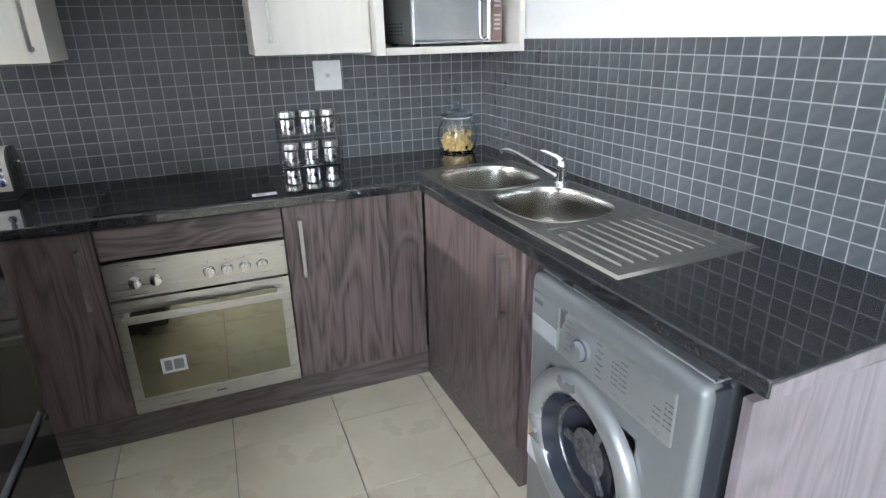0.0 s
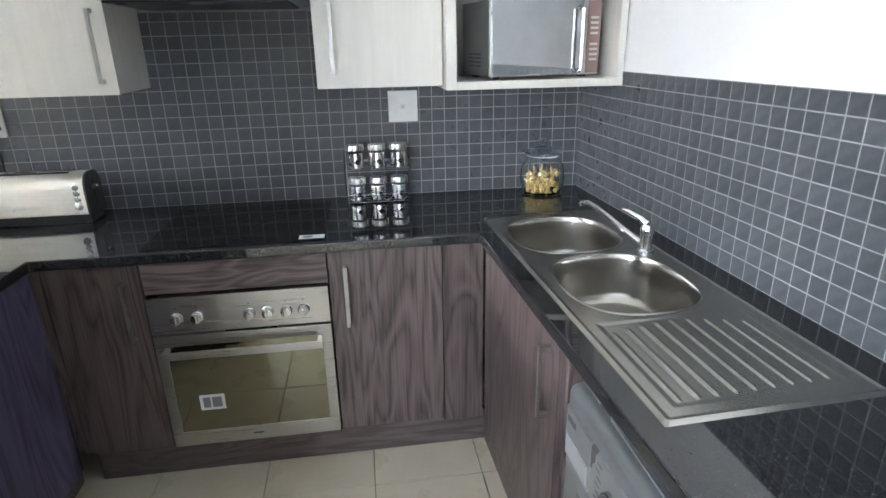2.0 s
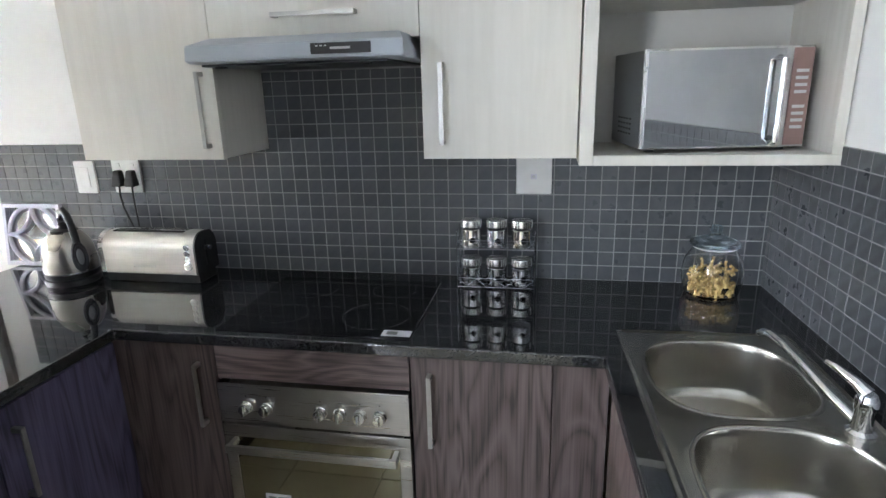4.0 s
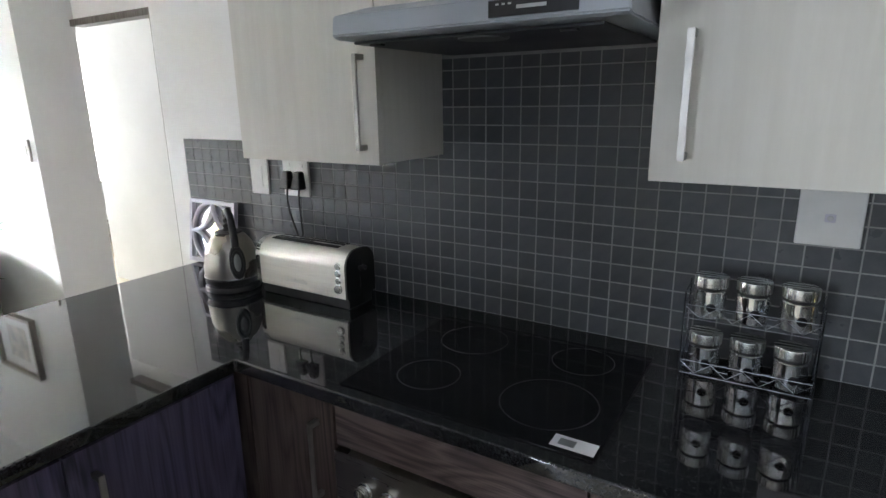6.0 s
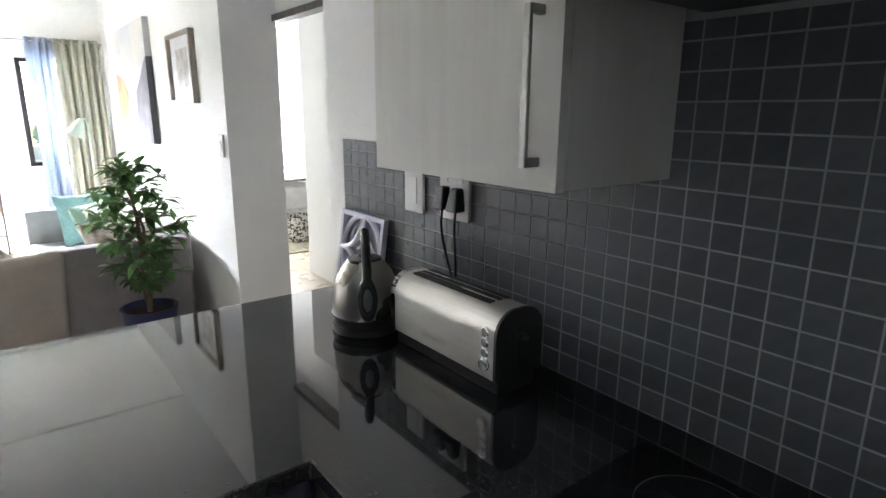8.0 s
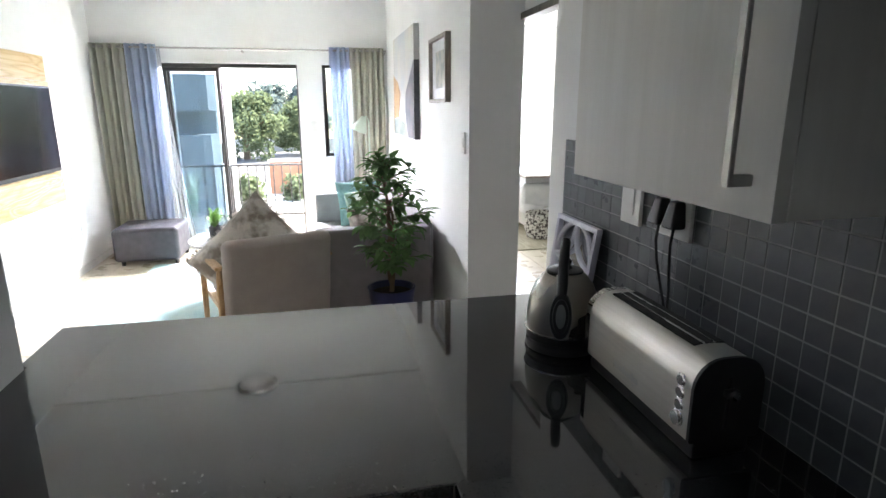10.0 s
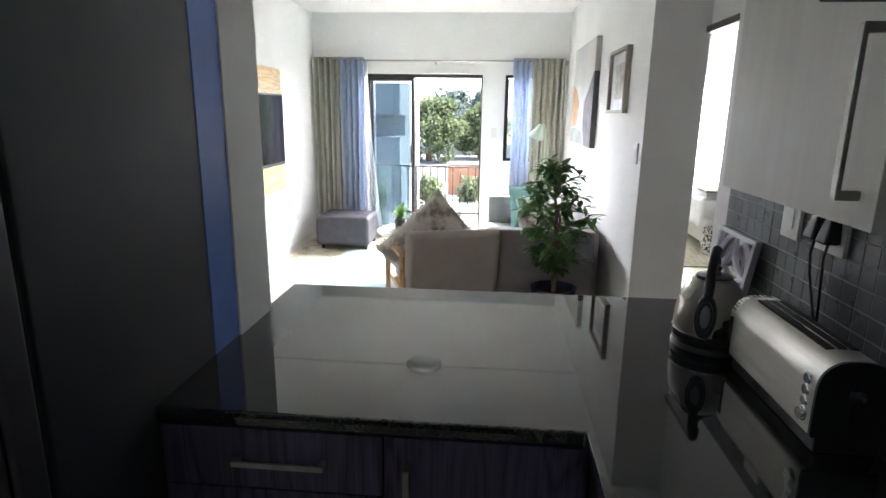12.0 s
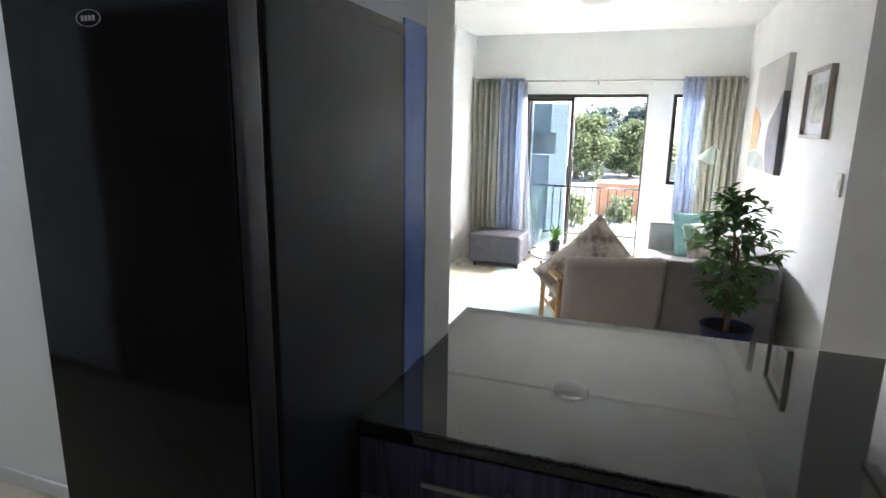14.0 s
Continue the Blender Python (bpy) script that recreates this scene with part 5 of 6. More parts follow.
bmesh.ops.scale(gp, vec=(1, 0.46, 1), verts=gp.verts)
bmesh.ops.transform(gp, matrix=tilt, verts=gp.verts)
part("grip_plate", gp, M_BLACKPL, kt, "oval black plate under the handle")
gw = lathe([(0, 0.0085), (0.030, 0.0085), (0.026, 0.0105), (0, 0.0115)], 28)
bmesh.ops.scale(gw, vec=(1, 0.40, 1), verts=gw.verts)
bmesh.ops.transform(gw, matrix=tilt, verts=gw.verts)
part("level_window", gw, M_SILVERPL, kt, "grey oval water level window")
part("rim", lathe([(0.0912, 0.0455), (0.0954, 0.047), (0.0954, 0.050), (0.0916, 0.051)], 48, (KX, KY, ZC + 0.0005)), M_CHROME, kt, "thin chrome rim")
part("spout", tube([kp(-0.085, 0.13), kp(-0.108, 0.155), kp(-0.118, 0.165)], [0.022, 0.014, 0.010], 12), M_STEEL, kt)

# toaster
TXA, TXB, TYA, TYB, TZ = -2.432, -2.030, -0.215, -0.078, 0.19
ts = thing("toaster", ((TXA + TXB) / 2, -0.145, ZC), "long-slot brushed steel toaster with a black end and round buttons", "toaster", "")
part("base", box(TXA + 0.01, TXB - 0.004, TYA + 0.012, TYB - 0.012, ZC + 0.0005, ZC + 0.044, 0.006), M_BLACKPL, ts, "recessed black base")


def loaf(x0, x1, grow=0.0):
    b = bmesh.new()
    pts = []
    yc, hw = (TYA + TYB) / 2, (TYB - TYA) / 2 + grow
    r = 0.055
    for a in range(0, 91, 15):
        pts.append((yc - hw + r - r * math.cos(radians(a)), ZC + TZ + grow - r + r * math.sin(radians(a))))
    for a in range(90, -1, -15):
        pts.append((yc + hw - r + r * math.cos(radians(a)), ZC + TZ + grow - r + r * math.sin(radians(a))))
    pts += [(yc + hw, ZC + 0.040), (yc + hw - 0.004, ZC + 0.036), (yc - hw + 0.004, ZC + 0.036), (yc - hw, ZC + 0.040)]
    a_, b_ = [b.verts.new((x0, y, z)) for y, z in pts], [b.verts.new((x1, y, z)) for y, z in pts]
    b.faces.new(a_)
    b.faces.new(b_[::-1])
    n = len(pts)
    for k in range(n):
        b.faces.new((a_[k], b_[k], b_[(k + 1) % n], a_[(k + 1) % n]))
    bmesh.ops.recalc_face_normals(b, faces=b.faces)
    return b


part("shell", loaf(TXA + 0.02, TXB - 0.0075), brushed("toaster_steel", (0.66, 0.64, 0.60), 0.4, (2, 60, 60)), ts, "brushed steel shell")
part("end_cap", loaf(TXB - 0.007, TXB, 0.001), M_BLACKPL, ts, "black end cap")
part("end_cap", loaf(TXA, TXA + 0.0195, 0.0), M_STEEL, ts, "steel end")
part("slot_well", box(TXA + 0.045, TXB - 0.065, -0.176, -0.114, ZC + TZ - 0.002, ZC + TZ + 0.0015, 0.0006), M_DARK, ts, "dark toasting slots")
for y in (-0.156, -0.134):
    part("slot_guide", box(TXA + 0.043, TXB - 0.063, y - 0.0015, y + 0.0015, ZC + TZ, ZC + TZ + 0.0035, 0.0006), M_STEEL, ts)
part("lever", box(TXB, TXB + 0.014, -0.160, -0.135, ZC + 0.122, ZC + 0.136, 0.004), M_BLACKPL, ts)
part("lever_track", box(TXB - 0.0005, TXB + 0.0012, -0.151, -0.144, ZC + 0.06, ZC + 0.155, 0.0004), M_DARK, ts)
part("lever_knob", lathe([(0, 0), (0.009, 0), (0.008, 0.006), (0, 0.007)], 16, (TXB + 0.0142, -0.1475, ZC + 0.129), "X"), M_CHROME, ts)
for k, z in enumerate((0.142, 0.119, 0.096, 0.070)):
    r = 0.0105 if k < 3 else 0.0135
    part("button", lathe([(0, 0), (r + 0.002, 0), (r + 0.002, 0.002), (r, 0.003), (r - 0.001, 0.005 if k < 3 else 0.009), (0, 0.0055 if k < 3 else 0.010)], 24, (-2.064, TYA, ZC + z), "-Y"), M_CHROME, ts, "round chrome button")
lb = bmesh.new()
for k in range(11):
    merge(lb, box(-2.29 + k * 0.0085, -2.284 + k * 0.0085, TYA - 0.0008, TYA, ZC + 0.062, ZC + 0.073 + (0.004 if k % 4 == 0 else 0)))
part("badge", lb, M_STEEL, ts, "raised illegible lettering")

# lattice tile leaning in the corner
lt = thing("lattice_plaque", (-2.885, -0.05, ZC), "pale lilac square lattice plaque leaning against the tiles", "decorative plaque")
L0, L1, LH = -3.015, -2.74, 0.258
lb = cells([L0, L0 + 0.016, L1 - 0.016, L1], [0.0, 0.016, LH - 0.016, LH], 0, 0.02, lambda u, v: not (L0 + 0.016 < u < L1 - 0.016 and 0.016 < v < LH - 0.016), 0.002)
mLT = Matrix.Translation((0, -0.055, ZC + 0.001)) @ Matrix.Rotation(radians(82), 4, "X")
bmesh.ops.transform(lb, matrix=mLT, verts=lb.verts)
part("frame", lb, M_LILAC, lt, "lilac-grey square frame")
lc, lr = (L0 + L1) / 2, 0.121
ob_ = bmesh.new()
for qx, qz in ((0, 0), (1, 0), (0, 1), (1, 1)):
    ccx, ccz = lc + (qx * 2 - 1) * lr, LH / 2 + (qz * 2 - 1) * lr
    pts = []
    for s in range(0, 13):
        a = radians(90 * s / 12) + (0 if (qx, qz) == (0, 0) else radians(90) if (qx, qz) == (1, 0) else radians(270) if (qx, qz) == (0, 1) else radians(180))
        pts.append((ccx + lr * 1.0 * math.cos(a), ccz + lr * 1.0 * math.sin(a), 0.012))
    tube([(p[0], p[1], p[2]) for p in pts], 0.009, 8, bm=ob_)
tube([(lc + lr * math.cos(2 * math.pi * k / 40), LH / 2 + lr * math.sin(2 * math.pi * k / 40), 0.010) for k in range(40)], 0.009, 8, bm=ob_, closed=True)
bmesh.ops.transform(ob_, matrix=mLT, verts=ob_.verts)
part("lattice", ob_, M_LILAC, lt, "interlaced curved bars")
gb = box(L0 + 0.016, L1 - 0.016, 0.016, LH - 0.016, -0.004, -0.001)
bmesh.ops.transform(gb, matrix=mLT, verts=gb.verts)
part("mirror_back", gb, M_MIRROR, lt, "mirror behind the lattice")

# fridge
FX0, FX1, FY0, FY1, FZ = -2.335, -1.702, -2.0, -1.53, 1.803
fg = thing("fridge_freezer", (-2.08, -1.81, 0), "tall black glass-fronted fridge freezer with dark grey sides beside worktop", "fridge freezer")
part("body", box(FX0, -1.785, FY0 + 0.003, FY1, 0.03, FZ, 0.004), M_FRIDGESIDE, fg, "dark grey metal cabinet")
part("top_cap", box(FX0, -1.78, FY0 + 0.002, FY1 + 0.0015, FZ - 0.024, FZ + 0.004, 0.003), M_FRIDGESIDE, fg, "grey top cap")
part("gasket", box(-1.7845, -1.775, FY0 + 0.01, FY1 - 0.008, 0.05, FZ - 0.03), M_DARK, fg, "black door seal")
ud = part("upper_door", box(-1.7745, FX1 - 0.006, FY0, FY1, 0.80, FZ, 0.014, 4), M_FRIDGEEDGE, fg, "upper fridge door")
part("door_panel", box(FX1 - 0.0058, FX1, FY0 + 0.006, FY1 - 0.006, 0.806, FZ - 0.006, 0.002), M_BLACKGLASS, ud, "glossy black door glass")
bd = lathe([(0.0245, 0), (0.026, 0), (0.026, 0.0008), (0.0245, 0.0008), (0.0245, 0)], 32, (0, 0, 0), "X")
bmesh.ops.scale(bd, vec=(1, 1, 0.5), verts=bd.verts)
bmesh.ops.translate(bd, vec=(FX1 + 0.0002, -1.80, 1.725), verts=bd.verts)
for k in range(4):
    bd = box(FX1 + 0.0001, FX1 + 0.001, -1.815 + k * 0.008, -1.810 + k * 0.008, 1.721, 1.729, bm=bd)
part("badge", bd, M_LIGHTPRINT, ud, "small silver badge")
ld = part("lower_door", box(-1.7745, FX1 - 0.006, FY0, FY1, 0.05, 0.785, 0.014, 4), M_FRIDGEEDGE, fg, "lower freezer door")
part("door_panel", box(FX1 - 0.0058, FX1, FY0 + 0.006, FY1 - 0.006, 0.056, 0.779, 0.002), M_BLACKGLASS, ld, "glossy black door glass")
# plain blue strip across the gap between fridge and wall
part("rear_film", box(-2.475, FX0 - 0.001, FY1 - 0.006, FY1 + 0.001, 0.06, FZ + 0.02), M_BLUESTRIP, fg, "narrow blue strip behind the fridge")
for x in (-2.29, -1.83):
    for y in (FY0 + 0.06, FY1 - 0.06):
        part("foot", lathe([(0, 0), (0.02, 0), (0.02, 0.03), (0, 0.03)], 12, (x, y, 0.0)), M_BLACKPL, fg)

# ceiling lamps
def dome_lamp(x, y, label):
    t = thing("ceiling_lamp", (x, y, H), label, "ceiling lamp")
    part("base_ring", lathe([(0.15, 0), (0.165, -0.004), (0.165, -0.03), (0.15, -0.035), (0.15, 0)], 40, (x, y, H - 0.0005)), M_CHROME, t)
    part("glass_dome", lathe([(0.149, -0.02), (0.14, -0.055), (0.11, -0.08), (0.06, -0.094), (0, -0.098)], 40, (x, y, H - 0.0005)), M_WHITEPL, t, "frosted white glass dome")
    return t


dome_lamp(-5.97, -1.42, "round frosted dome lamp on the living room ceiling, switched off")

# ---- living room ----
sd = thing("sliding_door", (FAR - 0.1, -1.7, 0), "dark aluminium sliding glass door, half open to the balcony", "sliding door")
sd["kind"] = "structure"
XO = FAR - 0.11
part("outer_frame", box(XO - 0.05, XO + 0.05, -2.419, -2.393, 0.0, 1.954, 0.002), M_ALU, sd)
part("outer_frame", box(XO - 0.05, XO + 0.05, -1.003, -0.986, 0.0, 1.954, 0.002), M_ALU, sd)
part("outer_frame", box(XO - 0.05, XO + 0.05, -2.392, -1.004, 1.915, 1.954, 0.002), M_ALU, sd)
part("sill_track", box(XO - 0.05, XO + 0.05, -2.392, -1.004, 0.0, 0.03, 0.002), M_ALU, sd)


def glazed_leaf(x, y0, y1, name):
    f = part(name, cells([y0, y0 + 0.036, y1 - 0.036, y1], [0.032, 0.09, 1.875, 1.913], 0, 0.035, lambda u, v: not (y0 + 0.036 < u < y1 - 0.036 and 0.09 < v < 1.875), 0.002), M_ALU, sd, "dark aluminium leaf frame", local=True)
    for v in f.data.vertices:
        w = v.co
        v.co = Vector((x + w.z, w.x, w.y)) - ORIGIN[sd.name]
    part("glass", box(x + 0.015, x + 0.02, y0 + 0.058, y1 - 0.058, 0.108, 1.847), M_TINTGLASS, f, "tinted glass pane")
    return f


glazed_leaf(XO + 0.006, -2.365, -1.80, "fixed_leaf")
gl = glazed_leaf(XO - 0.042, -2.34, -1.79, "sliding_leaf")
part("handle", box(XO + 0.042, XO + 0.075, -1.845, -1.82, 0.90, 1.12, 0.006), M_ALU, gl, "dark pull handle")
wd = thing("window_1", (FAR - 0.1, -0.44, 0.95), "dark aluminium framed side window beside the balcony door", "window")
wd["kind"] = "structure"
for a in ((-0.719, -0.675, 0.951, 1.954), (-0.205, -0.161, 0.951, 1.954), (-0.674, -0.206, 0.951, 0.99), (-0.674, -0.206, 1.915, 1.954)):
    part("window_frame", box(XO - 0.02, XO + 0.02, a[0], a[1], a[2], a[3], 0.002), M_ALU, wd)
part("pane", box(XO - 0.004, XO + 0.002, -0.674, -0.206, 0.991, 1.914), M_GLASS, wd)
rl = thing("reveal_trim", (FAR, -1.7, 1.94), "white painted raised plaster band round the door opening", "trim")
rl["kind"] = "structure"
part("band", box(FAR - 0.0, FAR + 0.012, -2.44, -0.965, 1.957, 1.99, 0.002), M_WALL, rl)


def curtain(name, y0, y1, mats, x, z0, z1, label, folds, seed):
    t = thing(name, (x, (y0 + y1) / 2, z0), label, "curtain")
    rnd = random.Random(seed)
    for (a, b_, mat, lab) in mats:
        ya, yb = y0 + (y1 - y0) * a, y0 + (y1 - y0) * b_
        n = max(12, int((yb - ya) / 0.006))
        bm = bmesh.new()
        nf = folds * (b_ - a)
        ph = rnd.random() * 6
        rows = []
        for r in range(13):
            f = r / 12
            z = z1 - (z1 - z0) * f
            row = []
            for i in range(n + 1):
                u = i / n
                amp = 0.042 * (1 - 0.25 * f) + 0.006 * math.sin(u * 9 + f * 3 + seed)
                yy = ya + (yb - ya) * u + 0.012 * f * math.sin(u * 5 + seed)
                ang = 2 * math.pi * nf * u + ph + 0.55 * math.sin(5.1 * u + seed) + 0.5 * f * math.sin(7 * u + 2 * seed)
                amp *= 0.72 + 0.42 * math.sin(2.3 * nf * u + 1.7 * seed)
                xx = x + amp * (math.sin(ang) + 0.22 * math.sin(2 * ang + 1 + f)) + 0.006 * math.sin(13 * u + 5 * f)
                row.append(bm.verts.new((xx, yy, z)))
            rows.append(row)
        for r in range(12):
            for i in range(n):
                bm.faces.new((rows[r][i], rows[r][i + 1], rows[r + 1][i + 1], rows[r + 1][i]))
        ob = part("drape", bm, mat, t, lab)
        so = ob.modifiers.new("thick", "SOLIDIFY")
        so.thickness = 0.003
    return t


XC = FAR + 0.11
cl = curtain("curtain", -2.965, -2.36, ((0, 0.50, M_CURTG2, "sage beige drape"), (0.51, 1.0, M_CURTB2, "blue-grey drape")), XC, 0.03, 2.125, "drawn-back eyelet curtain, sage beige and blue grey, beside the sliding door", 9, 1)
curtain("curtain", -0.635, -0.05, ((0.0, 0.36, M_CURTB2, "blue-grey drape"), (0.37, 1.0, M_CURTG, "sage beige drape")), XC, 0.03, 2.125, "drawn-back eyelet curtain, blue grey and sage beige, over the side window", 9, 2)
vs = thing("voile_curtain", (XC - 0.05, -2.3, 0.05), "sheer white voile curtain flaring out beside the sliding door", "curtain")
vm = bmesh.new()
vrows = []
for r in range(11):
    f = r / 10
    vrows.append([vm.verts.new((XC - 0.06 + 0.018 * math.sin(i * 0.8 + 1.5 * f), -2.43 + i / 40 * (0.09 + 0.17 * f ** 1.5), 2.09 - 2.03 * f)) for i in range(41)])
for r in range(10):
    for i in range(40):
        vm.faces.new((vrows[r][i], vrows[r][i + 1], vrows[r + 1][i + 1], vrows[r + 1][i]))
part("drape", vm, M_SHEER, vs)
rd = thing("curtain_rail", (XC, -1.5, 2.092), "thin satin steel curtain rail above the sliding door", "curtain rail")
part("rod", tube([(XC, -2.98, 2.092), (XC, -0.02, 2.092)], 0.010, 12), M_NICKEL, rd)
for y in (-2.97, -1.53, -0.04):
    part("bracket", box(FAR + 0.001, XC + 0.012, y - 0.008, y + 0.008, 2.055, 2.08, 0.002), M_NICKEL, rd)
eb = bmesh.new()
for y in [-2.95 + 0.066 * k for k in range(9)] + [-0.62 + 0.068 * k for k in range(9)]:
    lathe([(0.014, 0), (0.022, 0), (0.022, 0.004), (0.014, 0.004), (0.014, 0)], 16, (XC, y, 2.092), "-Y", eb)
part("eyelet", eb, M_NICKEL, rd, "steel eyelet rings", kind="stuff")

fs = thing("wall_switch", (FAR, -0.83, 1.2), "white switch plate on the wall between door and window", "wall plate")
part("plate", box(FAR + 0.0005, FAR + 0.012, -0.875, -0.80, 1.23, 1.35, 0.003), M_WHITEPL, fs)
part("rocker", box(FAR + 0.0123, FAR + 0.016, -0.85, -0.825, 1.27, 1.31, 0.001), M_WHITEPL, fs)
ls = thing("wall_switch", (-4.42, -0.01, 1.25), "white narrow light switch plate on the living room wall", "wall plate")
part("plate", box(-4.455, -4.385, -0.014, -0.0005, 1.245, 1.365, 0.003), M_WHITEPL, ls)
part("rocker", box(-4.435, -4.405, -0.018, -0.0143, 1.28, 1.33, 0.001), M_WHITEPL, ls)
for x in (-7.1, -6.85):
    s_ = thing("wall_socket", (x, LEFT, 0.4), "white socket plate low on the living room wall", "wall plate")
    part("plate", box(x - 0.055, x + 0.055, LEFT + 0.0005, LEFT + 0.012, 0.33, 0.44, 0.003), M_WHITEPL, s_)

# pictures
ca = thing("canvas_picture", (-6.45, -0.02, 1.24), "large unframed canvas print of pale sky, ochre shore and rock", "picture")
part("canvas", box(-7.05, -5.86, -0.045, -0.001, 1.245, 2.125, 0.002), material("canvas_sky", (0.42, 0.46, 0.52), (0.62, 0.58, 0.52), rough=0.8, scale=1.5, fine=0.1), ca, "pale blue-grey printed canvas")


def flat_shape(pts, y, mat, parent, name, label):
    bm = bmesh.new()
    f = bm.faces.new([bm.verts.new((p[0], y, p[1])) for p in pts])
    r = bmesh.ops.extrude_face_region(bm, geom=[f])
    bmesh.ops.translate(bm, vec=(0, 0.001, 0), verts=[v for v in r["geom"] if isinstance(v, bmesh.types.BMVert)])
    bmesh.ops.recalc_face_normals(bm, faces=bm.faces)
    return part(name, bm, mat, parent, label)


flat_shape([(-5.865, 1.247), (-6.2, 1.247), (-6.32, 1.45), (-6.3, 1.62), (-6.1, 1.72), (-5.865, 1.86)], -0.0475, material("print_rock", (0.13, 0.13, 0.165), (0.22, 0.20, 0.21), rough=0.8, scale=7), ca, "painted_rock", "dark painted rock face")
flat_shape([(-7.045, 1.25), (-6.25, 1.25), (-6.35, 1.36), (-6.7, 1.40), (-7.045, 1.38)], -0.0485, material("print_water", (0.16, 0.20, 0.19), (0.26, 0.28, 0.24), rough=0.8, scale=9), ca, "painted_water", "dark green painted foreground")
flat_shape([(-7.045, 1.39), (-6.72, 1.41), (-6.6, 1.62), (-6.75, 1.72), (-7.045, 1.80)], -0.0475, material("print_ochre", (0.46, 0.29, 0.13), (0.30, 0.17, 0.08), rough=0.8, scale=9), ca, "painted_shore", "ochre painted buildings")
flat_shape([(-5.8595, 1.25), (-5.8585, 1.25), (-5.8585, 1.85), (-5.8595, 1.85)], -0.046, M_PRINT, ca, "edge_wrap", "dark wrapped edge")
eb2 = box(-5.861, -5.8585, -0.0455, -0.0015, 1.247, 1.86)
part("edge_wrap", eb2, M_PRINT, ca, "dark wrapped canvas edge")
fp = thing("framed_picture", (-5.03, -0.02, 1.53), "small print with wide white mount in a grey-brown wood frame", "picture")
fb = cells([-5.30, -5.278, -4.792, -4.77], [1.53, 1.552, 1.918, 1.94], 0, 0.035, lambda u, v: not (-5.278 < u < -4.792 and 1.552 < v < 1.918), 0.002)
bmesh.ops.transform(fb, matrix=Matrix(((1, 0, 0, 0), (0, 0, -1, -0.001), (0, 1, 0, 0), (0, 0, 0, 1))), verts=fb.verts)
part("frame", fb, M_FRAMEART, fp, "grey-brown wooden frame")
part("mount", box(-5.278, -4.792, -0.012, -0.006, 1.552, 1.918), M_LABEL, fp, "white mount board")
part("print", box(-5.16, -4.91, -0.0135, -0.0122, 1.62, 1.85), material("small_print", (0.60, 0.57, 0.52), (0.42, 0.43, 0.42), rough=0.7, scale=12, contrast=(0.42, 0.58)), fp, "small faded print")
fp.children[-1].visible_shadow = False

# television on a pine board
tvb = thing("pine_board", (-6.2, LEFT + 0.01, 0.74), "knotty pine wall board behind the television", "wall board")
for k in range(6):
    z = 0.715 + k * 0.2
    part("plank", box(-6.80 + 0.03 * (k % 2), -5.5, LEFT + 0.0005, LEFT + 0.022, z, z + 0.198, 0.003), M_PINE, tvb)
tv = thing("television", (-6.0, LEFT + 0.05, 1.0), "slim black wall-mounted television on the pine board", "television")
part("cabinet", box(-6.66, -5.36, LEFT + 0.0225, LEFT + 0.075, 0.99, 1.67, 0.004), M_BLACKPL, tv)
part("screen", box(-6.645, -5.375, LEFT + 0.0752, LEFT + 0.077, 1.02, 1.655), M_TVGLASS, tv, "dark glossy screen")

# ottoman
ot = thing("ottoman", (-7.35, -2.47, 0), "dark grey upholstered rectangular ottoman on small feet", "ottoman")
part("box_seat", box(-7.66, -7.12, -2.79, -2.19, 0.04, 0.368, 0.04, 4), M_OTTO, ot)
part("piping", tube([(-7.62, -2.791, 0.326), (-7.662, -2.75, 0.326), (-7.662, -2.23, 0.326), (-7.62, -2.189, 0.326), (-7.16, -2.189, 0.326), (-7.118, -2.23, 0.326), (-7.118, -2.75, 0.326), (-7.16, -2.791, 0.326)], 0.0025, 6, closed=True), M_OTTO, ot, "thin raised seam")
for x in (-7.6, -7.17):
    for y in (-2.72, -2.23):
        part("foot", lathe([(0, 0), (0.018, 0), (0.022, 0.05), (0, 0.05)], 12, (x, y, 0.0)), M_BLACKPL, ot)


def pillow(w, h, t, n=22):
    b = bmesh.new()
    for sgn in (1, -1):
        g = []
        for i in range(n + 1):
            col = []
            for j in range(n + 1):
                u, v = i / n * 2 - 1, j / n * 2 - 1
                e = max(0.0, (1 - u ** 4) * (1 - v ** 4)) ** 0.5
                pin = 1 - 0.06 * (1 - abs(u) ** 2) * abs(v) ** 3
                pin2 = 1 - 0.06 * (1 - abs(v) ** 2) * abs(u) ** 3
                zz = sgn * (t / 2 * e + 0.004 * math.sin(7 * u + 3 * v) * e)
                col.append(b.verts.new((u * w / 2 * pin2, v * h / 2 * pin, zz)))
            g.append(col)
        for i in range(n):
            for j in range(n):
                q = (g[i][j], g[i + 1][j], g[i + 1][j + 1], g[i][j + 1])
                b.faces.new(q if sgn > 0 else q[::-1])
    bmesh.ops.remove_doubles(b, verts=b.verts, dist=0.0008)
    return b


# sofa
sf = thing("sofa", (-5.9, -0.48, 0), "grey fabric sofa with buttoned seat and square arms along wall", "sofa")
part("near_arm", box(-5.02, -4.89, -0.86, -0.105, 0.03, 0.735, 0.02, 3), M_GREYFAB, sf)
part("far_arm", box(-6.98, -6.86, -0.86, -0.06, 0.12, 0.685, 0.02, 3), M_GREYFAB, sf)
part("backrest", box(-6.859, -5.021, -0.27, -0.06, 0.12, 0.73, 0.03, 3), M_GREYFAB, sf)
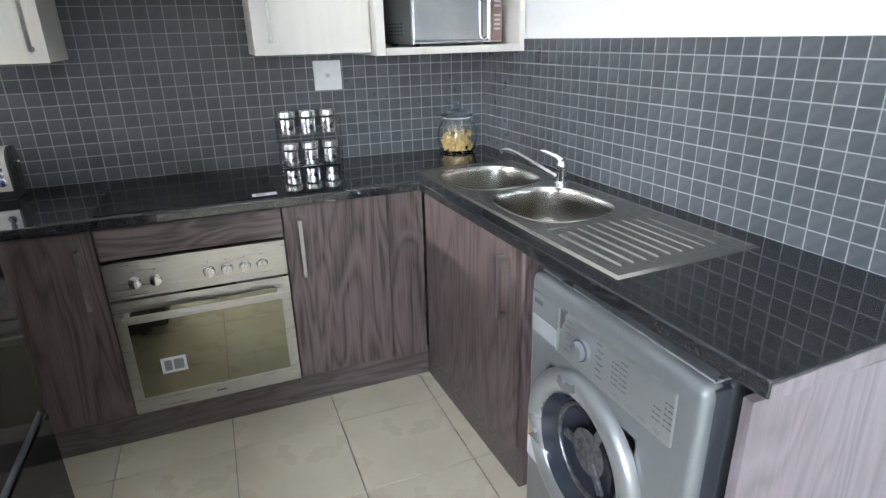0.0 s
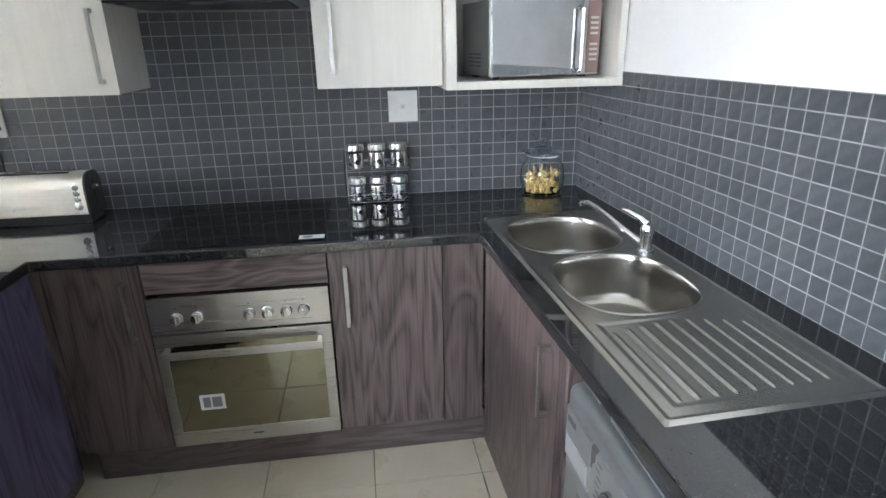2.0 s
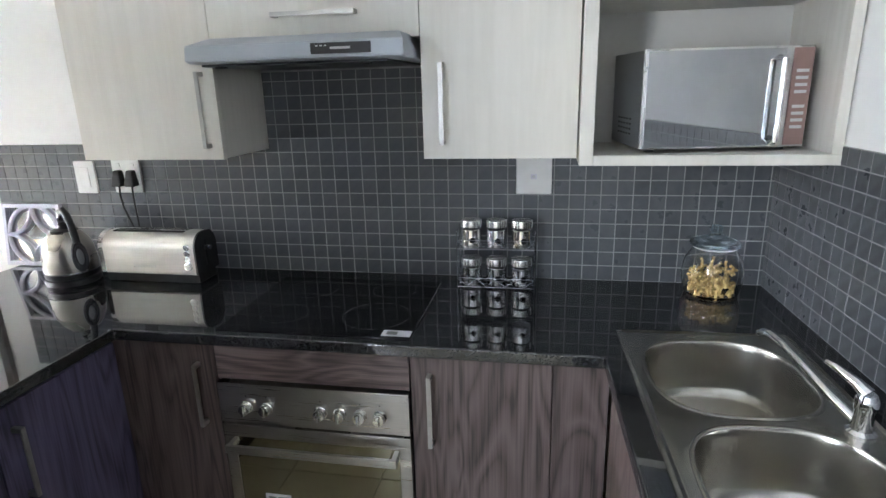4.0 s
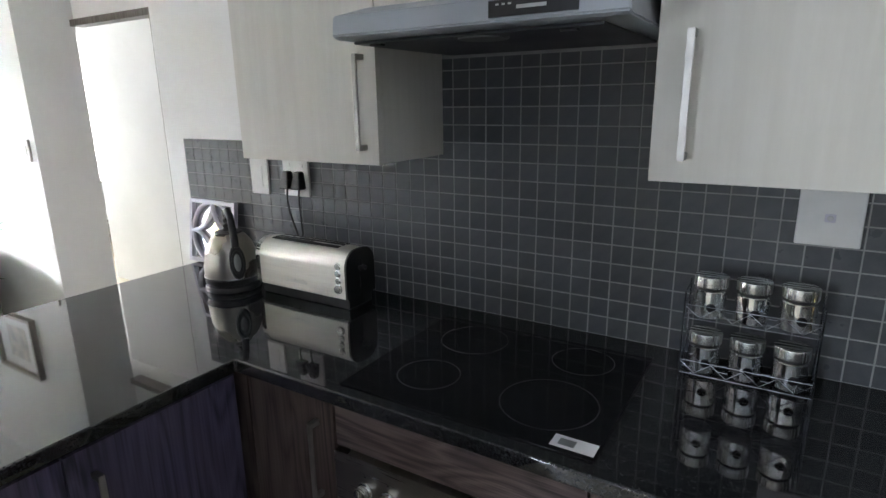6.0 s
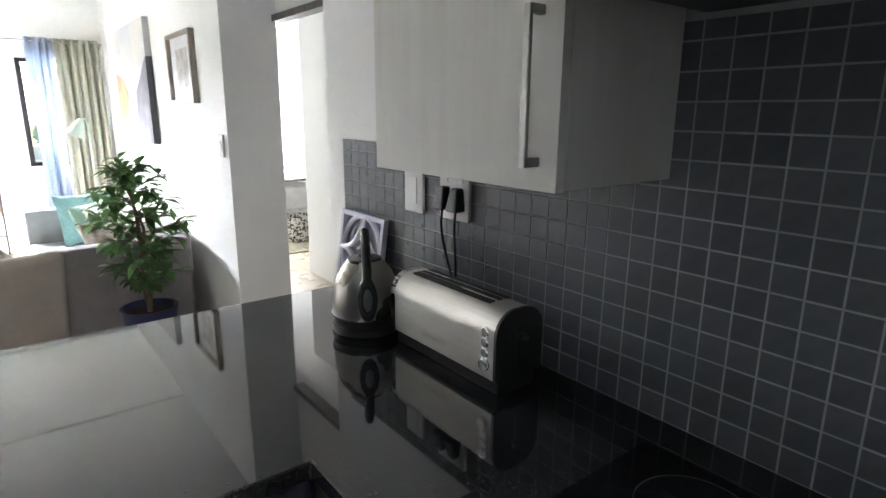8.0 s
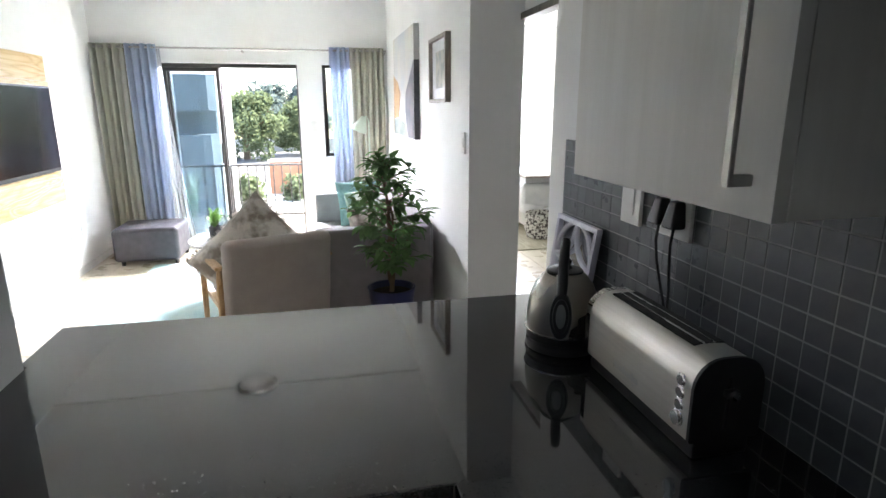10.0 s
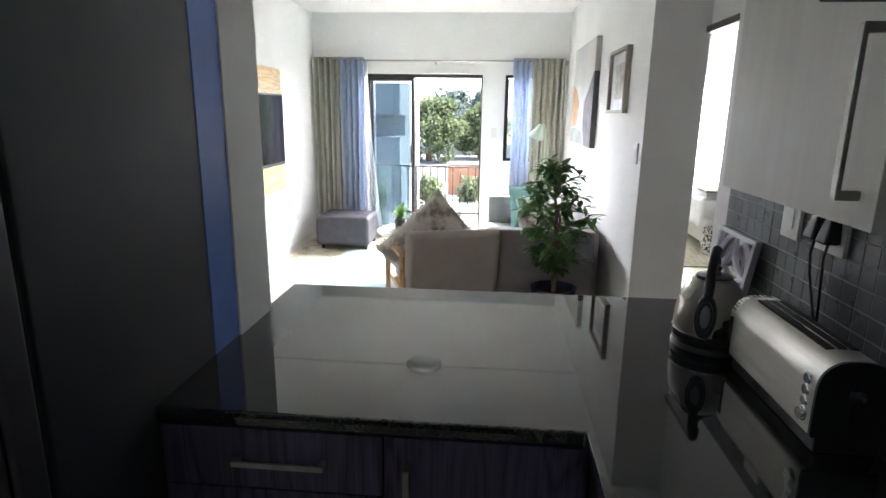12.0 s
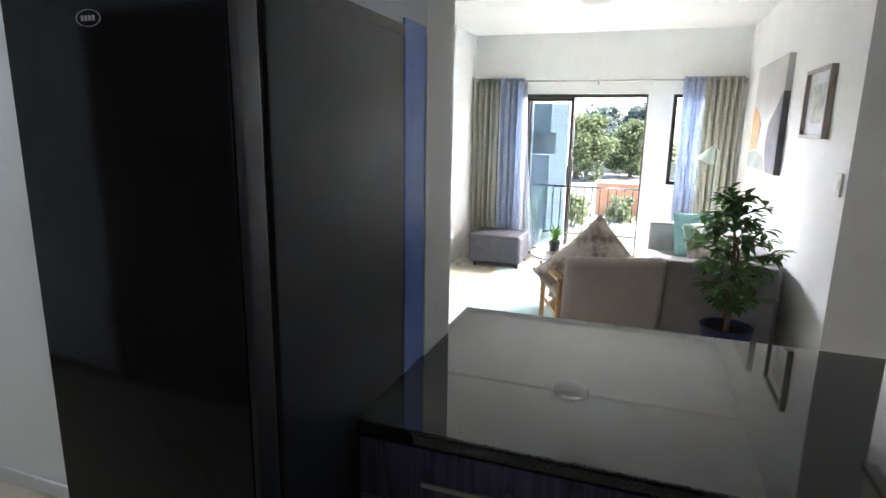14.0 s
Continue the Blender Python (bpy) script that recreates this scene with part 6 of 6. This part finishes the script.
for k in range(2):
    part("seat_cushion", box(-6.855 + k * 0.917, -5.942 + k * 0.917, -0.87, -0.272, 0.25, 0.42, 0.035, 4), M_GREYFAB, sf)
part("base", box(-6.859, -5.021, -0.84, -0.272, 0.12, 0.249, 0.01), M_GREYFAB, sf)
for x in (-6.9, -4.98):
    for y in (-0.8, -0.14):
        part("leg", lathe([(0, 0), (0.015, 0), (0.024, 0.12), (0, 0.12)], 12, (x, y, 0.0)), M_OAK, sf)
bt = bmesh.new()
for x in (-6.6, -6.2, -5.75, -5.35):
    for y in (-0.72, -0.5):
        lathe([(0, 0), (0.015, -0.001), (0.012, 0.004), (0, 0.006)], 12, (x, y, 0.419), "Z", bt)
part("seat_buttons", bt, M_GREYFAB, sf, kind="stuff")
pc = thing("cushion", (-6.65, -0.55, 0.62), "plain teal square cushion standing against the sofa arm", "cushion")
part("cover", turned(pillow(0.44, 0.44, 0.13), Matrix.Translation((-6.70, -0.44, 0.605)) @ Matrix.Rotation(radians(14), 4, "Z") @ Matrix.Rotation(radians(72), 4, "Y")), M_TEAL, pc)
pc2 = thing("cushion", (-6.2, -0.4, 0.62), "white and green patterned cushion on the sofa", "cushion")
part("cover", turned(pillow(0.42, 0.42, 0.13), Matrix.Translation((-6.25, -0.42, 0.60)) @ Matrix.Rotation(radians(50), 4, "Z") @ Matrix.Rotation(radians(68), 4, "Y")), material("patterned_cushion", (0.62, 0.66, 0.60), (0.22, 0.36, 0.28), rough=0.9, scale=8, bump=0.4, bump_scale=300, contrast=(0.5, 0.56)), pc2)
pc3 = thing("cushion", (-5.3, -0.38, 0.6), "dark taupe cushion at the near end of the sofa", "cushion")
part("cover", turned(pillow(0.42, 0.42, 0.14), Matrix.Translation((-5.28, -0.42, 0.605)) @ Matrix.Rotation(radians(-30), 4, "Z") @ Matrix.Rotation(radians(-70), 4, "Y")), M_THROW, pc3)

# armchair: its own frame, back towards the kitchen, facing -x
ac = thing("armchair", (-4.79, -1.09, 0), "taupe upholstered armchair with an oak frame, its back to the kitchen", "armchair", rz=20)
part("backrest", turned(box(-0.05, 0.05, -0.33, 0.33, -0.44, 0.205, 0.048, 6), Matrix.Translation((0.02, 0, 0.55)) @ Matrix.Rotation(radians(8), 4, "Y")), M_TAUPEFAB, ac, "rounded taupe back cushion", local=True)
part("seat", box(-0.56, -0.02, -0.30, 0.30, 0.30, 0.44, 0.035, 4), M_TAUPEFAB, ac, "taupe seat cushion", local=True)
for sy in (-1, 1):
    y = sy * 0.345
    part("rear_leg", tube([(0.0, y, 0), (-0.03, y, 0.3), (-0.02, y, 0.5), (0.005, y, 0.59)], [0.015, 0.02, 0.019, 0.014], 12), M_OAK, ac, "tapered oak leg", local=True)
    part("front_leg", tube([(-0.59, y, 0), (-0.585, y, 0.3), (-0.575, y, 0.545)], [0.015, 0.021, 0.02], 12), M_OAK, ac, "tapered oak leg", local=True)
    arm = box(-0.64, 0.02, y - 0.026, y + 0.026, 0.546, 0.572, 0.009, 3)
    for v in arm.verts:
        v.co.z += 0.03 * max(0.0, (v.co.x + 0.2) / 0.22) ** 1.5 if v.co.x > -0.2 else 0.0
    part("armrest", arm, M_OAK, ac, "flat oak armrest", local=True)
part("seat_rail", box(-0.57, 0.0, -0.33, 0.33, 0.26, 0.298, 0.005), M_OAK, ac, local=True)
tc_ = thing("throw_cushion", (-4.95, -1.2, 0.45), "large beige floral plush cushion standing on its corner in the armchair", "cushion")
part("cover", turned(pillow(0.63, 0.63, 0.21), Matrix.Translation((-4.97, -1.225, 0.55)) @ Matrix.Rotation(radians(-6), 4, "Z") @ Matrix.Rotation(radians(78), 4, "Y") @ Matrix.Rotation(radians(45), 4, "Z")), M_THROW, tc_)
frg = bmesh.new()
rnd = random.Random(8)
mF = Matrix.Translation((-4.97, -1.225, 0.55)) @ Matrix.Rotation(radians(-6), 4, "Z") @ Matrix.Rotation(radians(78), 4, "Y") @ Matrix.Rotation(radians(45), 4, "Z")
for k in range(400):
    s, e = k % 4, rnd.random() * 2 - 1
    pin = 1 - 0.055 * (1 - e * e)
    p = ((e, pin), (e, -pin), (pin, e), (-pin, e))[s]
    c = Vector((p[0] * 0.315, p[1] * 0.315, 0))
    o_ = Vector((p[0] if s > 1 else rnd.gauss(0, 0.3), p[1] if s < 2 else rnd.gauss(0, 0.3), rnd.gauss(0, 0.5))).normalized() * 0.022
    w_ = Vector((-o_.y, o_.x, 0)).normalized() * 0.003
    vs = [frg.verts.new(mF @ q) for q in (c - w_, c + w_, c + o_)]
    frg.faces.new(vs)
part("fringe", frg, M_THROW, tc_, "short plush fringe", kind="stuff")

# coffee table and its plant
ct = thing("coffee_table", (-6.15, -1.5, 0), "round coffee table with a pale marbled top on oak legs", "coffee table")
part("tabletop", lathe([(0, 0.425), (0.36, 0.425), (0.385, 0.435), (0.385, 0.45), (0.375, 0.455), (0, 0.455)], 56, (-6.15, -1.5, 0)), M_STONE, ct, "pale marbled round top")
for k in range(3):
    a = radians(90 + 120 * k)
    part("leg", tube([(-6.15 + 0.33 * math.cos(a), -1.5 + 0.33 * math.sin(a), 0.0125), (-6.15 + 0.2 * math.cos(a), -1.5 + 0.2 * math.sin(a), 0.4245)], [0.016, 0.022], 12), M_OAK, ct)
tp = thing("table_plant", (-6.2, -1.68, 0.4555), "small bright green plant in a dark pot on the coffee table", "potted plant")
part("pot", lathe([(0, 0), (0.045, 0), (0.052, 0.09), (0.046, 0.09), (0.044, 0.075), (0, 0.075)], 20, (-6.2, -1.68, 0.4555)), M_BLACKPL, tp)
lb = bmesh.new()
rnd = random.Random(11)
for k in range(34):
    a = rnd.random() * 6.28
    reach, up = 0.05 + 0.09 * rnd.random(), 0.05 + 0.11 * rnd.random()
    prev = None
    for s in range(5):
        f = s / 4
        w = 0.011 * math.sin(math.pi * min(0.97, 0.15 + 0.85 * f))
        c = Vector((-6.2 + math.cos(a) * reach * f, -1.68 + math.sin(a) * reach * f, 0.535 + up * math.sin(f * 2.1)))
        sd_ = Vector((-math.sin(a), math.cos(a), 0)) * w
        cur = (lb.verts.new(c - sd_), lb.verts.new(c + sd_))
        if prev:
            lb.faces.new((prev[0], prev[1], cur[1], cur[0]))
        prev = cur
part("leaves", lb, M_LEAFY, tp, "arching bright green leaves")

rg = thing("rug", (-6.2, -1.5, 0.0), "pale blue and white shaggy area rug", "rug")
part("rug_body", box(-7.1, -5.05, -2.42, -0.92, 0.0005, 0.012, 0.004), M_RUG, rg)

# floor lamp
fl = thing("floor_lamp", (-7.32, -0.30, 0), "sage green floor lamp with tilted cone shade behind the sofa", "floor lamp")
part("base", lathe([(0, 0), (0.12, 0), (0.12, 0.012), (0.02, 0.02), (0, 0.02)], 32, (-7.32, -0.28, 0.0005)), M_SHADEGREEN, fl)
part("pole", tube([(-7.32, -0.28, 0.02), (-7.32, -0.28, 1.36), (-7.32, -0.30, 1.41), (-7.32, -0.335, 1.40)], 0.008, 10), M_SHADEGREEN, fl)
shb = lathe([(0.018, 0.12), (0.028, 0.11), (0.04, 0.07), (0.085, -0.03), (0.082, -0.03), (0.037, 0.066), (0.02, 0.10)], 32)
part("shade", turned(shb, Matrix.Translation((-7.28, -0.375, 1.30)) @ Matrix.Rotation(radians(-22), 4, "X") @ Matrix.Rotation(radians(14), 4, "Y")), M_SHADEGREEN, fl, "tilted cone shade")

# ficus
PXf, PYf = -4.70, -0.40
fc = thing("ficus", (PXf, PYf, 0), "leafy ficus tree in a navy blue pot on a wooden stand", "potted plant")
part("pot", lathe([(0, 0.16), (0.10, 0.16), (0.128, 0.22), (0.146, 0.375), (0.152, 0.40), (0.140, 0.40), (0.132, 0.36), (0, 0.36)], 40, (PXf, PYf, 0)), M_NAVY, fc, "navy blue glazed pot")
part("soil", lathe([(0, 0.368), (0.131, 0.3605)], 24, (PXf, PYf, 0)), M_SOIL, fc)
for k in range(4):
    a = radians(45 + 90 * k)
    part("stand_leg", tube([(PXf + 0.15 * math.cos(a), PYf + 0.15 * math.sin(a), 0), (PXf + 0.145 * math.cos(a), PYf + 0.145 * math.sin(a), 0.26)], 0.011, 10), M_OAK, fc)
part("stand_ring", box(PXf - 0.105, PXf + 0.105, PYf - 0.012, PYf + 0.012, 0.14, 0.159, 0.003, bm=box(PXf - 0.012, PXf + 0.012, PYf - 0.105, PYf + 0.105, 0.139, 0.1585, 0.003)), M_OAK, fc)
tw = bmesh.new()
tk = tube([(PXf, PYf, 0.36), (PXf + 0.012, PYf + 0.01, 0.55), (PXf - 0.01, PYf, 0.75), (PXf + 0.005, PYf - 0.015, 0.95), (PXf, PYf - 0.05, 1.16)], [0.016, 0.014, 0.012, 0.009, 0.004], 8)
for ph in (0.0, 3.1):
    tube([(PXf + 0.018 * math.cos(ph + s * 0.9), PYf + 0.018 * math.sin(ph + s * 0.9), 0.40 + s * 0.05) for s in range(12)], 0.008, 6, bm=tk)
rnd = random.Random(21)
lv = bmesh.new()


def ficus_leaf(c, d, size):
    d = d.normalized()
    side = d.cross(Vector((0, 0, 1)))
    if side.length < 0.1:
        side = Vector((1, 0, 0))
    side = side.normalized()
    nrm = side.cross(d).normalized()
    L, W = size, size * 0.46
    row = []
    for f, w, dz in ((0, 0.03, 0), (0.22, 0.75, 0.02), (0.48, 1.0, 0.02), (0.75, 0.62, -0.03), (1.0, 0.02, -0.12)):
        m_ = c + d * L * f + nrm * L * dz
        row.append([lv.verts.new(m_ - side * W * 0.5 * w + nrm * L * 0.05 * w), lv.verts.new(m_), lv.verts.new(m_ + side * W * 0.5 * w + nrm * L * 0.05 * w)])
    for p, q in zip(row, row[1:]):
        lv.faces.new((p[0], p[1], q[1], q[0]))
        lv.faces.new((p[1], p[2], q[2], q[1]))


for k in range(44):
    f = k / 43
    z = 0.50 + 0.66 * f
    a = k * 2.4 + rnd.random()
    spread = (0.12 + 0.11 * math.sin(math.pi * min(1, max(0.0, (z - 0.50) / 0.66)) ** 0.8)) * (0.75 + 0.45 * rnd.random())
    if z > 1.08:
        spread *= 0.6
    p0 = Vector((PXf, PYf - 0.02 * f, z))
    p1 = p0 + Vector((math.cos(a) * spread * 0.6, math.sin(a) * spread * 0.6, 0.045))
    p2 = p0 + Vector((math.cos(a) * spread, math.sin(a) * spread, 0.04 + 0.05 * rnd.random()))
    tube([p0, p1, p2], [0.004, 0.003, 0.0015], 5, bm=tw)
    for s in range(15):
        g = 0.25 + 0.75 * s / 14
        c = p0.lerp(p1, g / 0.6) if g < 0.6 else p1.lerp(p2, (g - 0.6) / 0.4)
        d = Vector((math.cos(a) + rnd.gauss(0, 0.8), math.sin(a) + rnd.gauss(0, 0.8), rnd.gauss(-0.05, 0.45)))
        ficus_leaf(c, d, 0.075 + 0.035 * rnd.random())
for s in range(26):
    a = s * 2.4
    ficus_leaf(Vector((PXf + 0.01 * math.cos(a), PYf - 0.05 + 0.01 * math.sin(a), 1.10 + 0.004 * s)), Vector((math.cos(a), math.sin(a), 0.7)), 0.075)
part("trunk", tk, M_BARK, fc, "twisted brown stems")
part("twig", tw, M_BARK, fc, "thin brown branching", kind="stuff")
part("leaves", lv, M_LEAF, fc, "glossy dark green pointed leaves", kind="stuff")

# ---- bedroom ----
bd_ = thing("bed", (-8.5, 2.4, 0), "double bed with a white duvet hanging over its side", "bed")
part("base", box(-9.3, -7.75, 1.62, 2.9, 0.08, 0.38, 0.02), M_CARCASS, bd_)
mt = box(-9.34, -7.72, 1.56, 2.9, 0.30, 0.60, 0.06, 4)
part("mattress", mt, M_WHITEFAB, bd_)
dv = bmesh.new()
rows = []
rnd = random.Random(4)
for i in range(49):
    u = i / 48
    row = []
    for j in range(41):
        v = j / 40
        x = -9.42 + 1.78 * u
        y = 1.50 + 1.38 * v
        edge = min(1.0, max(0.0, (x + 7.80) / 0.16)) if x > -7.80 else 0.0
        edge2 = min(1.0, max(0.0, (1.62 - y) / 0.12))
        z = 0.66 - 0.40 * max(edge, edge2) ** 0.8 + 0.02 * math.sin(9 * u + 7 * v) + 0.014 * math.sin(23 * v + 3 * u)
        if x > -7.80:
            x = -7.80 + 0.09 * edge + 0.03 * math.sin(17 * v) * edge
        if edge2 > 0:
            y = 1.62 - 0.09 * edge2 + 0.02 * math.sin(15 * u)
        row.append(dv.verts.new((x, y, z)))
    rows.append(row)
for i in range(48):
    for j in range(40):
        dv.faces.new((rows[i][j], rows[i + 1][j], rows[i + 1][j + 1], rows[i][j + 1]))
dob = part("duvet", dv, M_WHITEFAB, bd_, "rumpled white duvet")
sm = dob.modifiers.new("thick", "SOLIDIFY")
sm.thickness = 0.02
wr = thing("wardrobe", (-8.3, 3.3, 0), "plain cream full-height wardrobe beyond the bed", "wardrobe")
part("carcass", box(-9.49, -6.6, 2.94, 3.89, 0.002, 2.5, 0.003), M_DOORPAINT, wr)
for k in range(4):
    part("door", box(-9.46 + k * 0.71, -8.76 + k * 0.71, 2.92, 2.9385, 0.06, 2.48, 0.003), M_DOORPAINT, wr)
bl = thing("throw_blanket", (-7.9, 1.9, 0.62), "grey patterned throw folded over the bed edge", "blanket")
part("cloth", box(-7.98, -7.66, 1.58, 2.6, 0.672, 0.70, 0.012, 3), M_THROW, bl)
bk = thing("storage_basket", (-7.45, 1.72, 0), "round white basket with a dark speckled pattern beside the bed", "basket")
part("body", lathe([(0, 0.013), (0.17, 0.013), (0.20, 0.12), (0.19, 0.30), (0.18, 0.30), (0.185, 0.12), (0.16, 0.03), (0, 0.03)], 36, (-7.45, 1.72, 0)), material("speckled_weave", (0.62, 0.60, 0.55), (0.06, 0.05, 0.045), rough=0.9, scale=38, contrast=(0.5, 0.54)), bk)
brg = thing("rug", (-7.9, 1.5, 0), "beige and grey striped shaggy rug on the bedroom floor", "rug")
part("rug_body", box(-9.2, -6.88, 0.7, 2.3, 0.0005, 0.012, 0.004), M_BEDRUG, brg)
bw_ = thing("window_2", (-9.6, 2.2, 0.85), "dark aluminium framed bedroom window", "window")
bw_["kind"] = "structure"
for a in ((1.151, 1.19, 0.851, 1.919), (2.36, 2.399, 0.851, 1.919), (1.191, 2.359, 0.851, 0.89), (1.191, 2.359, 1.88, 1.919)):
    part("window_frame", box(-9.62, -9.58, a[0], a[1], a[2], a[3], 0.002), M_ALU, bw_)
part("pane", box(-9.603, -9.597, 1.191, 2.359, 0.891, 1.879), M_GLASS, bw_)
vo = thing("voile_curtain", (-9.38, 2.2, 0.1), "sheer white voile curtain in soft folds over the bedroom window", "curtain")
vb_ = bmesh.new()
rws = []
for r in range(9):
    z = 2.06 - r * 0.24
    rws.append([vb_.verts.new((-9.38 + 0.03 * math.sin(i * 0.55) + 0.01 * math.sin(i * 0.17 + r), 1.05 + i * 0.0086, z)) for i in range(160)])
for r in range(8):
    for i in range(159):
        vb_.faces.new((rws[r][i], rws[r][i + 1], rws[r + 1][i + 1], rws[r + 1][i]))
part("drape", vb_, M_SHEER, vo)
br = thing("curtain_rail", (-9.38, 2.2, 2.09), "thin steel curtain rail above the bedroom window", "curtain rail")
part("rod", tube([(-9.38, 1.0, 2.09), (-9.38, 2.42, 2.09)], 0.009, 10), M_NICKEL, br)
part("bracket", box(-9.499, -9.37, 1.83, 1.85, 2.05, 2.08, 0.002), M_NICKEL, br)

# ---- wall and floor tiles ----
PITCH, TG, TT = 0.0533, 0.0034, 0.006
ROWS = [0.9] + [0.9542 + 0.0509 * k for k in range(9)] + [1.397]
HOODROWS = [1.4123 + 0.0505 * k for k in range(5)] + [1.648]


def tile_mesh(name, w, h, plane, mat, t=TT, bev=0.0007):
    b = bmesh.new()
    hw, hh = w / 2, h / 2
    base = [b.verts.new((sx * hw, sy * hh, 0)) for sx, sy in ((-1, -1), (1, -1), (1, 1), (-1, 1))]
    mid = [b.verts.new((sx * hw, sy * hh, t - bev)) for sx, sy in ((-1, -1), (1, -1), (1, 1), (-1, 1))]
    top = [b.verts.new((sx * (hw - bev), sy * (hh - bev), t)) for sx, sy in ((-1, -1), (1, -1), (1, 1), (-1, 1))]
    b.faces.new(top)
    for p, q in ((base, mid), (mid, top)):
        for i in range(4):
            j = (i + 1) % 4
            b.faces.new((p[i], p[j], q[j], q[i]))
    if plane == "y":
        m = Matrix(((1, 0, 0, 0), (0, 0, -1, 0), (0, 1, 0, 0), (0, 0, 0, 1)))
    elif plane == "x":
        m = Matrix(((0, 0, -1, 0), (-1, 0, 0, 0), (0, 1, 0, 0), (0, 0, 0, 1)))
    else:
        m = Matrix.Identity(4)
    bmesh.ops.transform(b, matrix=m, verts=b.verts)
    return finish(b, name, mat)


def lay(places, plane, mat, parent, name, near, limit=300, rest_label=""):
    """places: (a, b, c, w, h): tile centres and sizes. The nearest ones are objects, the others one mesh."""
    meshes = {}
    places = sorted(places, key=lambda q: (Vector(q[:3]) - Vector(near)).length)
    verts, faces = [], []
    rnd = random.Random(17)
    for k, (x, y, z, w, h) in enumerate(places):
        key = (round(w, 4), round(h, 4))
        if key not in meshes:
            meshes[key] = tile_mesh(name, w, h, plane, mat)
        jit = rnd.uniform(-0.0004, 0.0002)
        d = Vector({"y": (0, jit, 0), "x": (jit, 0, 0), "z": (0, 0, jit)}[plane])
        if k < limit:
            ob = new(name, meshes[key])
            ob.location = Vector((x, y, z)) + d
            ob.parent = parent
            if parent.type == "EMPTY":
                ob.location -= parent.location
        else:
            o = len(verts)
            verts += [v.co + Vector((x, y, z)) + d for v in meshes[key].vertices]
            faces += [tuple(o + i for i in p.vertices) for p in meshes[key].polygons]
    if verts:
        me = bpy.data.meshes.new(name + "_field")
        me.from_pydata(verts, [], faces)
        me.materials.append(mat)
        ob = new(name + "_field", me)
        ob.parent = parent
        if parent.type == "EMPTY":
            ob.location = -parent.location
        tagged(ob, rest_label, kind="stuff")


bt_ = solid("grout_back", cells([-3.052, -1.808, -1.15, -0.0065], [0.9, 1.397, 1.70], 0, 0.0075, lambda u, v: v < 1.397 or -1.808 < u < -1.15), M_GROUT, "grey grout behind the wall mosaic")
for v in bt_.data.vertices:
    v.co = Vector((v.co.x, -0.0005 - v.co.z, v.co.y))
bt_.data.flip_normals()
rt_ = solid("grout_right", box(-0.0080, -0.0005, -2.6, 0.06, 0.9, 1.41), M_GROUT, "grey grout behind the wall mosaic")
in_wing(rt_, WING_WALL)

xs = [-0.0076 - PITCH * k for k in range(58)]
xs = [x for x in xs if x > -3.052] + [-3.052]
pl_ = []
for z0, z1 in zip(ROWS, ROWS[1:]):
    for a, b_ in zip(xs, xs[1:]):
        if a - b_ > 0.012 and z1 - z0 > 0.012 and not (z0 > 1.35 and -1.82 < (a + b_) / 2 < -1.14):
            pl_.append(((a + b_) / 2, -0.003, (z0 + z1) / 2, a - b_ - (TG if a > -2.36 else 0.0009), z1 - z0 - TG))
for z0, z1 in zip([1.3614] + HOODROWS, HOODROWS):
    for a, b_ in zip(xs, xs[1:]):
        if -1.82 < (a + b_) / 2 < -1.14 and z1 - z0 > 0.012:
            pl_.append(((a + b_) / 2, -0.003, (z0 + z1) / 2, a - b_ - (TG if a > -2.36 else 0.0009), z1 - z0 - TG))
wall_b = bpy.data.objects["wall_back"]
lay(pl_, "y", M_TILE, wall_b, "mosaic_tile", (-1.6, 0, 1.15), rest_label="charcoal mosaic wall tiles")
ys = [-0.0069 - PITCH * k for k in range(50)]
pl_ = []
SIDE_ROWS = [0.9] + [0.9542 + 0.0509 * k for k in range(9)] + [1.4105]
for z0, z1 in zip(SIDE_ROWS, SIDE_ROWS[1:]):
    for a, b_ in zip(ys, ys[1:]):
        if z1 - z0 > 0.012:
            pl_.append((-0.003, (a + b_) / 2, (z0 + z1) / 2, a - b_ - TG, z1 - z0 - TG))
lay(pl_, "x", M_TILE, bpy.data.objects["wall_right"], "mosaic_tile", (0, -1.3, 1.1), rest_label="charcoal mosaic wall tiles")

fp_ = []
G = 0.004
for i in range(-24, 4):
    for j in range(-11, 12):
        x0, y0 = -1.035 + 0.4 * i, -0.757 + 0.4 * j
        x1, y1 = x0 + 0.4, y0 + 0.4
        x0, x1 = max(x0, -9.49), min(x1, 0.0)
        y0, y1 = max(y0, -4.9), min(y1, 3.9)
        if x1 - x0 < 0.02 or y1 - y0 < 0.02:
            continue
        cx, cy = (x0 + x1) / 2, (y0 + y1) / 2
        if cx < -8.2 and cy < 0.2:
            continue
        if cy < -3.2 and cx < -2.7:
            continue
        if cy > 0.2 and cx > -2.8:
            continue
        fp_.append((cx, cy, -0.006, x1 - x0 - G, y1 - y0 - G))
lay(fp_, "z", M_FLOORTILE, bpy.data.objects["floor"], "floor_tile", (-1.5, -1.4, 0), rest_label="cream ceramic floor tiles")
